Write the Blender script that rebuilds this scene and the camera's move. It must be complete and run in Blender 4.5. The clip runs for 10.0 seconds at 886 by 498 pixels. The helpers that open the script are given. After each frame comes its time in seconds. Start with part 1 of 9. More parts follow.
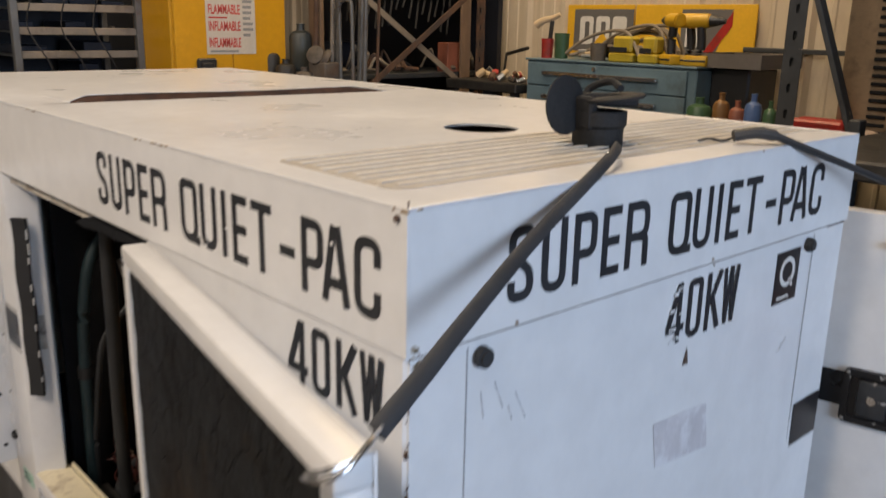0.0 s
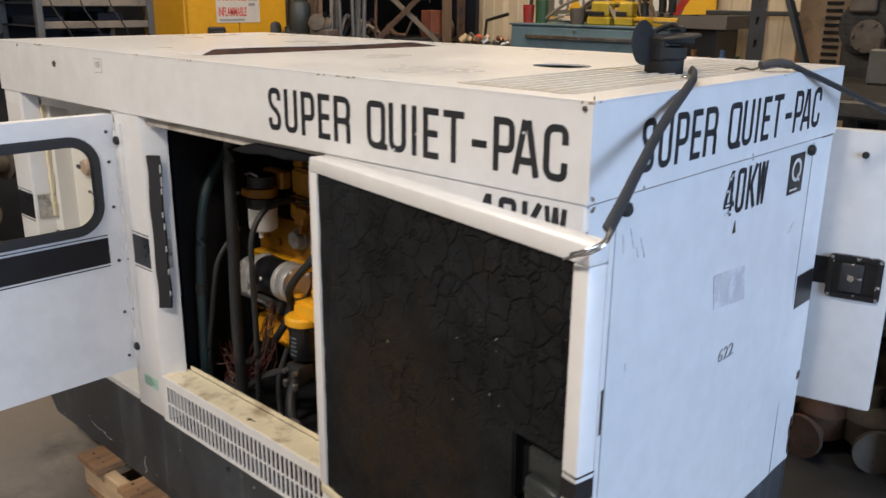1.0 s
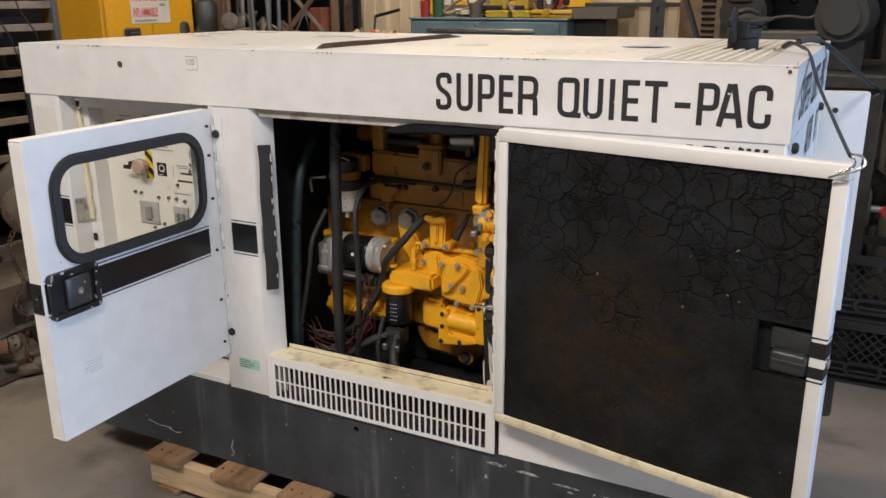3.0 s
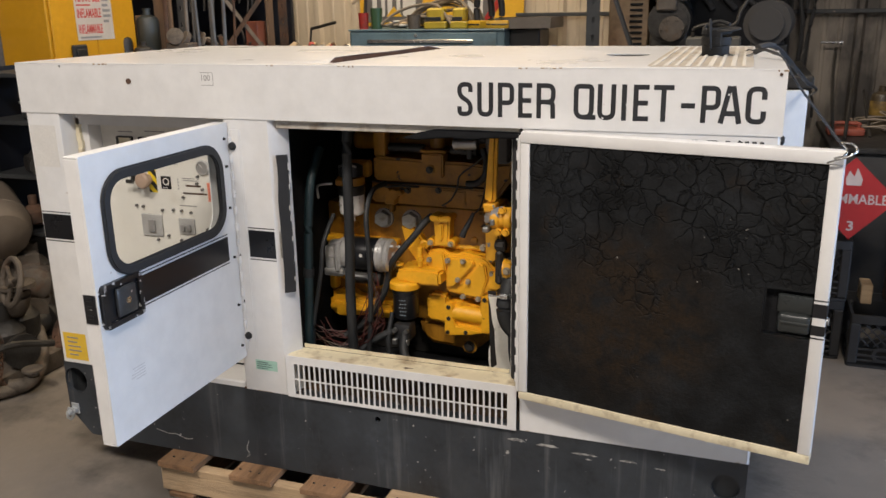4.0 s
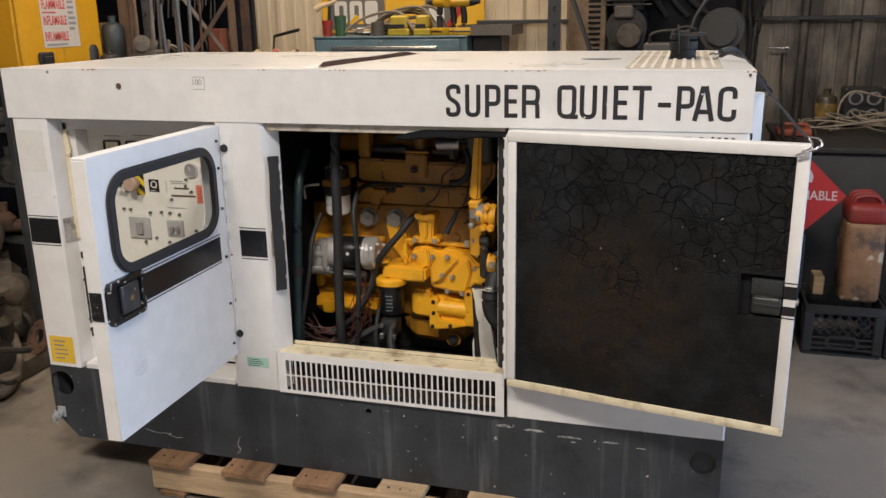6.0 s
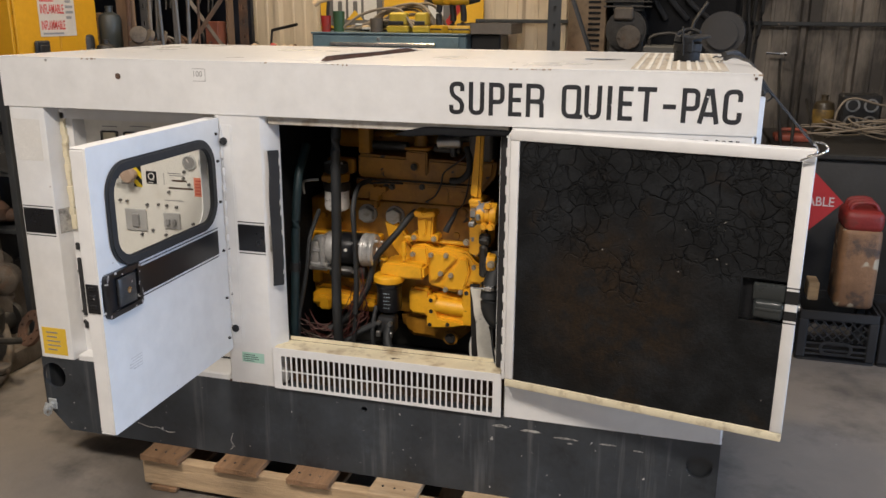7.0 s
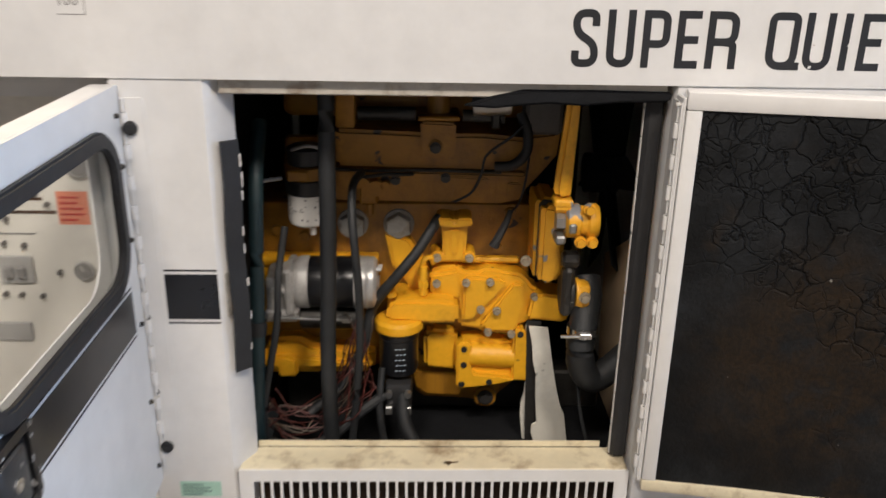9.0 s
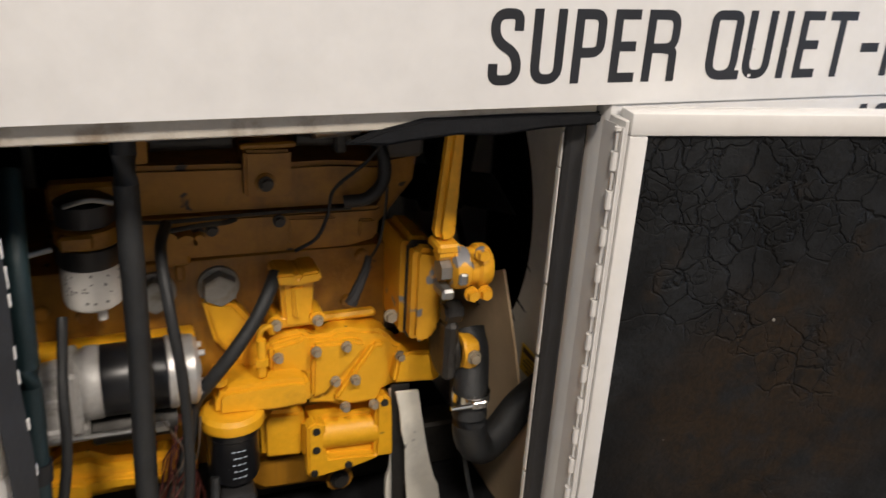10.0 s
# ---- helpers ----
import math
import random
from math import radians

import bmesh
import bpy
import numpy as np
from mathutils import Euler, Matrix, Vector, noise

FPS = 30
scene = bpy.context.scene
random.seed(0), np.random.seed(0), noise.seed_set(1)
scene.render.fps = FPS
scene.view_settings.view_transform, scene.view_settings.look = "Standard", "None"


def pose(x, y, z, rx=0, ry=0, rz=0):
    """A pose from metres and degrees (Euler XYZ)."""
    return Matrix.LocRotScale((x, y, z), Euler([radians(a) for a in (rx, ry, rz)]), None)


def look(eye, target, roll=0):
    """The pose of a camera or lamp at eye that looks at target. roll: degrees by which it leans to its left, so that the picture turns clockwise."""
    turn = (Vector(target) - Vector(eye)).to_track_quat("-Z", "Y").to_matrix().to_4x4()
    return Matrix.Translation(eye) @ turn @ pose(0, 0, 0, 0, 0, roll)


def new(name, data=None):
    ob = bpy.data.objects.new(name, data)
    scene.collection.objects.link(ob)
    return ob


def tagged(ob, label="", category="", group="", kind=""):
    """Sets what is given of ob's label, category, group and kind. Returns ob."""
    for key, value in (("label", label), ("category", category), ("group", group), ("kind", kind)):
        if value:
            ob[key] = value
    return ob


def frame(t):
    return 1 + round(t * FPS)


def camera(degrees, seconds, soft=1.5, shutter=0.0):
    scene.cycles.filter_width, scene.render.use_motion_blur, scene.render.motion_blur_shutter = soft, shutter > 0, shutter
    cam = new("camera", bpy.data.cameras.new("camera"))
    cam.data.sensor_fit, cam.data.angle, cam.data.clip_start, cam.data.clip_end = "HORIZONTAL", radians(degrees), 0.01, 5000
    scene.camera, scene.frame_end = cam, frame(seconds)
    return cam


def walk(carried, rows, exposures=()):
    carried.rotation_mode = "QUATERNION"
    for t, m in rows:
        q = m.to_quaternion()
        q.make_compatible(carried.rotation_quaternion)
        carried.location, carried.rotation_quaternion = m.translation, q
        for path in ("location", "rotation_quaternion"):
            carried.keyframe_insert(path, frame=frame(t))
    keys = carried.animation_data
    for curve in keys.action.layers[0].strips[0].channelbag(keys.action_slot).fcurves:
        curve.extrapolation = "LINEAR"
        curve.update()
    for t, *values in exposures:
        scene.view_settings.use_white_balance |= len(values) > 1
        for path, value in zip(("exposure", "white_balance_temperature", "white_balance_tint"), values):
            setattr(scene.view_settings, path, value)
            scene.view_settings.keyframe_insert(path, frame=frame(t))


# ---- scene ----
cam = camera(55.6, 10.0, 1.5, 0.45)
METRES, EYE, TILT, LEAN, TURN = 4.0, 1.67, 0.0, 0.0, 47.5
ROWS = [
    (0.0, 0.0, 0.0, 0.0, 0.24, -14.76, -0.93),
    (0.5, -0.0316, -0.0601, -0.0107, -0.93, -15.72, -0.66),
    (1.0, -0.0905, -0.1093, -0.0081, -4.37, -16.42, -0.32),
    (1.5, -0.1421, -0.1253, -0.012, -7.55, -16.88, 0.27),
    (2.0, -0.203, -0.1183, -0.0112, -12.02, -17.02, 0.37),
    (2.5, -0.2795, -0.1429, -0.0094, -16.29, -16.84, 0.36),
    (3.0, -0.3317, -0.1408, -0.0092, -20.51, -16.61, 0.55),
    (4.5, -0.4619, -0.1549, -0.001, -30.51, -16.02, 1.51),
    (5.0, -0.4696, -0.156, -0.004, -31.5, -15.95, 1.63),
    (5.5, -0.4711, -0.1588, -0.0039, -31.77, -15.8, 1.51),
    (7.0, -0.4755, -0.1515, -0.0055, -32.09, -15.78, -0.04),
    (7.5, -0.4718, -0.0986, -0.0096, -33.11, -16.16, -0.53),
    (8.0, -0.4606, -0.0051, -0.0101, -34.7, -16.81, -0.47),
    (8.5, -0.4629, 0.0898, -0.0191, -41.19, -18.97, -0.85),
    (9.0, -0.4477, 0.1696, -0.0231, -48.91, -20.98, -0.73),
    (9.5, -0.4091, 0.2227, -0.0205, -56.71, -21.95, -0.86),
    (10.0, -0.3939, 0.2813, -0.0228, -68.73, -22.94, -2.89),
]
walk(cam, [(t, pose(0, 0, 0, 0, -0.32, 0) @ pose(0.641, -0.531, EYE, TILT, LEAN, TURN) @ pose(METRES * x, METRES * y, METRES * z, 90 + pitch, roll, yaw)) for t, x, y, z, yaw, pitch, roll in ROWS],
     [(0.0, -0.36, 7150, 12), (0.6, -0.20, 6650, 10), (1.5, 0.0, 6500, 10), (7.5, 0.0, 6500, 10), (9.0, 0.07, 6500, 10), (10.0, 0.10, 6600, 10)])

# ---- light ----
world = bpy.data.worlds.new("world")
scene.world = world
world.use_nodes = True
wnt = world.node_tree
sky = wnt.nodes.new("ShaderNodeTexSky")
sky.sky_type = "NISHITA"
sky.sun_disc = False
sky.sun_elevation, sky.sun_rotation = radians(35), radians(80)
wnt.nodes["Background"].inputs[1].default_value = 0.1
wnt.links.new(sky.outputs[0], wnt.nodes["Background"].inputs[0])


def area_lamp(name, m, sx, sy, watts, colour):
    data = bpy.data.lights.new(name, "AREA")
    data.shape, data.size, data.size_y, data.energy, data.color = "RECTANGLE", sx, sy, watts, colour
    ob = new(name, data)
    ob.matrix_world = m
    return ob


# daylight through the open bay door, and warm ceiling lamps out of view
area_lamp("bay_daylight", look((6.85, 0.1, 2.1), (0.0, 0.0, 1.0)), 4.8, 3.2, 505, (0.42, 0.63, 1.0))
# the last lamp, over the generator, is added only to brighten its roof
LAMPS = [(-2.2, 2.6, 4.6, 95, (1.0, 0.79, 0.52)), (0.3, -3.15, 4.9, 186, (1.0, 0.90, 0.805)), (-2.0, -3.15, 4.9, 168, (1.0, 0.90, 0.805)), (-0.9, 0.7, 4.9, 50, (1.0, 0.89, 0.78))]
for lx, ly, lz, watts, tint in LAMPS:
    area_lamp("ceiling_lamp_light", pose(lx, ly, lz - 0.06), 0.8, 0.8, watts, tint)

# ---- materials ----
MATS = {}


def mat(name, base, rough=0.5, metal=0.0, vary=0.12, scale=6.0, bump=0.1, bscale=60.0, stain=None, specks=None,
        streak=None, coat=0.0, stretch=(1, 1, 1), random_hue=0.0):
    """A painted, cast or rubbed surface: base colour with two scales of variation, stains, specks and fine relief."""
    m = bpy.data.materials.new(name)
    m.use_nodes = True
    nt = m.node_tree
    n, l = nt.nodes, nt.links
    p = n["Principled BSDF"]
    tc = n.new("ShaderNodeTexCoord")
    mp = n.new("ShaderNodeMapping")
    mp.inputs["Scale"].default_value = stretch
    l.new(tc.outputs["Object"], mp.inputs["Vector"])

    def noise_node(s, detail=5.0, rough_=0.6, src=None):
        k = n.new("ShaderNodeTexNoise")
        k.inputs["Scale"].default_value, k.inputs["Detail"].default_value, k.inputs["Roughness"].default_value = s, detail, rough_
        l.new((src or mp).outputs[0], k.inputs["Vector"])
        return k

    def ramp(src, lo, hi):
        k = n.new("ShaderNodeMapRange")
        k.inputs["From Min"].default_value, k.inputs["From Max"].default_value = lo, hi
        l.new(src, k.inputs["Value"])
        return k.outputs[0]

    def mix(fac, a, b, mode="MIX"):
        k = n.new("ShaderNodeMix")
        k.data_type, k.blend_type = "RGBA", mode
        for sock, v in ((k.inputs[0], fac), (k.inputs[6], a), (k.inputs[7], b)):
            if isinstance(v, (int, float)):
                sock.default_value = v
            elif isinstance(v, tuple):
                sock.default_value = (*v, 1.0)
            else:
                l.new(v, sock)
        return k.outputs[2]

    dark = tuple(c * (1 - vary * 1.6) for c in base)
    light = tuple(min(1, c * (1 + vary)) for c in base)
    big = noise_node(scale)
    fine = noise_node(scale * 9, 4.0)
    col = mix(ramp(big.outputs[0], 0.3, 0.7), dark, light)
    col = mix(ramp(fine.outputs[0], 0.35, 0.75), col, tuple(c * 0.9 for c in base))
    if random_hue:
        info = n.new("ShaderNodeObjectInfo")
        col = mix(ramp(info.outputs["Random"], 0.0, 1.0), col, mix(random_hue, col, (0.02, 0.02, 0.02)))
    rough_out = ramp(big.outputs[0], 0.2, 0.8)
    k = n.new("ShaderNodeMapRange")
    k.inputs["To Min"].default_value, k.inputs["To Max"].default_value = max(0.02, rough - 0.08), min(1, rough + 0.1)
    l.new(rough_out, k.inputs["Value"])
    l.new(k.outputs[0], p.inputs["Roughness"])
    if streak:
        scol, ss, amount = streak
        mp2 = n.new("ShaderNodeMapping")
        mp2.inputs["Scale"].default_value = (1, 1, 0.06)
        l.new(tc.outputs["Object"], mp2.inputs["Vector"])
        sn = noise_node(ss, 4.0, 0.7, mp2)
        f = n.new("ShaderNodeMath")
        f.operation = "MULTIPLY"
        l.new(ramp(sn.outputs[0], 0.56, 0.75), f.inputs[0])
        f.inputs[1].default_value = amount
        col = mix(f.outputs[0], col, scol)
    if stain:
        scol, ss, lo, hi, amount = stain
        sn = noise_node(ss, 6.0, 0.65)
        f = n.new("ShaderNodeMath")
        f.operation = "MULTIPLY"
        l.new(ramp(sn.outputs[0], lo, hi), f.inputs[0])
        f.inputs[1].default_value = amount
        col = mix(f.outputs[0], col, scol)
    if specks:
        scol, ss, lo = specks
        sn = noise_node(ss, 2.0, 0.5)
        col = mix(ramp(sn.outputs[0], lo, lo + 0.03), col, scol)
    if isinstance(col, tuple):
        p.inputs["Base Color"].default_value = (*col, 1)
    else:
        l.new(col, p.inputs["Base Color"])
    p.inputs["Metallic"].default_value = metal
    if coat:
        p.inputs["Coat Weight"].default_value = coat
        p.inputs["Coat Roughness"].default_value = 0.25
    if bump:
        bn = noise_node(bscale, 6.0)
        b = n.new("ShaderNodeBump")
        b.inputs["Strength"].default_value, b.inputs["Distance"].default_value = bump, 0.01
        l.new(bn.outputs[0], b.inputs["Height"])
        l.new(b.outputs[0], p.inputs["Normal"])
    MATS[name] = m
    return m


WHITE = mat("white_enamel", (0.745, 0.735, 0.715), 0.34, vary=0.014, scale=1.6, bump=0.02, bscale=6, coat=0.15,
            stain=((0.58, 0.53, 0.45), 2.4, 0.62, 0.84, 0.22), specks=((0.22, 0.10, 0.04), 38, 0.785), streak=((0.52, 0.48, 0.42), 7, 0.09))
ROOFW = mat("weathered_white_enamel", (0.73, 0.73, 0.73), 0.30, vary=0.04, scale=3, bump=0.03, bscale=12, coat=0.25,
            stain=((0.58, 0.53, 0.45), 4.5, 0.58, 0.85, 0.4))
CREAM = mat("yellowed_enamel", (0.74, 0.66, 0.47), 0.45, vary=0.08, scale=9, bump=0.08, bscale=40,
            stain=((0.20, 0.12, 0.055), 11, 0.54, 0.70, 0.75), specks=((0.06, 0.04, 0.02), 30, 0.74))
SKID = mat("worn_black_paint", (0.037, 0.043, 0.050), 0.46, vary=0.4, scale=5, bump=0.12, bscale=50, stain=((0.075, 0.078, 0.082), 3.2, 0.55, 0.80, 0.55),
           streak=((0.17, 0.172, 0.174), 13, 0.6), specks=((0.42, 0.41, 0.39), 55, 0.735))
BLACKV = mat("black_vinyl", (0.0095, 0.0100, 0.0120), 0.30, vary=0.15, bump=0.02, specks=((0.35, 0.34, 0.33), 60, 0.79))
INK = mat("black_lettering", (0.017, 0.018, 0.021), 0.5, vary=0.2, scale=20, bump=0.0)
RUBBER = mat("black_rubber", (0.020, 0.020, 0.021), 0.62, vary=0.25, scale=20, bump=0.15)
HOSE = mat("dusty_black_hose", (0.020, 0.0215, 0.023), 0.55, vary=0.3, scale=14, bump=0.2, bscale=120)
HOSEG = mat("dark_green_hose", (0.014, 0.033, 0.038), 0.5, vary=0.3, scale=14, bump=0.2, bscale=120)
STRAP = mat("grey_rubber_strap", (0.034, 0.034, 0.035), 0.6, vary=0.2, scale=20, bump=0.15, bscale=200)
YEL = mat("yellow_engine_enamel", (0.84, 0.42, 0.016), 0.42, vary=0.10, scale=9, bump=0.18, bscale=70,
          stain=((0.16, 0.075, 0.012), 8, 0.55, 0.78, 0.6), specks=((0.05, 0.035, 0.02), 28, 0.735))
# grimy copy of the engine yellow, its base darkened for shade in the bay
YELSHADE = mat("shaded_grimy_yellow", (0.37, 0.165, 0.010), 0.5, vary=0.16, scale=7, bump=0.22, bscale=60,
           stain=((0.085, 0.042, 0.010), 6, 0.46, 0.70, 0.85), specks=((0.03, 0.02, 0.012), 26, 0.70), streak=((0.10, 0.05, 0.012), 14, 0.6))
YELC = mat("chipped_yellow_enamel", (0.74, 0.36, 0.02), 0.4, vary=0.10, scale=9, bump=0.2, bscale=50,
           specks=((0.20, 0.20, 0.21), 22, 0.60))
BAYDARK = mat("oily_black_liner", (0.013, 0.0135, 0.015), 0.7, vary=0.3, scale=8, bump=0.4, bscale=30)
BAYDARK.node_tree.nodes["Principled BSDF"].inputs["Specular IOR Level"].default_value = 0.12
STEEL = mat("dull_steel", (0.42, 0.42, 0.41), 0.38, 0.9, vary=0.15, scale=20, bump=0.1)
BRIGHT = mat("bright_steel", (0.68, 0.68, 0.67), 0.22, 1.0, vary=0.1, scale=20, bump=0.05)
DSTEEL = mat("dark_oiled_steel", (0.055, 0.052, 0.048), 0.5, 0.6, vary=0.3, scale=14, bump=0.3)
RUST = mat("rusted_iron", (0.14, 0.075, 0.045), 0.85, 0.2, vary=0.4, scale=10, bump=0.6, bscale=45,
           stain=((0.06, 0.05, 0.045), 6, 0.45, 0.65, 0.8))
SCRAP = mat("grimy_cast_iron", (0.15, 0.125, 0.10), 0.75, 0.3, vary=0.4, scale=8, bump=0.5, bscale=40,
            stain=((0.14, 0.07, 0.035), 7, 0.55, 0.7, 0.7))
WIRER = mat("red_wire", (0.085, 0.018, 0.013), 0.5, bump=0)
WIREW = mat("pale_wire", (0.12, 0.09, 0.065), 0.5, bump=0)
CONCRETE = mat("stained_concrete", (0.205, 0.178, 0.150), 0.66, vary=0.26, scale=1.1, bump=0.35, bscale=28,
               stain=((0.055, 0.050, 0.046), 2.1, 0.50, 0.68, 0.8), specks=((0.36, 0.33, 0.29), 40, 0.76))
BEIGE = mat("beige_wall_sheet", (0.62, 0.52, 0.38), 0.5, vary=0.10, scale=1.6, bump=0.06, bscale=8, stretch=(1, 1, 0.35),
            stain=((0.26, 0.19, 0.12), 3.0, 0.56, 0.80, 0.5), streak=((0.25, 0.18, 0.11), 7, 0.35))
GREYW = mat("sooty_wall_sheet", (0.29, 0.25, 0.205), 0.65, vary=0.25, scale=1.2, bump=0.1, bscale=8, stretch=(1, 1, 0.3),
            stain=((0.035, 0.031, 0.028), 2.6, 0.40, 0.56, 0.9), streak=((0.26, 0.24, 0.21), 9, 0.5))
ROOMW = mat("dark_shop_sheet", (0.20, 0.18, 0.155), 0.7, vary=0.2, scale=0.8, bump=0.1)
BOUNCEW = mat("pale_bounce_sheet", (0.56, 0.54, 0.51), 0.7, vary=0.12, scale=0.8, bump=0.1)
CEIL = mat("ceiling_insulation", (0.32, 0.305, 0.285), 0.8, vary=0.15, scale=0.8, bump=0.2)
BLUE = mat("blue_cabinet_enamel", (0.125, 0.195, 0.23), 0.42, vary=0.14, scale=5, bump=0.05,
           stain=((0.06, 0.07, 0.075), 6, 0.52, 0.74, 0.7), specks=((0.35, 0.36, 0.36), 45, 0.78))
YCAB = mat("safety_yellow_enamel", (0.64, 0.31, 0.012), 0.38, vary=0.07, scale=3, bump=0.04,
           stain=((0.35, 0.20, 0.03), 5, 0.58, 0.8, 0.4))
WOOD = mat("pallet_wood", (0.44, 0.245, 0.12), 0.8, vary=0.36, scale=6, bump=0.7, bscale=24, stretch=(6, 0.7, 6),
           stain=((0.24, 0.14, 0.075), 3, 0.52, 0.72, 0.6), random_hue=0.35)
WOODX = mat("stringer_wood", (0.52, 0.37, 0.22), 0.8, vary=0.32, scale=5, bump=0.35, bscale=24, stretch=(0.7, 6, 6),
            stain=((0.22, 0.13, 0.07), 3, 0.55, 0.72, 0.6))
TIMBER = mat("old_timber", (0.20, 0.125, 0.075), 0.8, vary=0.25, scale=5, bump=0.4, bscale=24, stretch=(5, 5, 0.8))
RACKD = mat("dark_rack_paint", (0.05, 0.053, 0.055), 0.5, 0.2, vary=0.25, scale=8, bump=0.2, specks=((0.25, 0.2, 0.16), 30, 0.73))
RACKG = mat("grey_rack_steel", (0.17, 0.165, 0.155), 0.5, 0.5, vary=0.2, scale=8, bump=0.2, stain=((0.13, 0.07, 0.04), 6, 0.55, 0.7, 0.7))
SHELFW = mat("pale_shelf_edge", (0.27, 0.225, 0.175), 0.6, 0.1, vary=0.25, scale=8, bump=0.2, stain=((0.10, 0.07, 0.05), 5, 0.52, 0.7, 0.7))
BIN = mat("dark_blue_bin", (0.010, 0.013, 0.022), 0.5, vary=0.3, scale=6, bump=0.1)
REDP = mat("worn_red_paint", (0.42, 0.025, 0.018), 0.45, vary=0.2, scale=8, bump=0.1, stain=((0.10, 0.04, 0.025), 7, 0.56, 0.7, 0.7))
REDO = mat("faded_orange_red", (0.26, 0.085, 0.05), 0.5, vary=0.15, scale=8, bump=0.1)
CANB = mat("scraped_red_can", (0.25, 0.135, 0.07), 0.6, 0.2, vary=0.3, scale=7, bump=0.3, stain=((0.07, 0.05, 0.04), 8, 0.48, 0.6, 0.9),
           specks=((0.46, 0.38, 0.27), 9, 0.63))
CRATE = mat("black_crate_plastic", (0.022, 0.022, 0.023), 0.45, vary=0.2, scale=10, bump=0.1)
PAPER = mat("paper_label", (0.72, 0.70, 0.66), 0.6, vary=0.06, scale=14, bump=0)
YLAB = mat("yellow_label", (0.80, 0.52, 0.05), 0.5, vary=0.05, bump=0)
GLAB = mat("green_label", (0.42, 0.66, 0.54), 0.5, vary=0.08, scale=20, bump=0)
OLAB = mat("orange_label", (0.78, 0.28, 0.17), 0.5, vary=0.05, bump=0)
GREYL = mat("grey_print", (0.27, 0.26, 0.25), 0.5, vary=0.1, bump=0)
REDINK = mat("red_print", (0.55, 0.05, 0.04), 0.5, vary=0.1, bump=0)
PANELW = mat("control_panel_face", (0.76, 0.73, 0.66), 0.42, vary=0.04, scale=6, bump=0.02, stain=((0.45, 0.38, 0.28), 6, 0.62, 0.8, 0.4))
SIGNG = mat("sign_grey", (0.15, 0.14, 0.13), 0.45, vary=0.1, bump=0)
SIGNY = mat("sign_yellow", (0.80, 0.45, 0.03), 0.45, vary=0.06, bump=0)
SIGNW = mat("sign_white", (0.72, 0.69, 0.64), 0.45, vary=0.06, bump=0)
DRILLY = mat("tool_yellow", (0.60, 0.35, 0.02), 0.4, vary=0.08, bump=0.05)
LATCHB = mat("worn_black_latch", (0.010, 0.010, 0.011), 0.35, vary=0.2, scale=20, bump=0.1, specks=((0.50, 0.49, 0.47), 48, 0.655))
BLACKP = mat("black_plastic", (0.022, 0.022, 0.023), 0.4, vary=0.2, bump=0.08)
GREENP = mat("green_plastic", (0.045, 0.10, 0.045), 0.35, vary=0.1, bump=0)
BROWNP = mat("amber_plastic", (0.20, 0.10, 0.035), 0.3, vary=0.1, bump=0)
BLUEP = mat("blue_plastic", (0.08, 0.14, 0.30), 0.3, vary=0.1, bump=0)
RAG = mat("grimy_cloth", (0.42, 0.32, 0.26), 0.9, vary=0.2, scale=12, bump=0.6, bscale=60)
CARD = mat("cardboard", (0.38, 0.26, 0.15), 0.8, vary=0.1, bump=0.1)
TANC = mat("tan_board", (0.60, 0.45, 0.28), 0.7, vary=0.12, scale=6, bump=0.1)
CABLE = mat("grey_cable", (0.23, 0.19, 0.145), 0.55, vary=0.15, scale=20, bump=0.05)


def glass_mat():
    m = bpy.data.materials.new("window_glass")
    m.use_nodes = True
    nt = m.node_tree
    p = nt.nodes["Principled BSDF"]
    p.inputs["Base Color"].default_value = (0.93, 0.95, 0.95, 1)
    p.inputs["Roughness"].default_value = 0.03
    p.inputs["Transmission Weight"].default_value = 1.0
    p.inputs["IOR"].default_value = 1.03
    p.inputs["Specular IOR Level"].default_value = 0.5
    return m


GLASS = glass_mat()


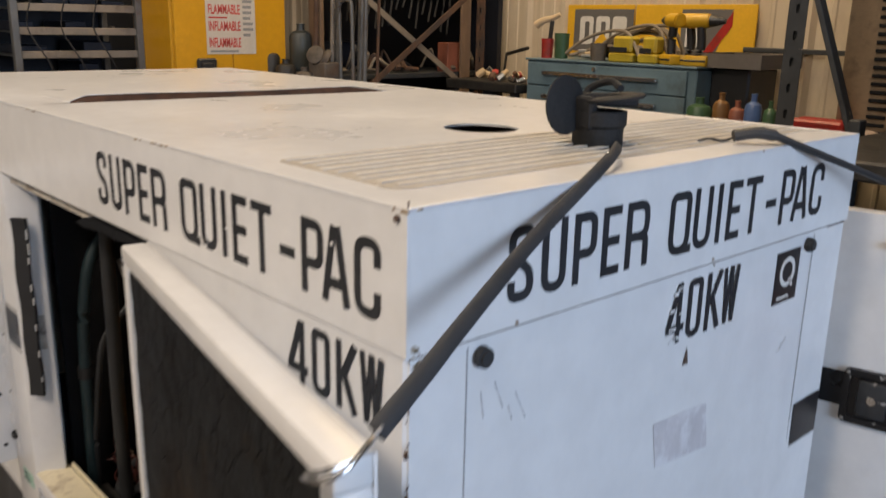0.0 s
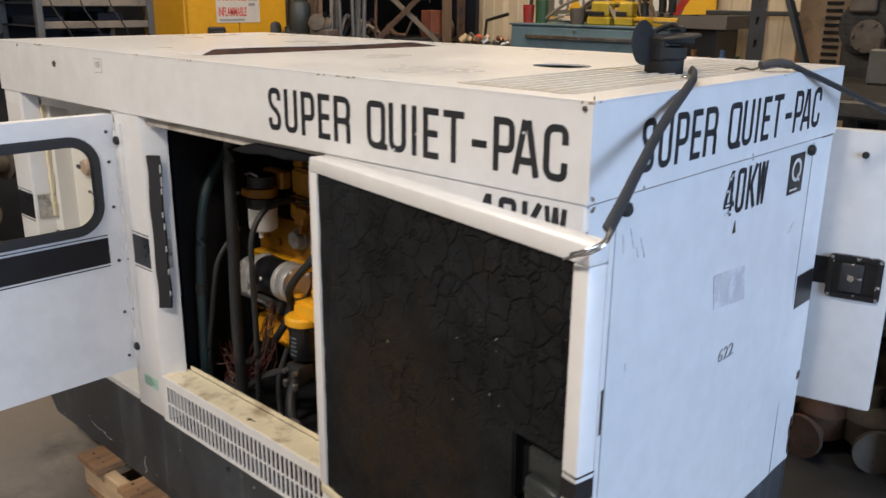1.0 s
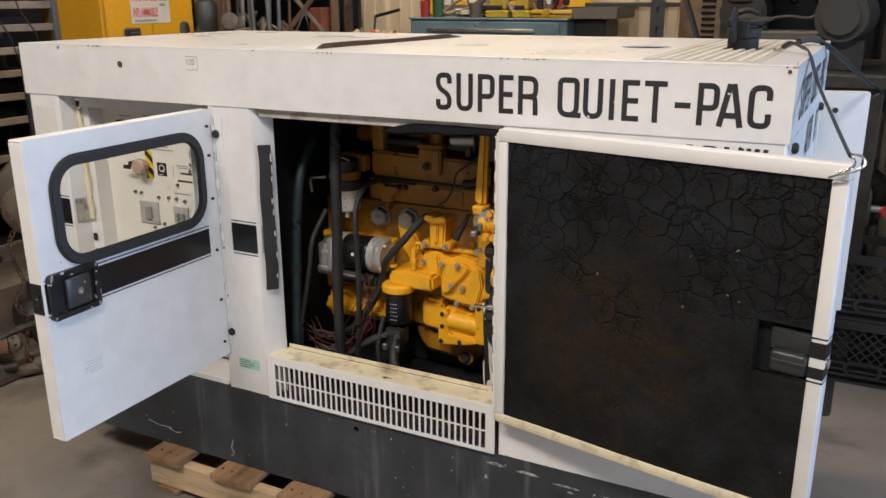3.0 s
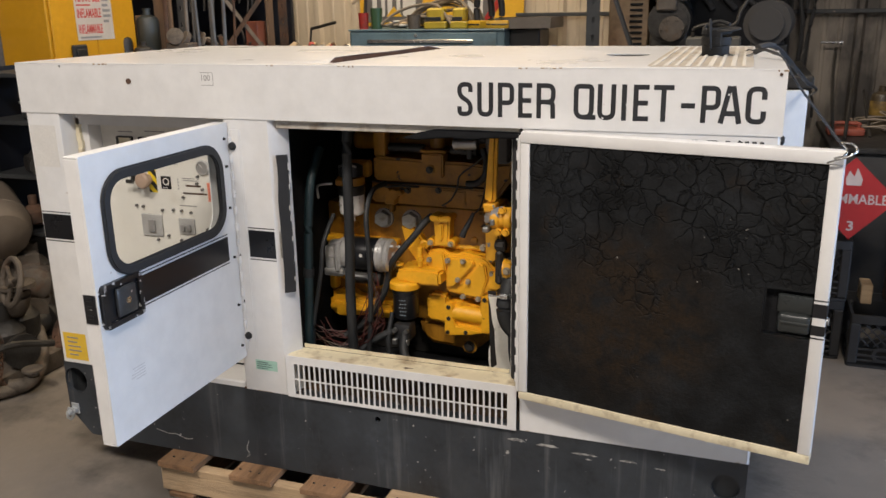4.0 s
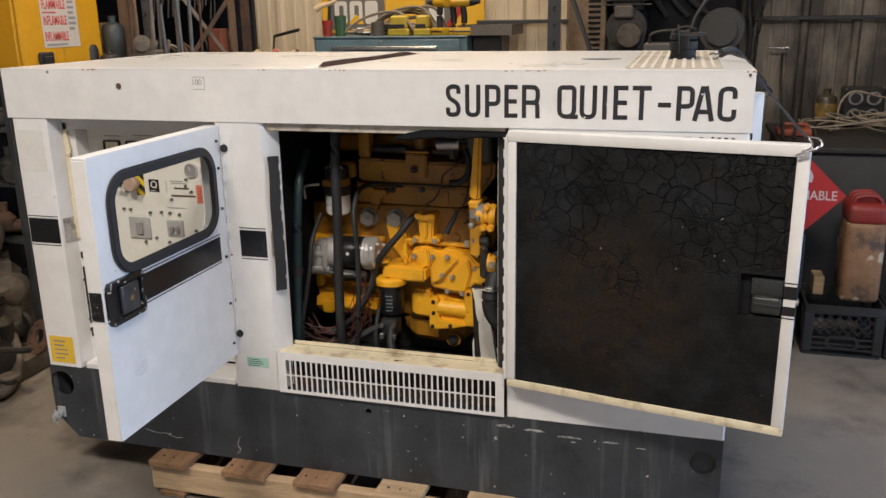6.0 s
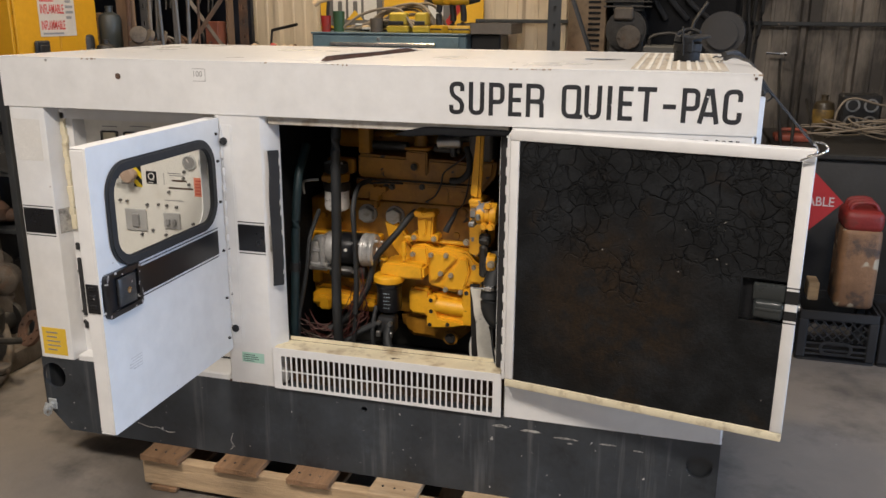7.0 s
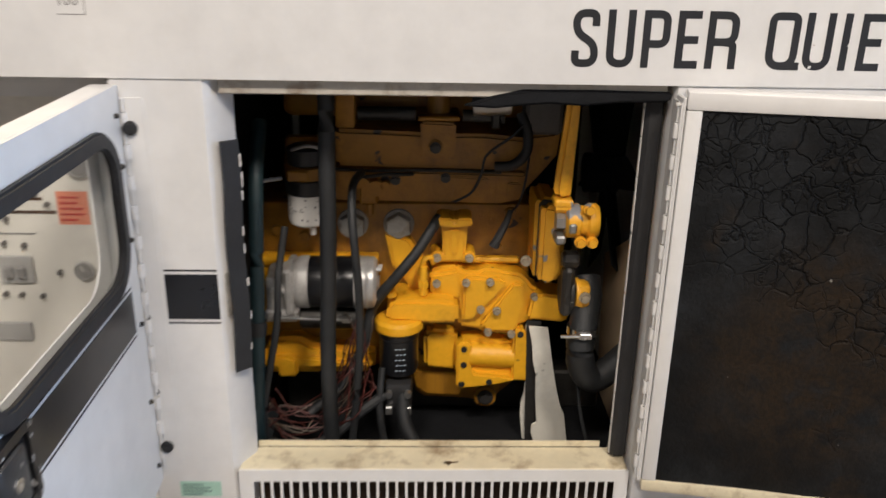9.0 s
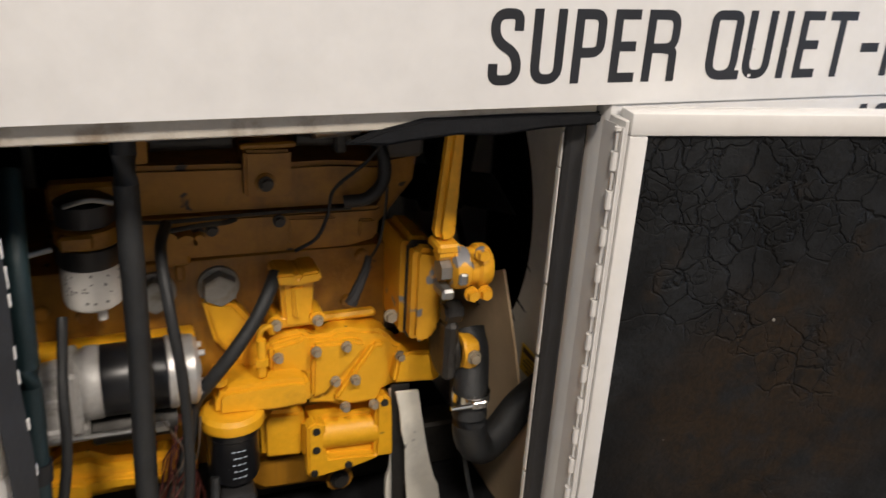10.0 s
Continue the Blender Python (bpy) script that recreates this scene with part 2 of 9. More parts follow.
def foam_mat():
    """Perished acoustic foam: charcoal plates parted by cracks in its upper part, smooth and brown in the middle."""
    m = bpy.data.materials.new("cracked_black_foam")
    m.use_nodes = True
    nt = m.node_tree
    n, l = nt.nodes, nt.links
    p = n["Principled BSDF"]
    tc = n.new("ShaderNodeTexCoord")

    def noise_node(s, detail, vec=None):
        k = n.new("ShaderNodeTexNoise")
        k.inputs["Scale"].default_value, k.inputs["Detail"].default_value, k.inputs["Roughness"].default_value = s, detail, 0.62
        l.new(vec or tc.outputs["Object"], k.inputs["Vector"])
        return k.outputs[0]

    def ramp(src, lo, hi, a=0.0, b=1.0):
        k = n.new("ShaderNodeMapRange")
        k.interpolation_type = "SMOOTHSTEP"
        for i, v in enumerate((lo, hi, a, b)):
            k.inputs[i + 1].default_value = v
        l.new(src, k.inputs[0])
        return k.outputs[0]

    def calc(op, a, b):
        k = n.new("ShaderNodeMath")
        k.operation = op
        for sock, v in zip(k.inputs, (a, b)):
            if isinstance(v, (int, float)):
                sock.default_value = v
            else:
                l.new(v, sock)
        return k.outputs[0]

    def mix(fac, a, b):
        k = n.new("ShaderNodeMix")
        k.data_type = "RGBA"
        l.new(fac, k.inputs[0])
        for sock, v in ((k.inputs[6], a), (k.inputs[7], b)):
            if isinstance(v, tuple):
                sock.default_value = (*v, 1.0)
            else:
                l.new(v, sock)
        return k.outputs[2]

    warp = n.new("ShaderNodeTexNoise")
    warp.inputs["Scale"].default_value, warp.inputs["Detail"].default_value = 17, 6
    l.new(tc.outputs["Object"], warp.inputs["Vector"])
    add = n.new("ShaderNodeMixRGB")
    add.blend_type = "ADD"
    add.inputs[0].default_value = 0.055
    l.new(tc.outputs["Object"], add.inputs[1])
    l.new(warp.outputs["Color"], add.inputs[2])

    def cracks(scale, width):
        v = n.new("ShaderNodeTexVoronoi")
        v.feature = "DISTANCE_TO_EDGE"
        v.inputs["Scale"].default_value = scale
        l.new(add.outputs[0], v.inputs["Vector"])
        return ramp(v.outputs["Distance"], 0.0, width, 1.0, 0.0)

    sep = n.new("ShaderNodeSeparateXYZ")
    l.new(tc.outputs["Object"], sep.inputs[0])
    patch = noise_node(4.5, 3)
    where = ramp(calc("ADD", calc("MULTIPLY", sep.outputs[2], 1.6), calc("MULTIPLY", patch, 2.2)), 2.60, 2.96)
    big = calc("MULTIPLY", cracks(20, 0.05), calc("MULTIPLY", where, ramp(noise_node(11, 3), 0.32, 0.55, 0.55, 1.0)))
    small = calc("MULTIPLY", cracks(38, 0.06), calc("MULTIPLY", where, ramp(noise_node(7, 2), 0.44, 0.58)))
    crack = calc("MAXIMUM", big, calc("MULTIPLY", small, 0.6))
    crack = calc("MULTIPLY", crack, 0.74)
    far = n.new("ShaderNodeVectorMath")
    far.operation = "DISTANCE"
    far.inputs[1].default_value = (-0.33, -0.10, 0.86)
    l.new(tc.outputs["Object"], far.inputs[0])
    brown = calc("MULTIPLY", ramp(calc("ADD", far.outputs["Value"], calc("MULTIPLY", noise_node(6, 5), 0.30)), 0.26, 0.47, 1.0, 0.0), ramp(noise_node(22, 5), 0.30, 0.60))
    rim = calc("MULTIPLY", ramp(noise_node(5.5, 4), 0.60, 0.70), 0.7)
    grain = noise_node(120, 4)
    col = mix(ramp(noise_node(8, 5), 0.35, 0.68), (0.0046, 0.0050, 0.0054), (0.0155, 0.0172, 0.0192))
    col = mix(calc("MAXIMUM", brown, rim), col, (0.0235, 0.0150, 0.0082))
    col = mix(ramp(grain, 0.40, 0.62, 0.0, 0.5), col, (0.006, 0.006, 0.006))
    col = mix(crack, col, (0.0015, 0.0014, 0.0013))
    col = mix(ramp(noise_node(75, 1), 0.795, 0.81), col, (0.20, 0.19, 0.17))
    l.new(col, p.inputs["Base Color"])
    p.inputs["Roughness"].default_value = 0.7
    p.inputs["Specular IOR Level"].default_value = 0.18
    height = calc("ADD", calc("MULTIPLY", crack, -1.8), calc("ADD", calc("MULTIPLY", grain, 0.22), calc("MULTIPLY", noise_node(30, 4), 0.5)))
    b = n.new("ShaderNodeBump")
    b.inputs["Strength"].default_value, b.inputs["Distance"].default_value = 0.8, 0.006
    l.new(height, b.inputs["Height"])
    l.new(b.outputs[0], p.inputs["Normal"])
    MATS["cracked_black_foam"] = m
    return m


FOAM = foam_mat()


def hazard_mat():
    m = bpy.data.materials.new("hazard_stripes")
    m.use_nodes = True
    nt = m.node_tree
    n, l = nt.nodes, nt.links
    tc = n.new("ShaderNodeTexCoord")
    w = n.new("ShaderNodeTexWave")
    w.bands_direction = "DIAGONAL"
    w.inputs["Scale"].default_value = 14
    l.new(tc.outputs["Object"], w.inputs["Vector"])
    r = n.new("ShaderNodeValToRGB")
    r.color_ramp.interpolation = "CONSTANT"
    r.color_ramp.elements[0].color = (0.02, 0.02, 0.02, 1)
    r.color_ramp.elements[1].color = (0.75, 0.55, 0.02, 1)
    r.color_ramp.elements[1].position = 0.5
    l.new(w.outputs[0], r.inputs[0])
    l.new(r.outputs[0], n["Principled BSDF"].inputs["Base Color"])
    return m


HAZARD = hazard_mat()

# ---- building blocks ----


def box(bm, x0, x1, y0, y1, z0, z1, bevel=0.0, seg=1, m=None):
    """Adds a box, its edges rounded by bevel."""
    b = bmesh.new()
    bmesh.ops.create_cube(b, size=1)
    bmesh.ops.scale(b, vec=(abs(x1 - x0), abs(y1 - y0), abs(z1 - z0)), verts=b.verts)
    bmesh.ops.translate(b, vec=((x0 + x1) / 2, (y0 + y1) / 2, (z0 + z1) / 2), verts=b.verts)
    if bevel:
        bmesh.ops.bevel(b, geom=b.edges[:], offset=bevel, segments=seg, affect="EDGES", profile=0.5)
    merge(bm, b, m)


def merge(bm, b, m=None):
    if m is not None:
        bmesh.ops.transform(b, matrix=m, verts=b.verts)
    me = bpy.data.meshes.new("scratch")
    b.to_mesh(me)
    b.free()
    bm.from_mesh(me)
    bpy.data.meshes.remove(me)


def rod(bm, p0, p1, r0, r1=None, n=16, bevel=0.0):
    """Adds a solid round bar from p0 to p1."""
    p0, p1 = Vector(p0), Vector(p1)
    r1 = r0 if r1 is None else r1
    d = p1 - p0
    b = bmesh.new()
    bmesh.ops.create_cone(b, cap_ends=True, segments=n, radius1=r0, radius2=r1, depth=d.length)
    if bevel:
        bmesh.ops.bevel(b, geom=[e for e in b.edges if any(len(f.verts) > 4 for f in e.link_faces)], offset=bevel, segments=2, affect="EDGES")
    merge(bm, b, Matrix.Translation((p0 + p1) / 2) @ d.to_track_quat("Z", "Y").to_matrix().to_4x4())


def turned(bm, profile, m, n=24):
    """Adds a turned solid: profile is (radius, height) pairs along the local z axis, placed by m."""
    rings = []
    b = bmesh.new()
    for r, h in profile:
        rings.append([b.verts.new((r * math.cos(2 * math.pi * i / n), r * math.sin(2 * math.pi * i / n), h)) for i in range(n)])
    for a, c in zip(rings, rings[1:]):
        for i in range(n):
            b.faces.new((a[i], a[(i + 1) % n], c[(i + 1) % n], c[i]))
    b.faces.new(rings[0][::-1])
    b.faces.new(rings[-1])
    bmesh.ops.recalc_face_normals(b, faces=b.faces[:])
    merge(bm, b, m)


def smooth_path(pts, steps=6):
    pts = [Vector(p) for p in pts]
    ext = [2 * pts[0] - pts[1]] + pts + [2 * pts[-1] - pts[-2]]
    out = []
    for i in range(1, len(ext) - 2):
        a, b, c, d = ext[i - 1:i + 3]
        for k in range(steps):
            t = k / steps
            out.append(0.5 * ((2 * b) + (c - a) * t + (2 * a - 5 * b + 4 * c - d) * t * t + (3 * b - a - 3 * c + d) * t ** 3))
    out.append(pts[-1])
    return out


def tube(bm, pts, r, n=10, steps=6, flat=1.0, twist=0.0):
    """Adds a round hose or cable along the points; flat squeezes it into a strap."""
    path = smooth_path(pts, steps) if steps > 1 else [Vector(p) for p in pts]
    rings = []
    up = Vector((0, 0, 1))
    for i, p in enumerate(path):
        d = (path[min(i + 1, len(path) - 1)] - path[max(i - 1, 0)]).normalized()
        side = d.cross(up)
        if side.length < 0.1:
            side = d.cross(Vector((1, 0, 0)))
        side.normalize()
        upv = side.cross(d)
        side, upv = side * math.cos(radians(twist)) + upv * math.sin(radians(twist)), upv * math.cos(radians(twist)) - side * math.sin(radians(twist))
        rad = r[0] + (r[1] - r[0]) * i / (len(path) - 1) if isinstance(r, tuple) else r
        rings.append([bm.verts.new(p + (side * math.cos(2 * math.pi * k / n) + upv * math.sin(2 * math.pi * k / n) * flat) * rad) for k in range(n)])
    fs = []
    for a, c in zip(rings, rings[1:]):
        for k in range(n):
            fs.append(bm.faces.new((a[k], a[(k + 1) % n], c[(k + 1) % n], c[k])))
    fs.append(bm.faces.new(rings[0][::-1]))
    fs.append(bm.faces.new(rings[-1]))
    bmesh.ops.recalc_face_normals(bm, faces=fs)


def rounded(u0, u1, v0, v1, r, n=6):
    """The outline of a rectangle with rounded corners."""
    out = []
    for cu, cv, a0 in ((u1 - r, v1 - r, 0), (u0 + r, v1 - r, 90), (u0 + r, v0 + r, 180), (u1 - r, v0 + r, 270)):
        for k in range(n + 1):
            a = radians(a0 + 90 * k / n)
            out.append((cu + r * math.cos(a), cv + r * math.sin(a)))
    return out


def ring_of(cu, cv, r, n=32):
    return [(cu + r * math.cos(2 * math.pi * k / n), cv + r * math.sin(2 * math.pi * k / n)) for k in range(n)]


def plate(bm, outline, holes, depth, m):
    """Adds a flat sheet (u, v, 0) with holes, depth thick towards +w, placed by m."""
    b = bmesh.new()
    edges = []
    for loop in [outline] + list(holes):
        vs = [b.verts.new((u, v, 0)) for u, v in loop]
        edges += [b.edges.new((vs[i], vs[(i + 1) % len(vs)])) for i in range(len(vs))]
    bmesh.ops.triangle_fill(b, use_beauty=True, use_dissolve=False, edges=edges)
    got = bmesh.ops.extrude_face_region(b, geom=b.faces[:])
    bmesh.ops.translate(b, vec=(0, 0, depth), verts=[g for g in got["geom"] if isinstance(g, bmesh.types.BMVert)])
    bmesh.ops.recalc_face_normals(b, faces=b.faces[:])
    merge(bm, b, m)


def rect(u0, u1, v0, v1):
    return [(u0, v0), (u1, v0), (u1, v1), (u0, v1)]


# maps (u, v, w) onto a face: u along x, v up, w towards -y (SIDE); u along y, v up, w towards +x (END); u along x, v along y, w up (TOP)
SIDE = Matrix(((1, 0, 0, 0), (0, 0, -1, 0), (0, 1, 0, 0), (0, 0, 0, 1)))
END = Matrix(((0, 0, 1, 0), (1, 0, 0, 0), (0, 1, 0, 0), (0, 0, 0, 1)))
TOP = Matrix.Identity(4)


def finish(name, bm, material, smooth=35):
    me = bpy.data.meshes.new(name)
    bm.to_mesh(me)
    bm.free()
    me.materials.append(material)
    if smooth:
        me.polygons.foreach_set("use_smooth", [True] * len(me.polygons))
        me.set_sharp_from_angle(angle=radians(smooth))
    return me


def part(name, bm, material, parent, label="", smooth=35):
    """One mesh object under a thing or under a part."""
    ob = new(name, finish(name, bm, material, smooth))
    ob.parent = parent
    if parent is not None:
        ob.matrix_parent_inverse = parent.matrix_world.inverted()
    return tagged(ob, label)


def parts(name, bm, material, parent, label="", smooth=35):
    """One mesh object for each separate piece of bm."""
    bm.verts.index_update()
    left, out = set(bm.verts), []
    while left:
        seed = min(left, key=lambda v: v.index)
        stack, piece = [seed], []
        left.discard(seed)
        while stack:
            v = stack.pop()
            piece.append(v)
            for e in v.link_edges:
                w = e.other_vert(v)
                if w in left:
                    left.discard(w)
                    stack.append(w)
        b = bmesh.new()
        copy = {v: b.verts.new(v.co) for v in sorted(piece, key=lambda v: v.index)}
        for f in {f for v in piece for f in v.link_faces}:
            b.faces.new([copy[v] for v in f.verts])
        b.verts.index_update()
        out.append(part(name, b, material, parent, label, smooth))
    bm.free()
    return out


def thing(name, at, label, category, group="", kind=""):
    ob = new(name)
    ob.empty_display_size = 0.1
    ob.location = at
    bpy.context.view_layer.update()
    return tagged(ob, label, category, group, kind)


def solo(name, bm, material, label, category, group="", kind="", smooth=35):
    """A thing that is one mesh."""
    return tagged(new(name, finish(name, bm, material, smooth)), label, category, group, kind)


def letters(bm, text, u0, u1, v0, v1, m, bold=0.0, depth=0.0012):
    """Adds words in the built-in font, fitted to the rectangle, on the face m."""
    cu = bpy.data.curves.new("scratch_text", "FONT")
    cu.body, cu.offset, cu.extrude, cu.resolution_u = text, bold, 0.5, 3
    ob = bpy.data.objects.new("scratch_text", cu)
    scene.collection.objects.link(ob)
    bpy.context.view_layer.update()
    me = bpy.data.meshes.new_from_object(ob.evaluated_get(bpy.context.evaluated_depsgraph_get()))
    bpy.data.objects.remove(ob)
    bpy.data.curves.remove(cu)
    b = bmesh.new()
    b.from_mesh(me)
    bpy.data.meshes.remove(me)
    lo = [min(v.co[i] for v in b.verts) for i in range(3)]
    hi = [max(v.co[i] for v in b.verts) for i in range(3)]
    for v in b.verts:
        v.co = (u0 + (v.co.x - lo[0]) / (hi[0] - lo[0]) * (u1 - u0), v0 + (v.co.y - lo[1]) / (hi[1] - lo[1]) * (v1 - v0), (v.co.z - lo[2]) / (hi[2] - lo[2]) * depth)
    merge(bm, b, m)


def fillet(pts, r, n=7):
    """A polyline with its inner corners rounded by r."""
    pts = [Vector(p) for p in pts]
    out = [pts[0]]
    for a, b, c in zip(pts, pts[1:], pts[2:]):
        da, dc = (a - b), (c - b)
        k = min(r, da.length * 0.5, dc.length * 0.5)
        p, q = b + da.normalized() * k, b + dc.normalized() * k
        for i in range(n + 1):
            t = i / n
            out.append((1 - t) ** 2 * p + 2 * t * (1 - t) * b + t * t * q)
    return out + [pts[-1]]


def stroke(bm, pts, sw, m, w=0.0005, closed=False):
    """Adds one painted stroke of width sw along flat points (u, v)."""
    pts = [Vector(p) for p in pts]
    n = len(pts)
    ring = []
    for i, p in enumerate(pts):
        a = pts[(i - 1) % n] if closed else pts[max(i - 1, 0)]
        c = pts[(i + 1) % n] if closed else pts[min(i + 1, n - 1)]
        d0, d1 = (p - a), (c - p)
        d0 = d0.normalized() if d0.length else d1.normalized()
        d1 = d1.normalized() if d1.length else d0
        d = (d0 + d1).normalized()
        nrm = Vector((-d.y, d.x)) * (sw / 2) / max(0.5, d.dot(d1))
        ring.append((bm.verts.new(m @ Vector((*(p + nrm), w))), bm.verts.new(m @ Vector((*(p - nrm), w)))))
    for i in range(n if closed else n - 1):
        j = (i + 1) % n
        bm.faces.new((ring[i][1], ring[j][1], ring[j][0], ring[i][0]))


def gothic(bm, ch, u0, u1, v0, v1, m, sw):
    """Adds one condensed block letter, fitted to the rectangle."""
    a, b, lo, hi, h, w = u0 + sw / 2, u1 - sw / 2, v0 + sw / 2, v1 - sw / 2, v1 - v0, u1 - u0
    r, c, mid, a2 = w * 0.5, (u0 + u1) / 2, (v0 + v1) / 2, u0 + sw
    s = lambda pts, k=0.0005: stroke(bm, pts, sw, m, k)
    if ch in "PERK":
        s([(a, v0), (a, v1)])
    if ch == "S":
        s(fillet([(b, hi - 0.22 * h), (b, hi), (a, hi), (a, mid + 0.10 * h), (b, mid - 0.10 * h), (b, lo), (a, lo), (a, lo + 0.22 * h)], r))
    elif ch == "U":
        s(fillet([(a, v1), (a, lo), (b, lo), (b, v1)], r))
    elif ch == "P":
        s(fillet([(a2, hi), (b, hi), (b, v0 + 0.42 * h), (a2, v0 + 0.42 * h)], r * 0.7))
    elif ch == "R":
        s(fillet([(a2, hi), (b, hi), (b, v0 + 0.47 * h), (a2, v0 + 0.47 * h)], r * 0.7))
        s(fillet([(b - 0.35 * w, v0 + 0.47 * h), (b - 0.02 * w, v0 + 0.45 * h), (b, v0)], r * 0.4), 0.0008)
    elif ch == "E":
        for v in (hi, mid, lo):
            s([(a2, v), (u1 - (0.06 * w if v == mid else 0), v)])
    elif ch in "Q0":
        stroke(bm, fillet([(c, hi), (a, hi), (a, lo), (b, lo), (b, hi), (c, hi)], r)[:-1], sw, m, 0.0005, True)
        if ch == "Q":
            s([(c, lo), (u1 + 0.10 * w, lo)], 0.0008)
    elif ch == "I":
        s([(c, v0), (c, v1)])
    elif ch == "T":
        s([(u0, hi), (u1, hi)])
        s([(c, v0), (c, v1 - sw)])
    elif ch == "-":
        stroke(bm, [(u0, mid), (u1, mid)], v1 - v0, m)
    elif ch == "A":
        s([(a, v0), (c - 0.06 * w, v1)])
        s([(b, v0), (c + 0.06 * w, v1)], 0.0008)
        s([(a + 0.16 * w, v0 + 0.27 * h), (b - 0.16 * w, v0 + 0.27 * h)], 0.0011)
    elif ch == "C":
        s(fillet([(b, hi - 0.28 * h), (b, hi), (a, hi), (a, lo), (b, lo), (b, lo + 0.28 * h)], r))
    elif ch == "4":
        x = u0 + 0.70 * w
        s([(x, v0), (x, v1)])
        s([(x - 0.05 * w, v1 - 0.02 * h), (a, v0 + 0.30 * h)], 0.0008)
        s([(u0, v0 + 0.26 * h), (u1, v0 + 0.26 * h)], 0.0011)
    elif ch == "K":
        s([(a2, mid - 0.05 * h), (b, v1)], 0.0008)
        s([(a2 + 0.12 * w, mid + 0.05 * h), (b, v0)], 0.0011)
    elif ch == "W":
        for k, (p, q) in enumerate((((a, v1), (u0 + 0.30 * w, v0)), ((u0 + 0.30 * w, v0), (c, v1)), ((c, v1), (u0 + 0.70 * w, v0)), ((u0 + 0.70 * w, v0), (b, v1)))):
            stroke(bm, [p, q], sw * 0.85, m, 0.0005 + 0.0003 * k)


def bars(bm, u0, u1, v0, v1, rows, m, fill=0.5, depth=0.001, seed=1):
    """Adds plain bars where small print cannot be read."""
    rng = random.Random(seed)
    step = (v1 - v0) / rows
    for i in range(rows):
        box(bm, u0, u0 + (u1 - u0) * rng.uniform(0.6, 1.0), v0 + step * (i + 0.25), v0 + step * (i + 0.25 + fill), 0, depth, m=m)


def bolt(bm, p, d, r, h=0.012):
    p, d = Vector(p), Vector(d).normalized()
    rod(bm, p, p + d * h * 0.35, r * 1.35, n=14)
    rod(bm, p + d * h * 0.35, p + d * h, r, n=6)

# ---- the shop ----
X0, X1, Y0, Y1, H = -6.2, 7.0, -7.2, 3.62, 5.2
bm = bmesh.new()
box(bm, X0 - 0.2, X1 + 14, Y0 - 0.2, Y1 + 0.2, -0.25, 0.0)
solo("floor", bm, CONCRETE, "stained brown-grey concrete shop floor", "floor", kind="structure")
bm = bmesh.new()
box(bm, X0 - 0.2, X1 + 0.2, Y0 - 0.2, Y1 + 0.2, H, H + 0.2)
solo("ceiling", bm, CEIL, "pale insulated shop ceiling", "ceiling", kind="structure")
# the south wall is out of view, pale to reflect fill into the bay
for name, b_ in (("wall_west", (X0 - 0.2, X0, Y0, Y1 + 0.2, 0, H)), ("wall_south", (X0 - 0.2, X1 + 0.2, Y0 - 0.2, Y0, 0, H)),
                 ("wall_east", (X1, X1 + 0.2, 3.3, Y1 + 0.2, 0, H))):
    bm = bmesh.new()
    box(bm, *b_)
    pale = name == "wall_south"
    solo(name, bm, BOUNCEW if pale else ROOMW, "unseen sheet wall, made pale to bounce light into the engine bay" if pale else "plain dark sheet wall of the shop", "wall", kind="structure")
for name, b_ in (("wall_east_side", (X1, X1 + 0.2, Y0, -3.0, 0, H)), ("wall_east_header", (X1, X1 + 0.2, -3.0, 3.3, 4.2, H))):
    bm = bmesh.new()
    box(bm, *b_)
    solo(name, bm, ROOMW, "sheet wall beside the open bay door", "wall", kind="structure")


# added out of view to block bay daylight from the north wall and bench
bm = bmesh.new()
box(bm, 2.25, 2.40, 1.55, Y1 + 0.03, 0, H)
solo("wall_return", bm, ROOMW, "unseen dark sheet added to keep daylight off the north wall", "wall", kind="structure")


def ribbed_sheet(bm, x0, x1, z0, z1, y):
    """Wall sheet with a tall rib every 0.305 m and two low ribs between, 3 mm behind the next."""
    prof = []
    x = x0
    while x < x1 - 0.01:
        for dx, d in ((0.0, 0.0), (0.012, -0.03), (0.042, -0.03), (0.062, 0.0), (0.125, 0.0), (0.131, -0.006), (0.149, -0.006), (0.155, 0.0),
                      (0.215, 0.0), (0.221, -0.006), (0.239, -0.006), (0.245, 0.0)):
            if x + dx <= x1:
                prof.append((x + dx, y + d))
        x += 0.305
    prof.append((x1, y))
    lo = [bm.verts.new((px, py, z0)) for px, py in prof]
    hi = [bm.verts.new((px, py, z1)) for px, py in prof]
    lo2 = [bm.verts.new((px, py + 0.012, z0)) for px, py in prof]
    hi2 = [bm.verts.new((px, py + 0.012, z1)) for px, py in prof]
    for i in range(len(prof) - 1):
        bm.faces.new((lo[i], lo[i + 1], hi[i + 1], hi[i]))
        bm.faces.new((lo2[i + 1], lo2[i], hi2[i], hi2[i + 1]))


wall = thing("wall_north", (0, Y1, 0), "ribbed sheet-metal shop wall, beige turning sooty grey", "wall", kind="structure")
bm = bmesh.new()
box(bm, X0, X1, Y1 + 0.03, Y1 + 0.2, 0, H)
part("backing", bm, ROOMW, wall)
sx = X0
while sx < X1 - 0.02:
    bm = bmesh.new()
    ribbed_sheet(bm, sx, min(sx + 0.915, X1), 0, H, Y1)
    part("wall_sheet", bm, BEIGE if sx < -0.9 else GREYW, wall, smooth=0)
    sx += 0.915
bm = bmesh.new()
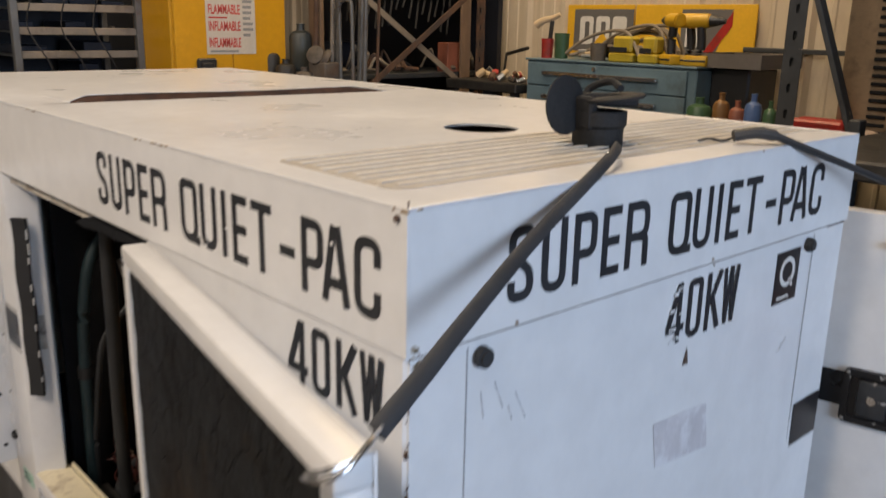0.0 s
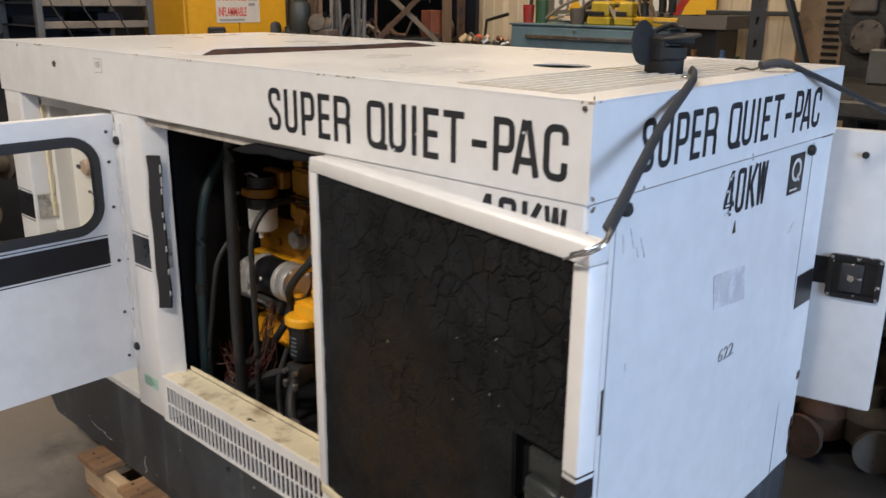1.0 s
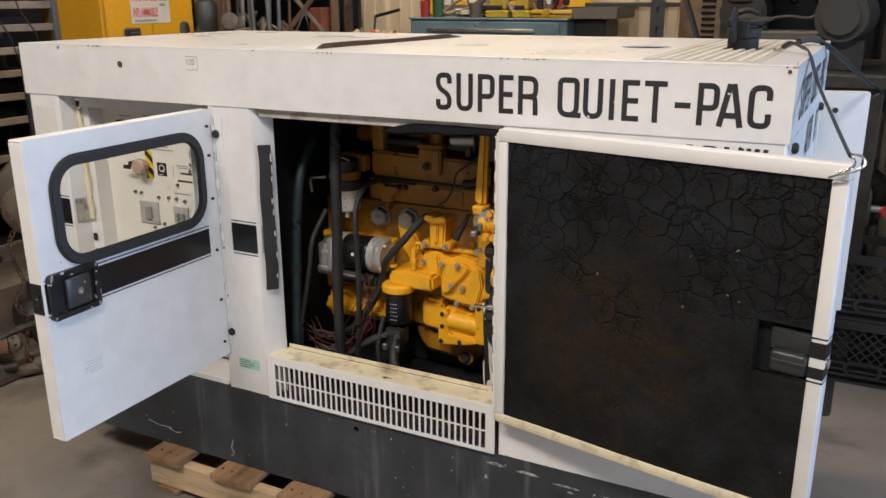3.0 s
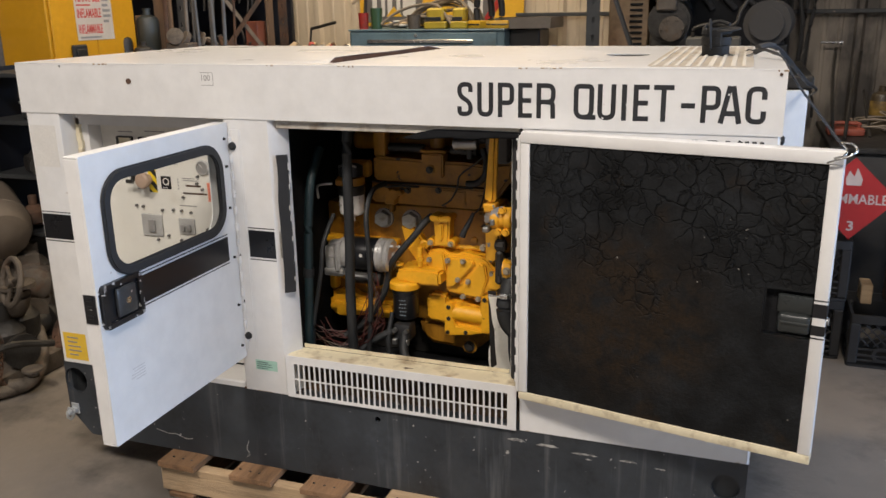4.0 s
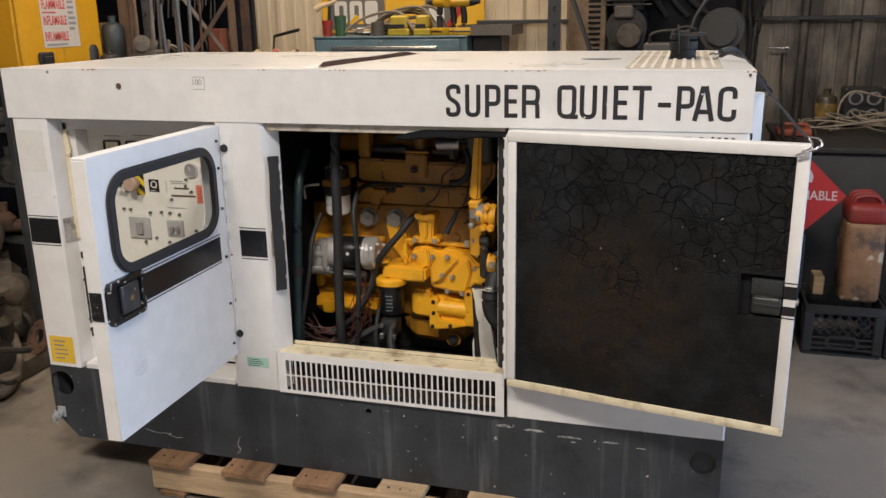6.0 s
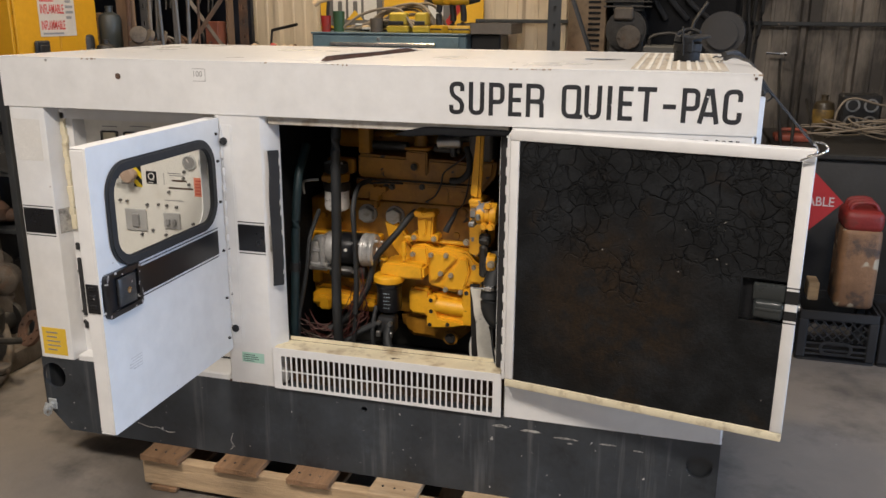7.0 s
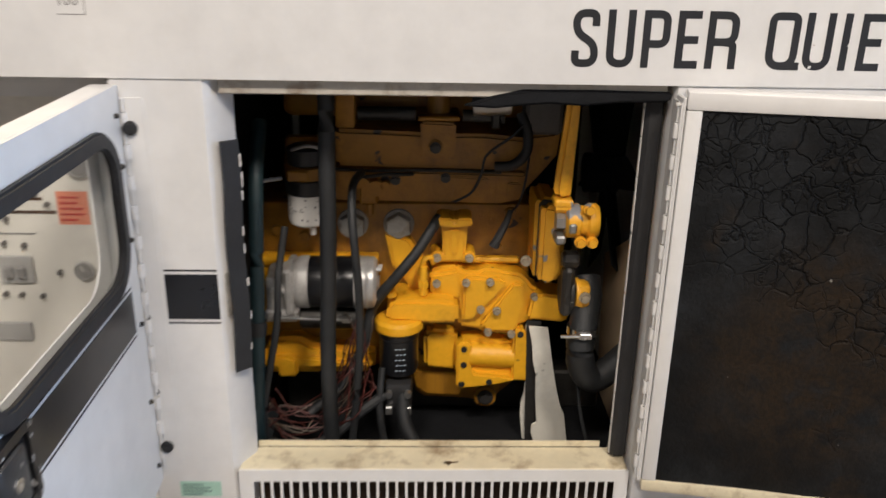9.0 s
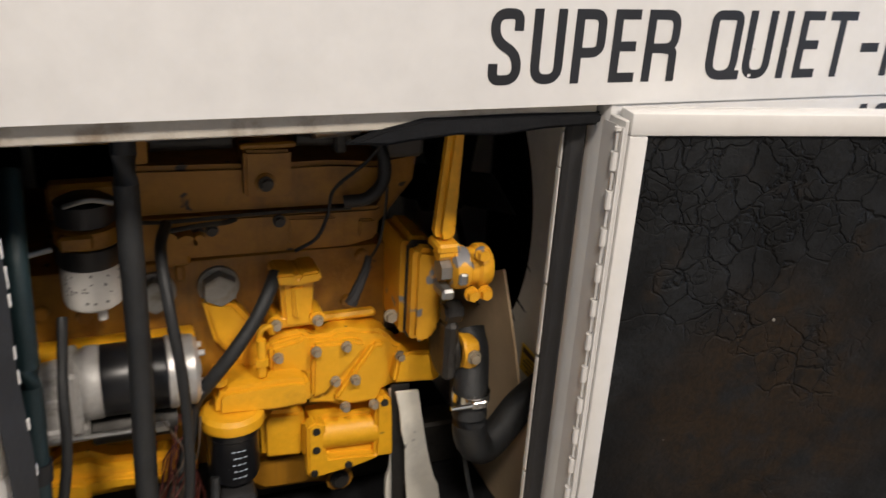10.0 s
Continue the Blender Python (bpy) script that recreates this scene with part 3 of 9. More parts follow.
box(bm, -1.60, X1, Y1 - 0.055, Y1 - 0.032, 1.565, 1.59, 0.003)
part("girt", bm, RACKD, wall, "thin horizontal wall rail")

# housings for all four lamps, the added roof lamp included
for i, (lx, ly, lz, _, _) in enumerate(LAMPS):
    lamp = thing("ceiling_lamp", (lx, ly, lz), "warm square high-bay ceiling lamp, out of view", "ceiling lamp", "ceiling lamps")
    bm = bmesh.new()
    box(bm, lx - 0.3, lx + 0.3, ly - 0.3, ly + 0.3, lz, lz + 0.12, 0.02)
    part("housing", bm, STEEL, lamp)
    bm = bmesh.new()
    rod(bm, (lx, ly, lz + 0.12), (lx, ly, H), 0.012, n=8)
    part("stem", bm, STEEL, lamp)

# ---- the generator set ----
L, W, ZB, ZS, ZF, ZT = 2.366, 1.08, 0.145, 0.43, 1.335, 1.494
D = 0.003
gen = thing("generator_set", (-L / 2, W / 2, ZB), "white enclosed diesel generator set on a black steel skid", "generator")


def quad_shell(bm, pts, z0, z1, t=0.003):
    """A folded upright sheet along plan points, t thick to its left."""
    n = len(pts)
    offs = []
    for i in range(n):
        d = Vector(pts[min(i + 1, n - 1)]) - Vector(pts[max(i - 1, 0)])
        offs.append(Vector((-d.y, d.x)).normalized() * t)
    rows = []
    for z in (z0, z1):
        rows.append([bm.verts.new((*p, z)) for p in pts])
        rows.append([bm.verts.new((p[0] + o.x, p[1] + o.y, z)) for p, o in zip(pts, offs)])
    a0, b0, a1, b1 = rows
    for i in range(n - 1):
        bm.faces.new((a0[i], a0[i + 1], a1[i + 1], a1[i]))
        bm.faces.new((b0[i + 1], b0[i], b1[i], b1[i + 1]))
        bm.faces.new((a1[i], a1[i + 1], b1[i + 1], b1[i]))
        bm.faces.new((a0[i + 1], a0[i], b0[i], b0[i + 1]))
    for i in (0, n - 1):
        bm.faces.new((a0[i], a1[i], b1[i], b0[i]))
    bmesh.ops.recalc_face_normals(bm, faces=bm.faces[:])


# skid: deep channel with clipped lower corners and lifting holes
bm = bmesh.new()
sk = [(-L + 0.004, ZS), (-L + 0.004, ZB + 0.09), (-L + 0.09, ZB), (-0.10, ZB), (-0.002, ZB + 0.09), (-0.002, ZS)]
for y in (0.004, W - 0.016):
    plate(bm, sk, [ring_of(-2.316, 0.357, 0.049), ring_of(-0.056, 0.346, 0.038), ring_of(-1.113, 0.388, 0.010, 16)], 0.012, Matrix.Translation((0, y + 0.012, 0)) @ SIDE)
box(bm, -L + 0.006, -L + 0.02, 0.016, W - 0.016, ZB + 0.09, ZS)
box(bm, -0.016, -0.003, 0.016, W - 0.016, ZB + 0.09, ZS)
box(bm, -L + 0.11, -0.11, 0.016, W - 0.016, ZB, ZB + 0.012)
box(bm, -L + 0.03, -0.03, 0.016, W - 0.016, ZS - 0.012, ZS)
# black plates added inside the skid, standing in for shade behind the holes
bk = bmesh.new()
for y in (0.28, W - 0.29):
    box(bk, -L + 0.04, -0.03, y, y + 0.01, ZB + 0.10, ZS - 0.014)
parts("skid_web", bk, BAYDARK, gen, "black backing added to keep the skid holes dark")
rod(bm, (-0.056, 0.022, 0.346), (-0.056, 0.030, 0.346), 0.045, n=28)
part("skid", bm, SKID, gen, "black painted steel skid with scuffs and dust")
bm = bmesh.new()
box(bm, -2.352, -2.318, -0.002, 0.004, 0.222, 0.264, 0.002)
rod(bm, (-2.335, 0.004, 0.240), (-2.335, -0.042, 0.240), 0.008, n=10)
rod(bm, (-2.335, -0.003, 0.240), (-2.335, -0.014, 0.240), 0.015, n=6, bevel=0.0015)
plate(bm, [(-0.017, 0.012), (0.017, 0.012), (0.016, -0.022), (0.010, -0.036), (-0.010, -0.036), (-0.016, -0.022)], [ring_of(0.0, -0.021, 0.007, 14)], 0.005, Matrix.Translation((-2.335, -0.020, 0.240)) @ pose(0, 0, 0, 0, 24, 0) @ SIDE)
rod(bm, (-2.335, -0.026, 0.240), (-2.335, -0.036, 0.240), 0.013, n=6, bevel=0.0015)
part("ground_lug", bm, mat("galvanised_zinc", (0.46, 0.47, 0.46), 0.55, 0.35, vary=0.2, scale=40, bump=0.2), gen, "galvanised grounding lug")
bm = bmesh.new()
rng = random.Random(61)
for x0_, x1_, y_ in ((-2.224, -2.200, 0.030), (-2.20, -2.12, 0.050), (-1.60, -1.585, 0.012), (-1.44, -1.405, 0.035)):
    for k in range(7):
        u, v_ = rng.uniform(x0_, x1_), y_ + rng.uniform(-0.014, 0.014)
        box(bm, u, u + rng.uniform(0.004, 0.014), v_, v_ + rng.uniform(0.004, 0.012), ZS - 0.0005, ZS + rng.uniform(0.0008, 0.006), 0.0004)
parts("foot_rust", bm, RUST, gen, "rust flakes at the foot of the posts")
bm = bmesh.new()
rng = random.Random(7)
for u, v, w, h in ((-0.685, 0.392, 0.055, 0.011), (-0.595, 0.388, 0.065, 0.010), (-0.49, 0.379, 0.075, 0.006), (-0.35, 0.378, 0.05, 0.005), (-0.69, 0.345, 0.010, 0.014), (-0.45, 0.365, 0.02, 0.004), (-0.25, 0.37, 0.03, 0.004)):
    top = [(u + w * k / 9, v + h * (0.5 + 0.5 * rng.random()) * math.sin(math.pi * (k + 0.3) / 9.6)) for k in range(10)]
    low = [(u + w * k / 9, v - h * 0.4 * rng.random() * math.sin(math.pi * (k + 0.3) / 9.6) - 0.0004) for k in range(10)]
    plate(bm, low + top[::-1], [], 0.0006, Matrix.Translation((0, 0.004, 0)) @ SIDE)
tube(bm, [(-1.98, 0.0035, 0.215), (-1.93, 0.0035, 0.205), (-1.90, 0.0035, 0.208), (-1.86, 0.0035, 0.196), (-1.83, 0.0035, 0.20)], 0.0011, n=6)
tube(bm, [(-1.60, 0.0035, 0.23), (-1.61, 0.0035, 0.20), (-1.60, 0.0035, 0.18), (-1.615, 0.0035, 0.165)], 0.0011, n=6)
parts("paint_scrape", bm, mat("scraped_grey", (0.42, 0.41, 0.38), 0.6, vary=0.3, scale=60, bump=0.1, stain=((0.08, 0.08, 0.08), 70, 0.5, 0.62, 0.8)), gen, "pale scratches on the skid")

# roof: sheet with turned-down edges, a cross gap, an air hole and an exhaust hole
bm = bmesh.new()
plate(bm, [(-L - D, -D), (-1.238, -D), (-1.238, 0.105), (-1.272, 0.11), (-1.208, 0.922), (-1.176, 0.926), (-1.176, W + D), (-L - D, W + D)], [], 0.004, Matrix.Translation((0, 0, ZT - 0.004)))
part("roof_sheet", bm, ROOFW, gen, "white roof sheet with stains", 20)
bm = bmesh.new()
plate(bm, [(-1.2375, -D), (D, -D), (D, W + D), (-1.1755, W + D), (-1.1755, 0.926), (-1.186, 0.92), (-1.250, 0.10), (-1.2500, 0.105)], [ring_of(-0.445, 0.545, 0.068), ring_of(-0.185, 0.545, 0.062)], 0.004, Matrix.Translation((0, 0, ZT - 0.004)))
part("roof_sheet", bm, ROOFW, gen, "white roof sheet with a round air hole", 20)
bm = bmesh.new()
box(bm, -L - D, D, -D, -D + 0.004, ZF - 0.003, ZT - 0.002)
part("fascia_long", bm, WHITE, gen)
bm = bmesh.new()
box(bm, -L - D, D, W + D - 0.004, W + D, ZF - 0.003, ZT - 0.002)
part("fascia_long", bm, WHITE, gen)
bm = bmesh.new()
box(bm, D - 0.004, D, 0.0042 - D, W + D - 0.0042, ZF - 0.003, ZT - 0.002)
part("fascia_end", bm, WHITE, gen)
bm = bmesh.new()
box(bm, -L - D, -L - D + 0.004, 0.0042 - D, W + D - 0.0042, ZF - 0.003, ZT - 0.002)
part("fascia_end", bm, WHITE, gen)
bm = bmesh.new()
for a, b_ in (((-9, -9), (9, -9)), ((9, -9), (9, 9)), ((9, 9), (-9, 9)), ((-9, 9), (-9, -9))):
    d_ = 0.0042 - D
    p, q = ((min(max(x_, -L + d_), -d_), min(max(y_, d_), W - d_), ZT - 0.004) for x_, y_ in (a, b_))
    rod(bm, p, q, 0.0046, n=12)
part("rolled_edge", bm, WHITE, gen)
bm = bmesh.new()
rng = random.Random(5)
for u, n_ in ((-2.05, 0.06), (-1.42, 0.02), (-1.19, 0.06), (-0.60, 0.05), (-0.66, 0.02), (-0.02, 0.015)):
    x_ = u
    while x_ < u + n_:
        w_ = rng.uniform(0.002, 0.012)
        box(bm, x_, x_ + w_, -0.0007 - D, 0.002 - D, ZT - 0.0035 - rng.uniform(0, 0.002), ZT - 0.0015 + rng.uniform(0, 0.0015), 0.0004)
        x_ += w_ + rng.uniform(0.001, 0.012)
for y_ in (0.01, 0.30, 0.72):
    box(bm, D - 0.0015, D + 0.0007, y_, y_ + rng.uniform(0.004, 0.012), ZT - 0.004, ZT - 0.001, 0.0004)
parts("bare_edge", bm, mat("bare_rusty_edge", (0.42, 0.33, 0.23), 0.7, 0.1, vary=0.4, scale=40, bump=0.3, stain=((0.16, 0.07, 0.03), 30, 0.48, 0.62, 0.8)), gen, "chipped and rusted roof edge")
# the left sheet has sprung up along the gap, over a torn brown seal


def sprung(s_, w_):
    """A point of the lifted lip: s_ along the gap, w_ across to its free edge."""
    h = min(1.0, 25 * s_, 8 * (1 - s_)) * (0.9 + 0.1 * math.sin(9 * s_))
    return (-1.272 + 0.064 * s_ - 0.17 * (1 - w_), 0.11 + 0.812 * s_, ZT + 0.001 + 0.0135 * h * w_ * w_)


bm = bmesh.new()
rows = [[bm.verts.new(sprung(i_ / 24, k / 6)) for k in range(7)] for i_ in range(25)]
for a, c in zip(rows, rows[1:]):
    for k in range(6):
        bm.faces.new((a[k], a[k + 1], c[k + 1], c[k]))
got = bmesh.ops.extrude_face_region(bm, geom=bm.faces[:])
bmesh.ops.translate(bm, vec=(0, 0, -0.001), verts=[g for g in got["geom"] if isinstance(g, bmesh.types.BMVert)])
bmesh.ops.recalc_face_normals(bm, faces=bm.faces[:])
part("sprung_lip", bm, ROOFW, gen, "roof sheet sprung up along the gap")
bm = bmesh.new()
rng = random.Random(19)
rows = []
for i_ in range(41):
    p = sprung(i_ / 40, 1)
    x_ = p[0] - 0.001 + rng.uniform(-0.002, 0.003)
    rows.append([bm.verts.new(q) for q in ((x_, p[1], p[2] - 0.0025), (x_ + 0.004, p[1], (p[2] + ZT) / 2 - 0.002), (x_ + 0.010, p[1], ZT - 0.012), (x_ + 0.010, p[1], ZT - 0.03), (x_ - 0.012, p[1], ZT - 0.03), (x_ - 0.012, p[1], p[2] - 0.0025))])
for a, c in zip(rows, rows[1:]):
    for k in range(6):
        bm.faces.new((a[k], a[(k + 1) % 6], c[(k + 1) % 6], c[k]))
bm.faces.new(rows[0])
bm.faces.new(rows[-1])
bmesh.ops.recalc_face_normals(bm, faces=bm.faces[:])
part("roof_seam_strip", bm, mat("torn_brown_seal", (0.078, 0.033, 0.016), 0.85, vary=0.5, scale=18, bump=0.6, bscale=60, stain=((0.012, 0.007, 0.005), 14, 0.52, 0.66, 0.8)), gen, "rust-brown seal torn in the roof gap")
bm = bmesh.new()
box(bm, -L + 0.01, -0.01, 0.01, W - 0.01, ZT - 0.13, ZT - 0.12)
part("roof_liner", bm, BAYDARK, gen, "black sound liner under the roof")
bm = bmesh.new()
for k in range(9):
    x_ = -0.323 + 0.0275 * k
    box(bm, x_, x_ + 0.009 + 0.003 * (k % 2), 0.055 + 0.005 * (k % 3), 1.02, ZT, ZT + 0.0030, 0.0006)
parts("rain_strip", bm, mat("dirty_strip", (0.60, 0.57, 0.51), 0.7, vary=0.12, scale=40, bump=0.3,
                                   stain=((0.38, 0.28, 0.17), 4, 0.50, 0.72, 0.5)), gen, "dirt-crusted raised strips on the roof")
bm = bmesh.new()
plate(bm, rounded(-0.335, -0.075, 0.05, 1.03, 0.02), [ring_of(-0.185, 0.545, 0.069)], 0.0012, Matrix.Translation((0, 0, ZT)))
part("stained_patch", bm, mat("stained_roof", (0.46, 0.42, 0.36), 0.6, vary=0.3, scale=14, bump=0.15,
                              stain=((0.27, 0.21, 0.14), 7, 0.46, 0.66, 0.8)), gen, "brown water-stained roof patch")
bm = bmesh.new()
turned(bm, [(0.040, -0.1), (0.040, 0.028), (0.044, 0.032), (0.044, 0.054), (0.038, 0.055), (0.037, 0.0)], Matrix.Translation((-0.185, 0.545, ZT)))
pipe = part("exhaust_pipe", bm, mat("sooty_steel", (0.008, 0.0078, 0.0078), 0.75, 0.0, vary=0.3, scale=12, bump=0.4), gen, "sooty black exhaust stub")
bm = bmesh.new()
flap = Matrix.Translation((-0.185, 0.545, ZT + 0.060)) @ pose(0, 0, 0, 0, 0, -40) @ Matrix.Scale(0.85, 4)
turned(bm, [(0.058, 0), (0.060, 0.002), (0.060, 0.005), (0.056, 0.007)], flap @ pose(0.012, 0.020, 0.014, 6, 0, 0))
turned(bm, [(0.050, 0), (0.053, 0.002), (0.053, 0.005), (0.048, 0.007)], flap @ pose(0, 0, 0, 0, 0, 40) @ pose(-0.022, -0.075, 0.004, 0, 86, 0))
box(bm, -0.012, 0.012, -0.06, 0.07, 0.0, 0.024, 0.004, m=flap)
box(bm, -0.02, 0.02, -0.05, -0.03, -0.04, 0.02, 0.004, m=flap @ pose(0, 0, 0, 0, 0, 40))
tube(bm, [flap @ Vector(p) for p in ((-0.035, -0.03, 0.0), (-0.04, -0.01, 0.03), (-0.01, 0.02, 0.045), (0.03, 0.03, 0.035))], 0.006, n=8)
part("rain_cap", bm, MATS["sooty_steel"], pipe, "hinged rain cap")

# folded posts and panels along the near side
SIDE0 = Matrix.Translation((0, 0.0, 0)) @ SIDE
bm = bmesh.new()
quad_shell(bm, [(-L + 0.006, 0.16), (-L + 0.006, 0.008), (-L + 0.014, 0.0), (-2.226, 0.0), (-2.220, 0.003), (-2.206, 0.058), (-2.165, 0.066), (-2.160, 0.12)], ZS, ZF + 0.02)
post_l = part("corner_post", bm, WHITE, gen)
bm = bmesh.new()
quad_shell(bm, [(-1.592, 0.12), (-1.592, 0.006), (-1.586, 0.0), (-1.435, 0.0), (-1.428, 0.006), (-1.400, 0.056), (-1.399, 0.062), (-1.425, 0.068)], ZS, ZF + 0.02)
post_m = part("centre_post", bm, WHITE, gen)
for p_, x_a, x_b in ((post_l, -2.350, -2.228), (post_m, -1.545, -1.436)):
    bm = bmesh.new()
    box(bm, x_a, x_b, 0.897, 0.985, 0, 0.0008, m=SIDE0)
    parts("stripe", bm, BLACKV, p_, "black band")
    bm = bmesh.new()
    for v in (0.888, 0.991):
        box(bm, x_a, x_b, v, v + 0.003, 0, 0.0008, m=SIDE0)
    parts("pinstripe", bm, BLACKV, p_)
    bm = bmesh.new()
    p0_, p1_ = (Vector((-2.2175, 0.010, 0)), Vector((-2.2065, 0.054, 0))) if x_b < -2 else (Vector((-1.4255, 0.008, 0)), Vector((-1.4025, 0.050, 0)))
    d_ = p1_ - p0_
    RT = Matrix.Translation(p0_) @ pose(0, 0, 0, 0, 0, math.degrees(math.atan2(d_.y, d_.x))) @ SIDE
    box(bm, 0.0, d_.length, 0.898, 0.984, 0.0005, 0.003, 0.001, m=RT)
    part("strike_plate", bm, mat("worn_plate_steel", (0.50, 0.48, 0.44), 0.4, 0.35, vary=0.3, scale=30, bump=0.15, stain=((0.10, 0.09, 0.08), 40, 0.52, 0.66, 0.7)), p_, "worn steel latch plate")
bm = bmesh.new()
box(bm, -2.340, -2.240, 0.444, 0.546, 0, 0.0008, m=SIDE0)
lab = part("yellow_label", bm, YLAB, post_l, "yellow warning label")
bm = bmesh.new()
bars(bm, -2.322, -2.262, 0.456, 0.538, 5, Matrix.Translation((0, -0.0008, 0)) @ SIDE0, 0.3)
part("print", bm, GREYL, post_l)
bm = bmesh.new()
box(bm, -1.543, -1.463, 0.508, 0.543, 0, 0.0008, m=SIDE0)
part("green_label", bm, GLAB, post_m, "pale green label")
bm = bmesh.new()
bars(bm, -1.538, -1.478, 0.511, 0.54, 4, Matrix.Translation((0, -0.0008, 0)) @ SIDE0, 0.22)
part("print", bm, MATS["dark_green_hose"], post_m)
bm = bmesh.new()
box(bm, -2.345, -2.240, 1.150, 1.290, 0, 0.0006, m=SIDE0)
part("faded_label", bm, PAPER, post_l, "worn blank paper label")

# jamb strip and sill of the control bay
bm = bmesh.new()
for k in range(16):
    v = 0.905 + 0.0253 * k
    box(bm, -2.202 + 0.002 * math.sin(k * 2.3), -2.184 + 0.003 * math.sin(k * 1.7), 0.050 - 0.001 * (k % 3), 0.0605, v, v + 0.0258, 0.001)
part("door_seal", bm, CREAM, gen, "yellowed crumbling door seal")
bm = bmesh.new()
for v0_, v1_ in ((0.535, 0.56), (0.585, 0.80), (0.83, 0.855)):
    box(bm, -2.200, -2.186, 0.052, 0.0605, v0_, v1_, 0.002)
parts("seal_remnant", bm, RUBBER, gen, "black remnant of the door seal")
bm = bmesh.new()
box(bm, -2.205, -1.595, 0.006, 0.13, ZS - 0.005, ZS + 0.02, 0.004)
box(bm, -2.205, -1.595, 0.05, 0.056, 1.29, ZF - 0.002)
parts("bay_sill", bm, WHITE, gen)

# engine bay: sill with louvre slots, header, liner box
bm = bmesh.new()
slots = []
for r_ in range(2):
    for k in range(38):
        u = -1.397 + k * 0.0189
        v = 0.4405 + r_ * 0.0555
        slots.append(rect(u, u + 0.0136, v, v + 0.0520))
plate(bm, rect(-1.425, -0.657, ZS, 0.574), slots, 0.004, Matrix.Translation((0, -0.004, 0)) @ SIDE)
sill = part("vent_panel", bm, WHITE, gen, "white louvred intake panel", 0)
bm = bmesh.new()
box(bm, -1.424, -0.658, -0.004, 0.075, 0.566, 0.574, 0.003)
box(bm, -1.40, -0.70, 0.075, 0.079, 0.574, 0.586)
part("sill_top", bm, CREAM, sill, "yellowed greasy sill")
bm = bmesh.new()
box(bm, -1.42, -0.66, 0.055, 0.059, ZS, 0.564)
part("vent_backing", bm, mat("dusty_brown_filter", (0.045, 0.026, 0.014), 0.9, vary=0.5, scale=14, bump=0.4, stain=((0.17, 0.085, 0.035), 9, 0.56, 0.70, 0.7)), sill, "brown dusty filter behind the slots")
# header stains, over a base darkened for the shadow of the fascia
bm = bmesh.new()
box(bm, -1.412, -0.66, 0.012, 0.04, 1.306, ZF - 0.001, 0.002)
part("header", bm, mat("shaded_grimy_header", (0.52, 0.48, 0.41), 0.5, vary=0.15, scale=14, bump=0.1, stain=((0.16, 0.10, 0.05), 16, 0.52, 0.70, 0.7)), gen, "stained door header, darkened for the shade under the lid")
# added sheet over the rear door opening, so nothing bright shows through
bm = bmesh.new()
box(bm, -1.43, -0.60, W - 0.03, W - 0.02, ZS, ZF)
part("bay_liner", bm, BAYDARK, gen, "black sheet added across the rear opening to keep the bay dark")
bm = bmesh.new()
box(bm, -1.46, -1.45, 0.10, W - 0.03, ZS, ZF)
part("bay_liner", bm, BAYDARK, gen)
bm = bmesh.new()
box(bm, -1.42, -0.30, 0.10, W - 0.03, ZS, ZS + 0.006)
part("bay_liner", bm, BAYDARK, gen)
bm = bmesh.new()
box(bm, -0.31, -0.30, 0.05, W - 0.03, ZS, ZF)
part("bay_liner", bm, BAYDARK, gen)
bm = bmesh.new()
box(bm, -1.42, -0.30, 0.05, W - 0.03, ZF - 0.006, ZF)
part("bay_liner", bm, BAYDARK, gen, "black sound-lined engine bay")
bm = bmesh.new()
plate(bm, [(-1.006, 1.292), (-0.985, 1.290), (-0.95, 1.288), (-0.92, 1.292), (-0.86, 1.297), (-0.80, 1.294), (-0.74, 1.300), (-0.655, 1.302), (-0.653, 1.319), (-0.78, 1.321), (-0.905, 1.320), (-0.955, 1.309)], [], 0.014, Matrix.Translation((0, 0.020, 0)) @ SIDE)
bmesh.ops.bevel(bm, geom=[e for e in bm.edges if len(e.link_faces) == 2 and e.calc_face_angle(0) > 1.2], offset=0.004, segments=2, affect="EDGES")
box(bm, -0.95, -0.662, 0.024, 0.06, 1.298, ZF - 0.008, 0.004)
part("sagging_liner", bm, BAYDARK, gen, "sagging black foam liner")
bm = bmesh.new()
rows = []
for k in range(13):
    z_ = 1.225 - 0.44 * k / 12
    x_, bend = -1.414 + 0.002 * math.sin(k * 0.9), -0.010 + 0.002 * math.sin(k * 1.3)
    rows.append([bm.verts.new(p) for p in ((x_, 0.012 + bend, z_), (x_ + 0.026, 0.034 + bend, z_), (x_ + 0.024, 0.041 + bend, z_), (x_ - 0.003, 0.020 + bend, z_))])
for a, c in zip(rows, rows[1:]):
    for k in range(4):
        bm.faces.new((a[k], a[(k + 1) % 4], c[(k + 1) % 4], c[k]))
bm.faces.new(rows[0])
bm.faces.new(rows[-1])
bmesh.ops.recalc_face_normals(bm, faces=bm.faces[:])
seal = part("rubber_seal", bm, RUBBER, gen, "loose black rubber seal")
bm = bmesh.new()
rng = random.Random(14)
for k in range(12):
    z_ = 1.20 - 0.033 * k
    if rng.random() < 0.72:
        x_, bend = -1.414 + 0.002 * math.sin((k + 0.5) * 0.9), -0.010 + 0.002 * math.sin((k + 0.5) * 1.3)
        box(bm, x_ + 0.0245, x_ + 0.0275, 0.033 + bend, 0.037 + bend, z_ - rng.uniform(0.012, 0.028), z_, 0.0008)
parts("seal_edge", bm, PAPER, seal, "pale torn adhesive edge")
bm = bmesh.new()
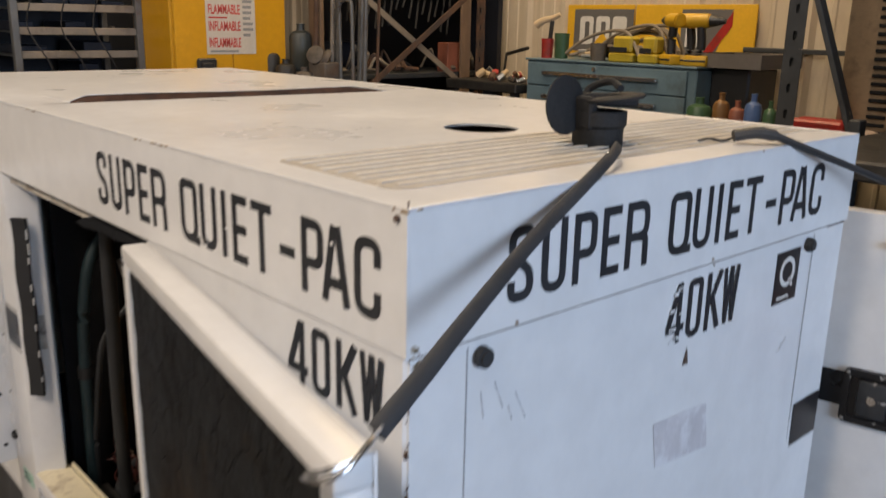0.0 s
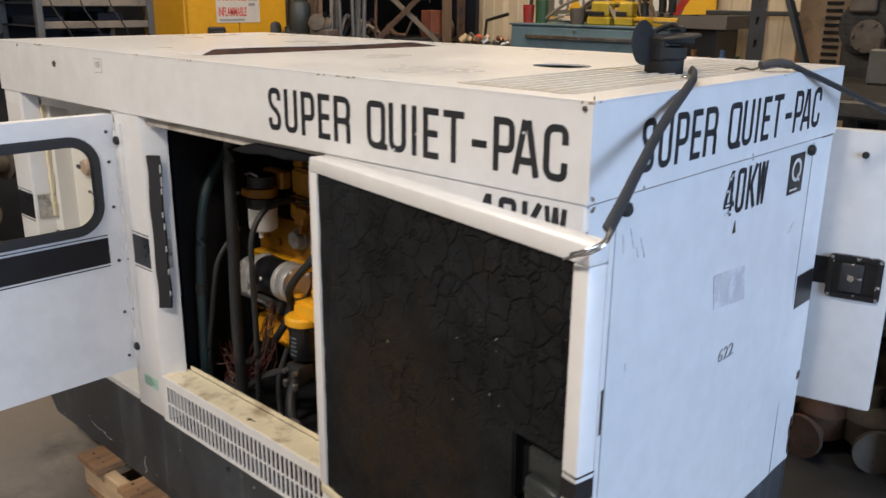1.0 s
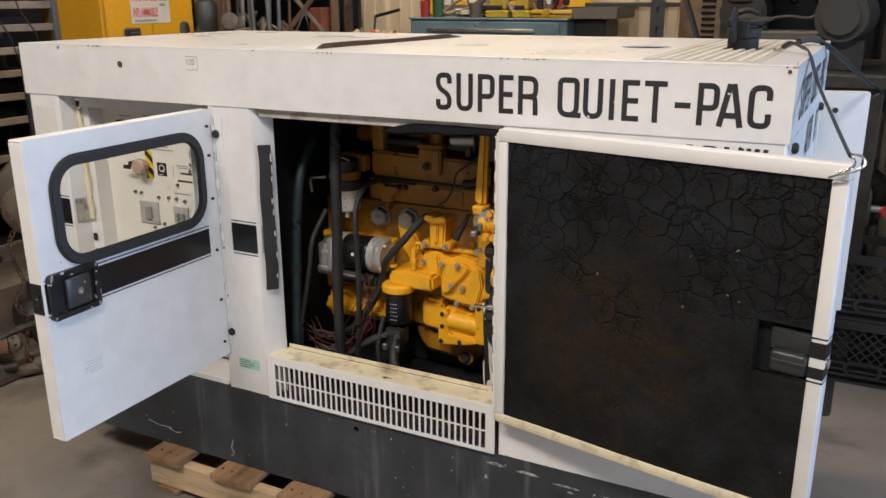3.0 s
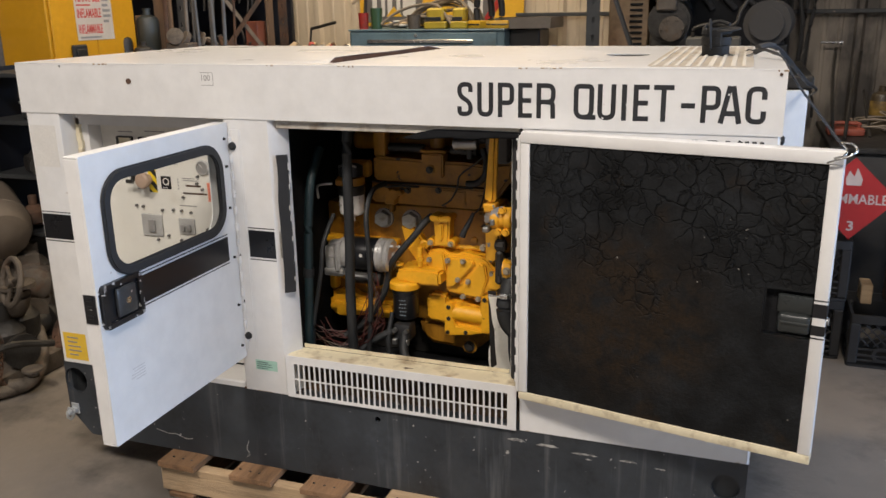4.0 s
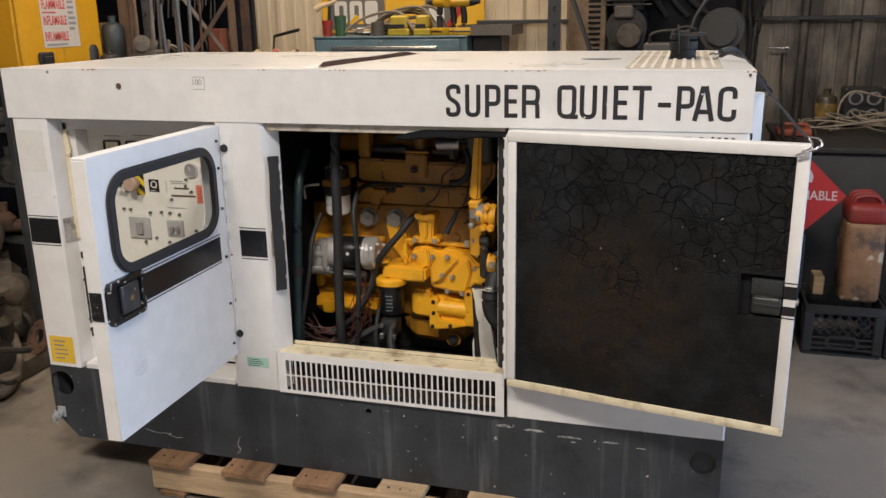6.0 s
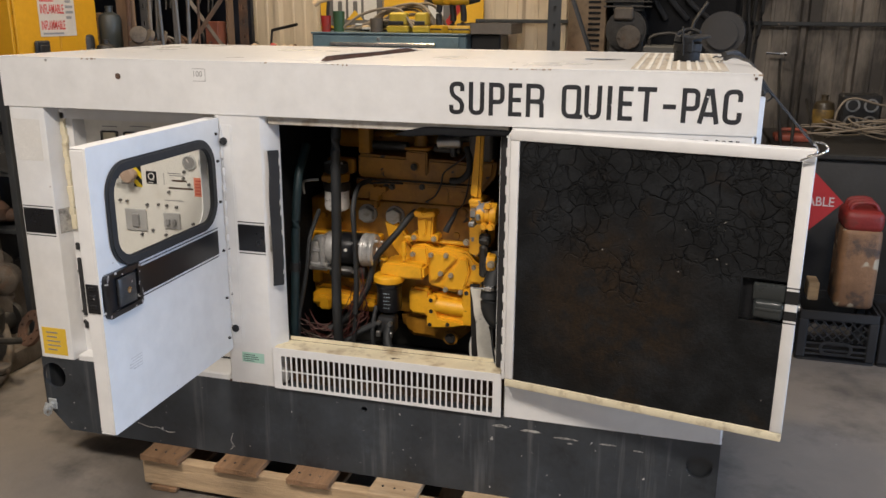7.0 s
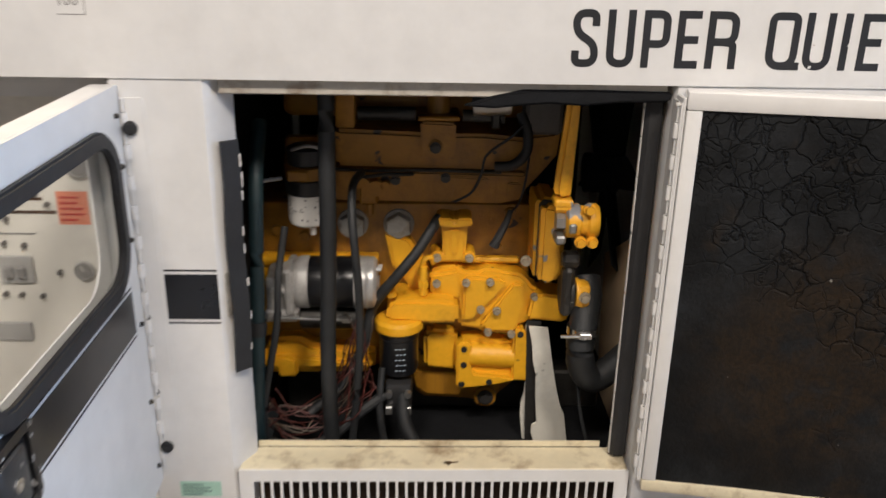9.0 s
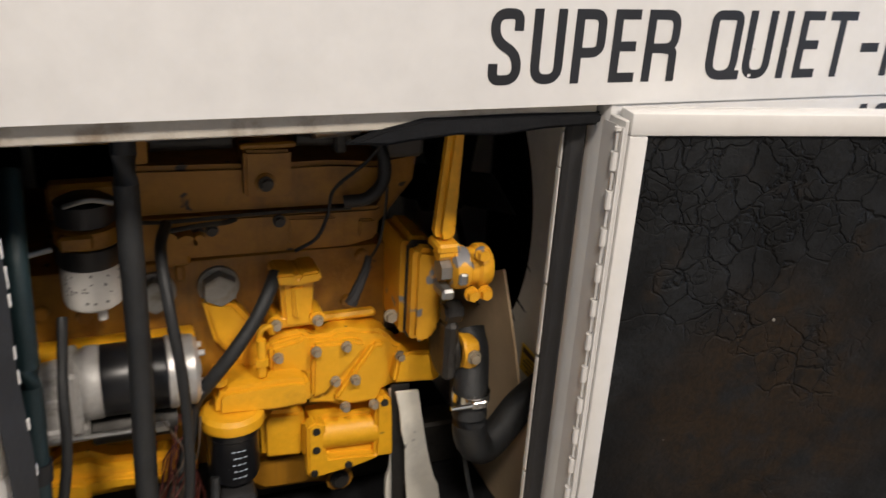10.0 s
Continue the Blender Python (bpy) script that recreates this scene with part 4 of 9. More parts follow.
box(bm, -0.686, -0.655, 0.034, 0.052, 0.575, 1.312, 0.006)
part("jamb_seal", bm, RUBBER, gen, "black rubber jamb seal")
bm = bmesh.new()
rng = random.Random(16)
z_ = 0.58
while z_ < 1.30:
    h_ = rng.uniform(0.03, 0.12)
    box(bm, -0.6880 - rng.uniform(0, 0.001), -0.6862, 0.044, 0.053, z_, min(z_ + h_, 1.30), 0.0008)
    z_ += h_ + rng.uniform(0.001, 0.006)
parts("jamb_edge", bm, PAPER, gen, "pale ragged seal edge")

# right-hand side panel and end panel
bm = bmesh.new()
quad_shell(bm, [(-0.648, 0.080), (-0.649, 0.060), (-0.650, 0.006), (-0.646, 0.0), (-0.006, 0.0), (0.0, 0.006)], ZS, ZF + 0.02)
panel_r = part("side_panel", bm, WHITE, gen)
bm = bmesh.new()
ny = 40
rows = []
for zi in range(25):
    z_ = ZS - 0.0 + (ZF - 0.0015 - ZS) * zi / 24
    rows.append([bm.verts.new((0.0005 + 0.004 * math.exp(-((yi / ny - 0.86) ** 2 * 60 + (z_ - 0.78) ** 2 * 30)) - 0.002 * math.exp(-((yi / ny - 0.93) ** 2 * 300)),
                               0.004 + (W - 0.008) * yi / ny, z_)) for yi in range(ny + 1)])
for a, c in zip(rows, rows[1:]):
    for i in range(ny):
        bm.faces.new((a[i], a[i + 1], c[i + 1], c[i]))
got = bmesh.ops.extrude_face_region(bm, geom=bm.faces[:])
bmesh.ops.translate(bm, vec=(-0.004, 0, 0), verts=[g for g in got["geom"] if isinstance(g, bmesh.types.BMVert)])
bmesh.ops.recalc_face_normals(bm, faces=bm.faces[:])
panel_e = part("end_panel", bm, WHITE, gen, "dented white end panel")
bm = bmesh.new()
box(bm, -L, -L + 0.004, 0.02, W - 0.02, ZS, ZF)
box(bm, -L, -1.43, W - 0.005, W - 0.001, ZS, ZF)
box(bm, -0.652, -0.01, W - 0.005, W - 0.001, ZS, ZF)
parts("rear_panel", bm, WHITE, gen)
bm = bmesh.new()
rng = random.Random(11)
for k in range(13):
    v = ZS + 0.005 + 0.06 * abs(rng.gauss(0, 1.2))
    box(bm, W - 0.012 - rng.uniform(0, 0.012), W - 0.004, v, v + rng.uniform(0.006, 0.03), 0, 0.002, m=Matrix.Translation((0.0005, 0, 0)) @ END)
for k in range(9):
    v = rng.uniform(0.5, 1.3)
    box(bm, 0.002, 0.0035, v, v + rng.uniform(0.002, 0.008), 0, 0.0010, m=Matrix.Translation((0.0005, 0, 0)) @ END)
for k in range(44):
    v, w_ = rng.uniform(ZS, ZT), rng.uniform(0.0006, 0.0024)
    box(bm, -0.0008, w_, v, v + rng.uniform(0.002, 0.014), 0, 0.0010, m=Matrix.Translation((0.0006, 0, 0)) @ END)
    if k % 2:
        box(bm, -w_, 0.0015, v, v + rng.uniform(0.003, 0.014), 0, 0.0008, m=SIDE0)
parts("rust_chip", bm, RUST, panel_e, "rusty paint chips along the edge")
bm = bmesh.new()
for u in (0.088, 0.953):
    box(bm, u, u + 0.0016, ZS, 1.322, 0, 0.0008, m=Matrix.Translation((0.0008 if u > 0.5 else 0.0005, 0, 0)) @ END)
parts("seam_line", bm, GREYL, panel_e, "thin grey panel seam")

bm = bmesh.new()
rng = random.Random(29)
for x0_, x1_, z_ in ((-2.375, -2.215, ZS), (-1.588, -1.44, ZS), (-0.64, -0.01, ZS), (-1.42, -0.66, 0.569)):
    for k in range(9):
        u, w_, h_ = rng.uniform(x0_, x1_), rng.uniform(0.002, 0.007), rng.uniform(0.001, 0.003)
        out = 0.004 if z_ == 0.569 else 0.0
        box(bm, u, min(u + w_, x1_), z_, z_ + h_, out, out + 0.0006, 0.0002, m=SIDE0)
parts("rust_fleck", bm, MATS["bare_rusty_edge"], gen, "rusty fleck where paint is lost")

# shadow and grime of the lid joint as a dark strip, rust at its corners and scuffs on the end
bm = bmesh.new()
box(bm, -0.001, 0.0022, 0.004, W - 0.004, ZF - 0.0052, ZF - 0.0032)
box(bm, -0.001, 0.0026, W - 0.075, W - 0.008, ZF - 0.0075, ZF - 0.0032, 0.0006)
part("lid_joint", bm, mat("joint_shade_grime", (0.16, 0.125, 0.095), 0.9, vary=0.5, scale=25, bump=0.2), gen, "dark strip for the shadow and grime in the lid joint")
bm = bmesh.new()
rng = random.Random(44)
for y_, z_, n_ in ((0.002, ZF + 0.002, 5), (0.006, ZF - 0.012, 6), (0.155, ZF - 0.006, 2), (0.60, ZF - 0.005, 2)):
    for k in range(n_):
        a, b_ = y_ + rng.uniform(0, 0.012), z_ + rng.uniform(-0.006, 0.008)
        box(bm, -0.001, (D if b_ > ZF - 0.004 else 0.0012) + 0.0005, a, a + rng.uniform(0.003, 0.009), b_, b_ + rng.uniform(0.002, 0.006), 0.0003)
parts("corner_rust", bm, MATS["bare_rusty_edge"], gen, "rust eating the lid corner")
bm = bmesh.new()
for y_, z_, dy, dz in ((0.112, 1.262, 0.006, -0.035), (0.135, 1.268, 0.016, -0.038), (0.172, 1.245, 0.020, -0.040), (0.160, 1.23, 0.008, -0.02), (0.862, 1.118, 0.030, 0.022), (0.872, 1.120, 0.004, 0.014), (0.152, 1.012, 0.004, -0.016), (0.070, 1.135, 0.003, -0.022)):
    rod(bm, (0.0012, y_, z_), (0.0012, y_ + dy, z_ + dz), 0.0008, n=5)
parts("scuff", bm, mat("scuff_grey", (0.55, 0.54, 0.54), 0.7, vary=0.5, scale=60, bump=0.1), gen, "grey scuff on the end panel")

# lettering
ENDF = Matrix.Translation((D + 0.0001, 0, 0)) @ END
LID = Matrix.Translation((0, -D, 0)) @ SIDE
ENDP = Matrix.Translation((0.0012, 0, 0)) @ END
WORDS = (("SUPER", (-0.831, -0.787, -0.774, -0.729, -0.716, -0.671, -0.660, -0.622, -0.610, -0.559)),
         ("QUIET", (-0.511, -0.458, -0.449, -0.402, -0.388, -0.374, -0.358, -0.319, -0.308, -0.258)),
         ("-", (-0.240, -0.206)), ("PAC", (-0.192, -0.146, -0.150, -0.094, -0.087, -0.039)))
for face, shift, squeeze in ((LID, 0.0, 1.0), (ENDF, 0.995, 1.02)):
    for word, spans in WORDS:
        bm = bmesh.new()
        for k, ch in enumerate(word):
            p, q = (x_ * squeeze + shift for x_ in spans[2 * k:2 * k + 2])
            gothic(bm, ch, p, q, 1.396 if ch == "-" else 1.361, 1.409 if ch == "-" else 1.453, face, 0.0125)
        part("lettering", bm, INK, gen, "bold black lettering", 0)
for face, p, q, v0_, v1_ in ((SIDE0, -0.232, -0.036, 1.232, 1.318), (ENDP, 0.492, 0.694, 1.220, 1.314)):
    bm = bmesh.new()
    for ch, f0, f1 in (("4", 0.0, 0.23), ("0", 0.27, 0.47), ("K", 0.53, 0.75), ("W", 0.76, 1.0)):
        gothic(bm, ch, p + (q - p) * f0, p + (q - p) * f1, v0_, v1_, face, 0.0115)
    part("lettering", bm, INK, gen, "bold black lettering", 0)
bm = bmesh.new()
rng = random.Random(3)
for k in range(9):
    u, v = rng.uniform(0.49, 0.53), rng.uniform(1.22, 1.315)
    box(bm, u, u + rng.uniform(0.006, 0.018), v, v + rng.uniform(0.002, 0.006), 0.0012, 0.0016, m=ENDP @ pose(0, 0, 0, 0, 0, 0))
for u, v in ((-0.512 + 0.075, 1.364), (-0.512 + 0.140, 1.38), (-0.512 + 0.135, 1.40), (-0.22 + 0.09, 1.43), (-0.40, 1.366)):
    box(bm, u, u + 0.005, v, v + 0.004, 0.0012, 0.0016, m=LID)
parts("worn_lettering", bm, WHITE, gen, "flaked spots in the lettering")


def ring_badge(parent, u, v, s, m, label):
    b = bmesh.new()
    box(b, u - s / 2, u + s / 2, v - s * 0.6, v + s * 0.5, 0, 0.0008, m=m)
    badge = part("badge", b, BLACKV, parent, label)
    b = bmesh.new()
    m2 = m @ Matrix.Translation((0, 0, 0.0008))
    plate(b, ring_of(u, v + s * 0.05, s * 0.32), [ring_of(u, v + s * 0.05, s * 0.22)], 0.0006, m2)
    box(b, -s * 0.02, s * 0.22, -s * 0.04, s * 0.04, 0, 0.0006, m=m2 @ pose(u + s * 0.1, v - s * 0.12, 0, 0, 0, -45))
    bars(b, u - s * 0.35, u + s * 0.4, v - s * 0.55, v - s * 0.38, 1, m2, 0.3)
    part("ring_mark", b, SIGNW, parent)


ring_badge(panel_e, 0.862, 1.265, 0.085, ENDP, "black square badge with a white ring")
bm = bmesh.new()
plate(bm, [(0.482, 1.10), (0.632, 1.09), (0.648, 1.008), (0.498, 1.022)], [], 0.0006, ENDP)
part("paper_mark", bm, mat("glue_residue", (0.56, 0.53, 0.53), 0.6, vary=0.12, scale=14, bump=0.1, stain=((0.70, 0.69, 0.69), 16, 0.5, 0.62, 0.8)), panel_e, "faint square where a label was")
bm = bmesh.new()
letters(bm, "622", 0.547, 0.622, 0.885, 0.915, ENDP, 0.0)
part("pencil_mark", bm, GREYL, panel_e)
bm = bmesh.new()
box(bm, 0.012, 0.084, 0.897, 0.985, 0, 0.0008, m=ENDP)
box(bm, 0.965, W - 0.006, 0.897, 0.985, 0, 0.0008, m=ENDP)
parts("stripe", bm, BLACKV, panel_e, "short black band")
bm = bmesh.new()
for y_ in (0.11, 0.93):
    rod(bm, (0.0, y_, 1.307), (0.014, y_, 1.307), 0.0135, 0.012, 20, 0.003)
parts("rubber_stop", bm, RUBBER, panel_e, "round black rubber door stop")
bm = bmesh.new()
plate(bm, [(0.548, 1.178), (0.562, 1.178), (0.556, 1.205)], [], 0.0012, ENDP)
parts("rust_mark", bm, RUST, panel_e)
bm = bmesh.new()
for u, v in ((-1.918, 1.440),):
    rod(bm, (u, -D, v), (u, -D - 0.003, v), 0.009, n=16)
rod(bm, (-0.012, -D, ZT - 0.012), (-0.012, -D - 0.003, ZT - 0.012), 0.004, n=10)
parts("rusty_rivet", bm, RUST, gen, "rusty rivet with a run")
bm = bmesh.new()
for r_ in (rect(-1.652, -1.608, 1.431, 1.4325), rect(-1.652, -1.608, 1.4685, 1.47), rect(-1.609, -1.6075, 1.431, 1.47)):
    plate(bm, r_, [], 0.0004, LID)
letters(bm, "100", -1.648, -1.618, 1.445, 1.463, LID, 0.0, 0.0004)
part("grease_mark", bm, GREYL, gen, "pencilled number in a box")
rod_bm = bmesh.new()
rod(rod_bm, (-2.183, -D, 1.484), (-2.183, -D - 0.002, 1.484), 0.004, n=10)
part("rivet", rod_bm, STEEL, gen)


def piano_hinge(parent, p, z0, z1, w0, w1, m):
    """Two leaves and a row of knuckles about an upright pin at p (local u, w)."""
    b = bmesh.new()
    box(b, p - w0, p - 0.004, z0, z1, 0, 0.002, m=m)
    box(b, p + 0.004, p + w1, z0, z1, 0, 0.002, m=m)
    k, z = 0, z0
    while z < z1 - 0.001:
        ze = min(z + 0.027, z1)
        b2 = bmesh.new()
        bmesh.ops.create_cone(b2, cap_ends=True, segments=10, radius1=0.0058 if k % 2 else 0.0026, radius2=0.0058 if k % 2 else 0.0026, depth=ze - z - 0.0015)
        merge(b, b2, m @ Matrix.Translation((p, (z + ze) / 2, 0.003)) @ pose(0, 0, 0, 90))
        z, k = ze, k + 1
    return part("piano_hinge", b, WHITE, parent)


def bolts_on(parent, spots, m, r=0.006):
    b = bmesh.new()
    for u, v in spots:
        b2 = bmesh.new()
        bmesh.ops.create_cone(b2, cap_ends=True, segments=12, radius1=r, radius2=r * 0.7, depth=0.006)
        merge(b, b2, m @ Matrix.Translation((u, v, 0.003)))
    parts("screw", b, DSTEEL, parent)


# ---- control door, standing open at a right angle ----
HX = -1.598
DOORM = Matrix.Translation((HX + 0.026, 0, 0)) @ Matrix(((0, 0, 1, 0), (-1, 0, 0, 0), (0, 1, 0, 0), (0, 0, 0, 1))) @ pose(0, 0, 0, 0, 0, 0)
# u runs from the hinge to the free edge, v up, w out of the painted face
bm = bmesh.new()
WIN = rounded(0.072, 0.563, 1.008, 1.256, 0.070, 8)
WINB = rounded(0.056, 0.586, 0.985, 1.285, 0.070, 8)
plate(bm, rounded(0.004, 0.632, 0.553, 1.322, 0.006, 3), [WIN], 0.004, DOORM @ Matrix.Translation((0, 0, -0.004)))
cdoor = part("control_door", bm, WHITE, gen, "white control door standing open, with a window")
for a in ((0.004, 0.632, 1.316, 1.322), (0.004, 0.632, 0.553, 0.559), (0.626, 0.632, 0.5592, 1.3158), (0.004, 0.010, 0.5592, 1.3158)):
    bm = bmesh.new()
    box(bm, *a, -0.045, -0.0042, 0.002, m=DOORM)
    part("door_flange", bm, WHITE, cdoor)
bm = bmesh.new()
plate(bm, rounded(0.0102, 0.6258, 0.5592, 1.3158, 0.006, 3), [WINB], 0.003, DOORM @ Matrix.Translation((0, 0, -0.045)))
part("inner_skin", bm, WHITE, cdoor)
bm = bmesh.new()
plate(bm, rounded(0.056, 0.579, 0.992, 1.272, 0.085, 8), [rounded(0.084, 0.551, 1.020, 1.244, 0.057, 8)], 0.014, DOORM @ Matrix.Translation((0, 0, -0.002)))
bmesh.ops.bevel(bm, geom=[e for e in bm.edges if len(e.link_faces) == 2 and e.calc_face_angle(0) > 0.9], offset=0.004, segments=2, affect="EDGES")
part("window_gasket", bm, RUBBER, cdoor, "thick black rubber window gasket")
bm = bmesh.new()
plate(bm, rounded(0.076, 0.559, 1.012, 1.252, 0.065, 8), [], 0.003, DOORM @ Matrix.Translation((0, 0, -0.008)))
pane = part("window_pane", bm, GLASS, cdoor, "clear window pane")
pane.visible_shadow = False
bm = bmesh.new()
box(bm, 0.054, 0.626, 0.897, 0.974, 0.0002, 0.001, m=DOORM)
parts("stripe", bm, BLACKV, cdoor, "black band")
bm = bmesh.new()
for v in (0.8885, 0.980):
    box(bm, 0.054, 0.626, v, v + 0.003, 0.0002, 0.001, m=DOORM)
parts("pinstripe", bm, BLACKV, cdoor)


def latch(parent, u0, u1, v0, v1, m):
    """A recessed paddle latch: frame, cup and paddle."""
    b = bmesh.new()
    plate(b, rounded(u0, u1, v0, v1, 0.012, 4), [rounded(u0 + 0.014, u1 - 0.014, v0 + 0.014, v1 - 0.014, 0.006, 3)], 0.012, m)
    la = part("latch", b, LATCHB, parent, "black paddle latch with worn edges")
    b = bmesh.new()
    box(b, u0 + 0.012, u1 - 0.012, v0 + 0.012, v1 - 0.012, 0.001, 0.004, m=m)
    part("cup", b, BLACKV, la)
    b = bmesh.new()
    box(b, u0 + 0.030, u1 - 0.046, v0 + 0.020, v1 - 0.020, 0.004, 0.016, 0.006, 2, m=m)
    part("paddle", b, mat("paddle_steel", (0.07, 0.072, 0.075), 0.35, 0.5, vary=0.25, scale=20, bump=0.15, specks=((0.5, 0.48, 0.45), 50, 0.68)), la, "worn dark steel paddle")
    b = bmesh.new()
    rod(b, m @ Vector(((u0 + u1) / 2 - 0.008, (v0 + v1) / 2, 0.016)), m @ Vector(((u0 + u1) / 2 - 0.008, (v0 + v1) / 2, 0.019)), 0.009, n=14)
    part("lock", b, BRIGHT, la)
    b = bmesh.new()
    for u, v in ((u0 + 0.008, v0 + 0.008), (u1 - 0.008, v0 + 0.008), (u0 + 0.008, v1 - 0.008), (u1 - 0.008, v1 - 0.008)):
        box(b, u - 0.004, u + 0.004, v - 0.004, v + 0.004, 0.012, 0.014, 0.001, m=m)
    parts("latch_screw", b, STEEL, la)
    return la


latch(cdoor, 0.474, 0.622, 0.876, 0.994, DOORM)
bm = bmesh.new()
box(bm, 0.6315, 0.6345, 0.897, 0.974, -0.040, -0.004, m=DOORM)
parts("edge_band", bm, BLACKV, cdoor, "black band on the door edge")
bm = bmesh.new()
for v in (0.91, 0.935, 0.958):
    box(bm, 0.634, 0.638, v, v + 0.012, -0.03, -0.012, 0.002, m=DOORM)
parts("latch_bolt", bm, LATCHB, cdoor)
bolts_on(cdoor, [(0.028, 0.60), (0.028, 0.74), (0.028, 0.90), (0.028, 1.06), (0.028, 1.19), (0.028, 1.275)], DOORM, 0.005)
bm = bmesh.new()
bars(bm, 0.49, 0.55, 0.70, 0.74, 5, DOORM @ Matrix.Translation((0, 0, 0.0002)), 0.3)
part("faded_print", bm, mat("faded_print", (0.62, 0.60, 0.58), 0.5, vary=0.05, bump=0), cdoor)
piano_hinge(gen, HX + 0.031, 0.575, 1.30, 0.0, 0.032, Matrix.Translation((0, -0.002, 0)) @ SIDE0)
bolts_on(post_m, [(-1.565, 0.62), (-1.565, 0.745), (-1.565, 0.90), (-1.565, 1.10)], SIDE0, 0.005)
bm = bmesh.new()
plate(bm, rounded(-1.590, -1.530, 0.565, 1.30, 0.010, 3), [], 0.0015, SIDE0)
part("hinge_leaf", bm, WHITE, post_m)
bm = bmesh.new()
for v in (1.250, 0.627):
    rod(bm, (-1.558, -0.0015, v), (-1.558, -0.014, v), 0.0128, 0.0108, 20, 0.003)
parts("rubber_stop", bm, RUBBER, post_m, "round black rubber door stop")

# ---- control panel inside the bay ----
CPF = Matrix.Translation((0, 0.12, 0)) @ SIDE
bm = bmesh.new()
plate(bm, rect(-2.160, -1.592, 0.46, 1.315), [], 0.004, Matrix.Translation((0, 0.124, 0)) @ SIDE)
cpanel = part("control_panel", bm, PANELW, gen, "off-white instrument panel")
# solid black strip on the panel, drawn for the shade in the gap above
bm = bmesh.new()
box(bm, -1.97, -1.70, 1.292, 1.318, 0.0, 0.004, m=CPF)
part("torn_gap", bm, BAYDARK, cpanel, "black strip standing in for the dark gap over the panel")


mat("grey_card", (0.42, 0.41, 0.39), 0.5, vary=0.12, scale=20, bump=0.02)


def dial(u, v, r, label):
    b = bmesh.new()
    turned(b, [(r * 1.15, 0), (r * 1.15, 0.006), (r, 0.008), (r * 0.98, 0.005), (0.0005, 0.005)], CPF @ Matrix.Translation((u, v, 0)))
    d = part("gauge", b, MATS["grey_card"], cpanel, label)
    b = bmesh.new()
    turned(b, [(r * 0.9, 0.0052), (r * 0.9, 0.0058), (0.0005, 0.0058)], CPF @ Matrix.Translation((u, v, 0)))
    part("gauge_face", b, GREYL, d)
    b = bmesh.new()
    box(b, -0.001, 0.001, 0, r * 0.75, 0.006, 0.0068, m=CPF @ pose(u, v, 0, 0, 0, 40))
    part("needle", b, SIGNW, d)


dial(-1.762, 1.150, 0.022, "round black gauge")
dial(-1.702, 1.152, 0.022, "round black gauge")
dial(-1.717, 0.942, 0.017, "round dark dial")
dial(-2.045, 1.158, 0.012, "small round dial")
bm = bmesh.new()
box(bm, -1.752, -1.694, 1.035, 1.100, 0, 0.001, m=CPF)
olab = part("orange_label", bm, OLAB, cpanel, "orange notice")
bm = bmesh.new()
bars(bm, -1.747, -1.70, 1.04, 1.095, 5, Matrix.Translation((0, -0.001, 0)) @ CPF, 0.3)
part("print", bm, REDINK, cpanel)
ring_badge(cpanel, -1.915, 1.093, 0.040, CPF, "small black square badge with a white ring")
bm = bmesh.new()
box(bm, -1.985, -1.953, 1.055, 1.150, 0, 0.001, m=CPF)
part("hazard_label", bm, HAZARD, cpanel, "yellow and black hazard strip")
bm = bmesh.new()
turned(bm, [(0.017, 0), (0.017, 0.02), (0.026, 0.022), (0.027, 0.036), (0.022, 0.042), (0.0005, 0.043)], CPF @ Matrix.Translation((-1.985, 1.10, 0)))
part("stop_knob", bm, mat("brown_knob", (0.42, 0.30, 0.22), 0.4, vary=0.1, bump=0.05), cpanel, "faded red stop knob")
bm = bmesh.new()
rod(bm, (-2.025, 0.12, 1.105), (-2.025, 0.09, 1.105), 0.010, n=16)
box(bm, -2.055, -2.020, 1.088, 1.102, 0.03, 0.036, 0.003, m=CPF)
part("key_switch", bm, DSTEEL, cpanel, "key switch with a dark key")
for a in ((-2.03, -1.945, 0.900, 0.978), (-1.878, -1.813, 0.915, 0.972), (-1.905, -1.835, 0.792, 0.832)):
    bm = bmesh.new()
    box(bm, *a, 0.0, 0.006, 0.002, m=CPF)
    part("breaker_plate", bm, MATS["grey_card"], cpanel, "grey plate with switches")
bm = bmesh.new()
box(bm, -2.000, -1.972, 0.915, 0.962, 0.006, 0.014, 0.003, m=CPF)
box(bm, -1.865, -1.850, 0.928, 0.952, 0.006, 0.016, 0.003, m=CPF)
box(bm, -1.842, -1.827, 0.928, 0.952, 0.006, 0.016, 0.003, m=CPF)
parts("rocker_switch", bm, GREYL, cpanel)
bm = bmesh.new()
for u, v in ((-2.045, 1.005), (-2.018, 1.003), (-1.94, 0.995), (-1.895, 0.998), (-1.862, 0.997), (-1.825, 0.993), (-1.875, 0.892), (-1.845, 0.890), (-1.805, 0.888), (-1.925, 0.905),
             (-1.790, 1.095), (-1.85, 1.045), (-1.785, 1.118), (-1.77, 1.075), (-1.97, 0.888), (-1.765, 0.938)):
    rod(bm, (u, 0.12, v), (u, 0.112, v), 0.0055, 0.0045, 12)
parts("indicator", bm, mat("dull_indicator", (0.14, 0.13, 0.12), 0.4, vary=0.2, bump=0), cpanel, "small dark indicator caps")
bm = bmesh.new()
box(bm, -1.836, -1.778, 1.082, 1.088, 0, 0.001, m=CPF)
box(bm, -1.850, -1.756, 1.056, 1.062, 0, 0.001, m=CPF)
parts("brown_bar", bm, RUST, cpanel)
bm = bmesh.new()
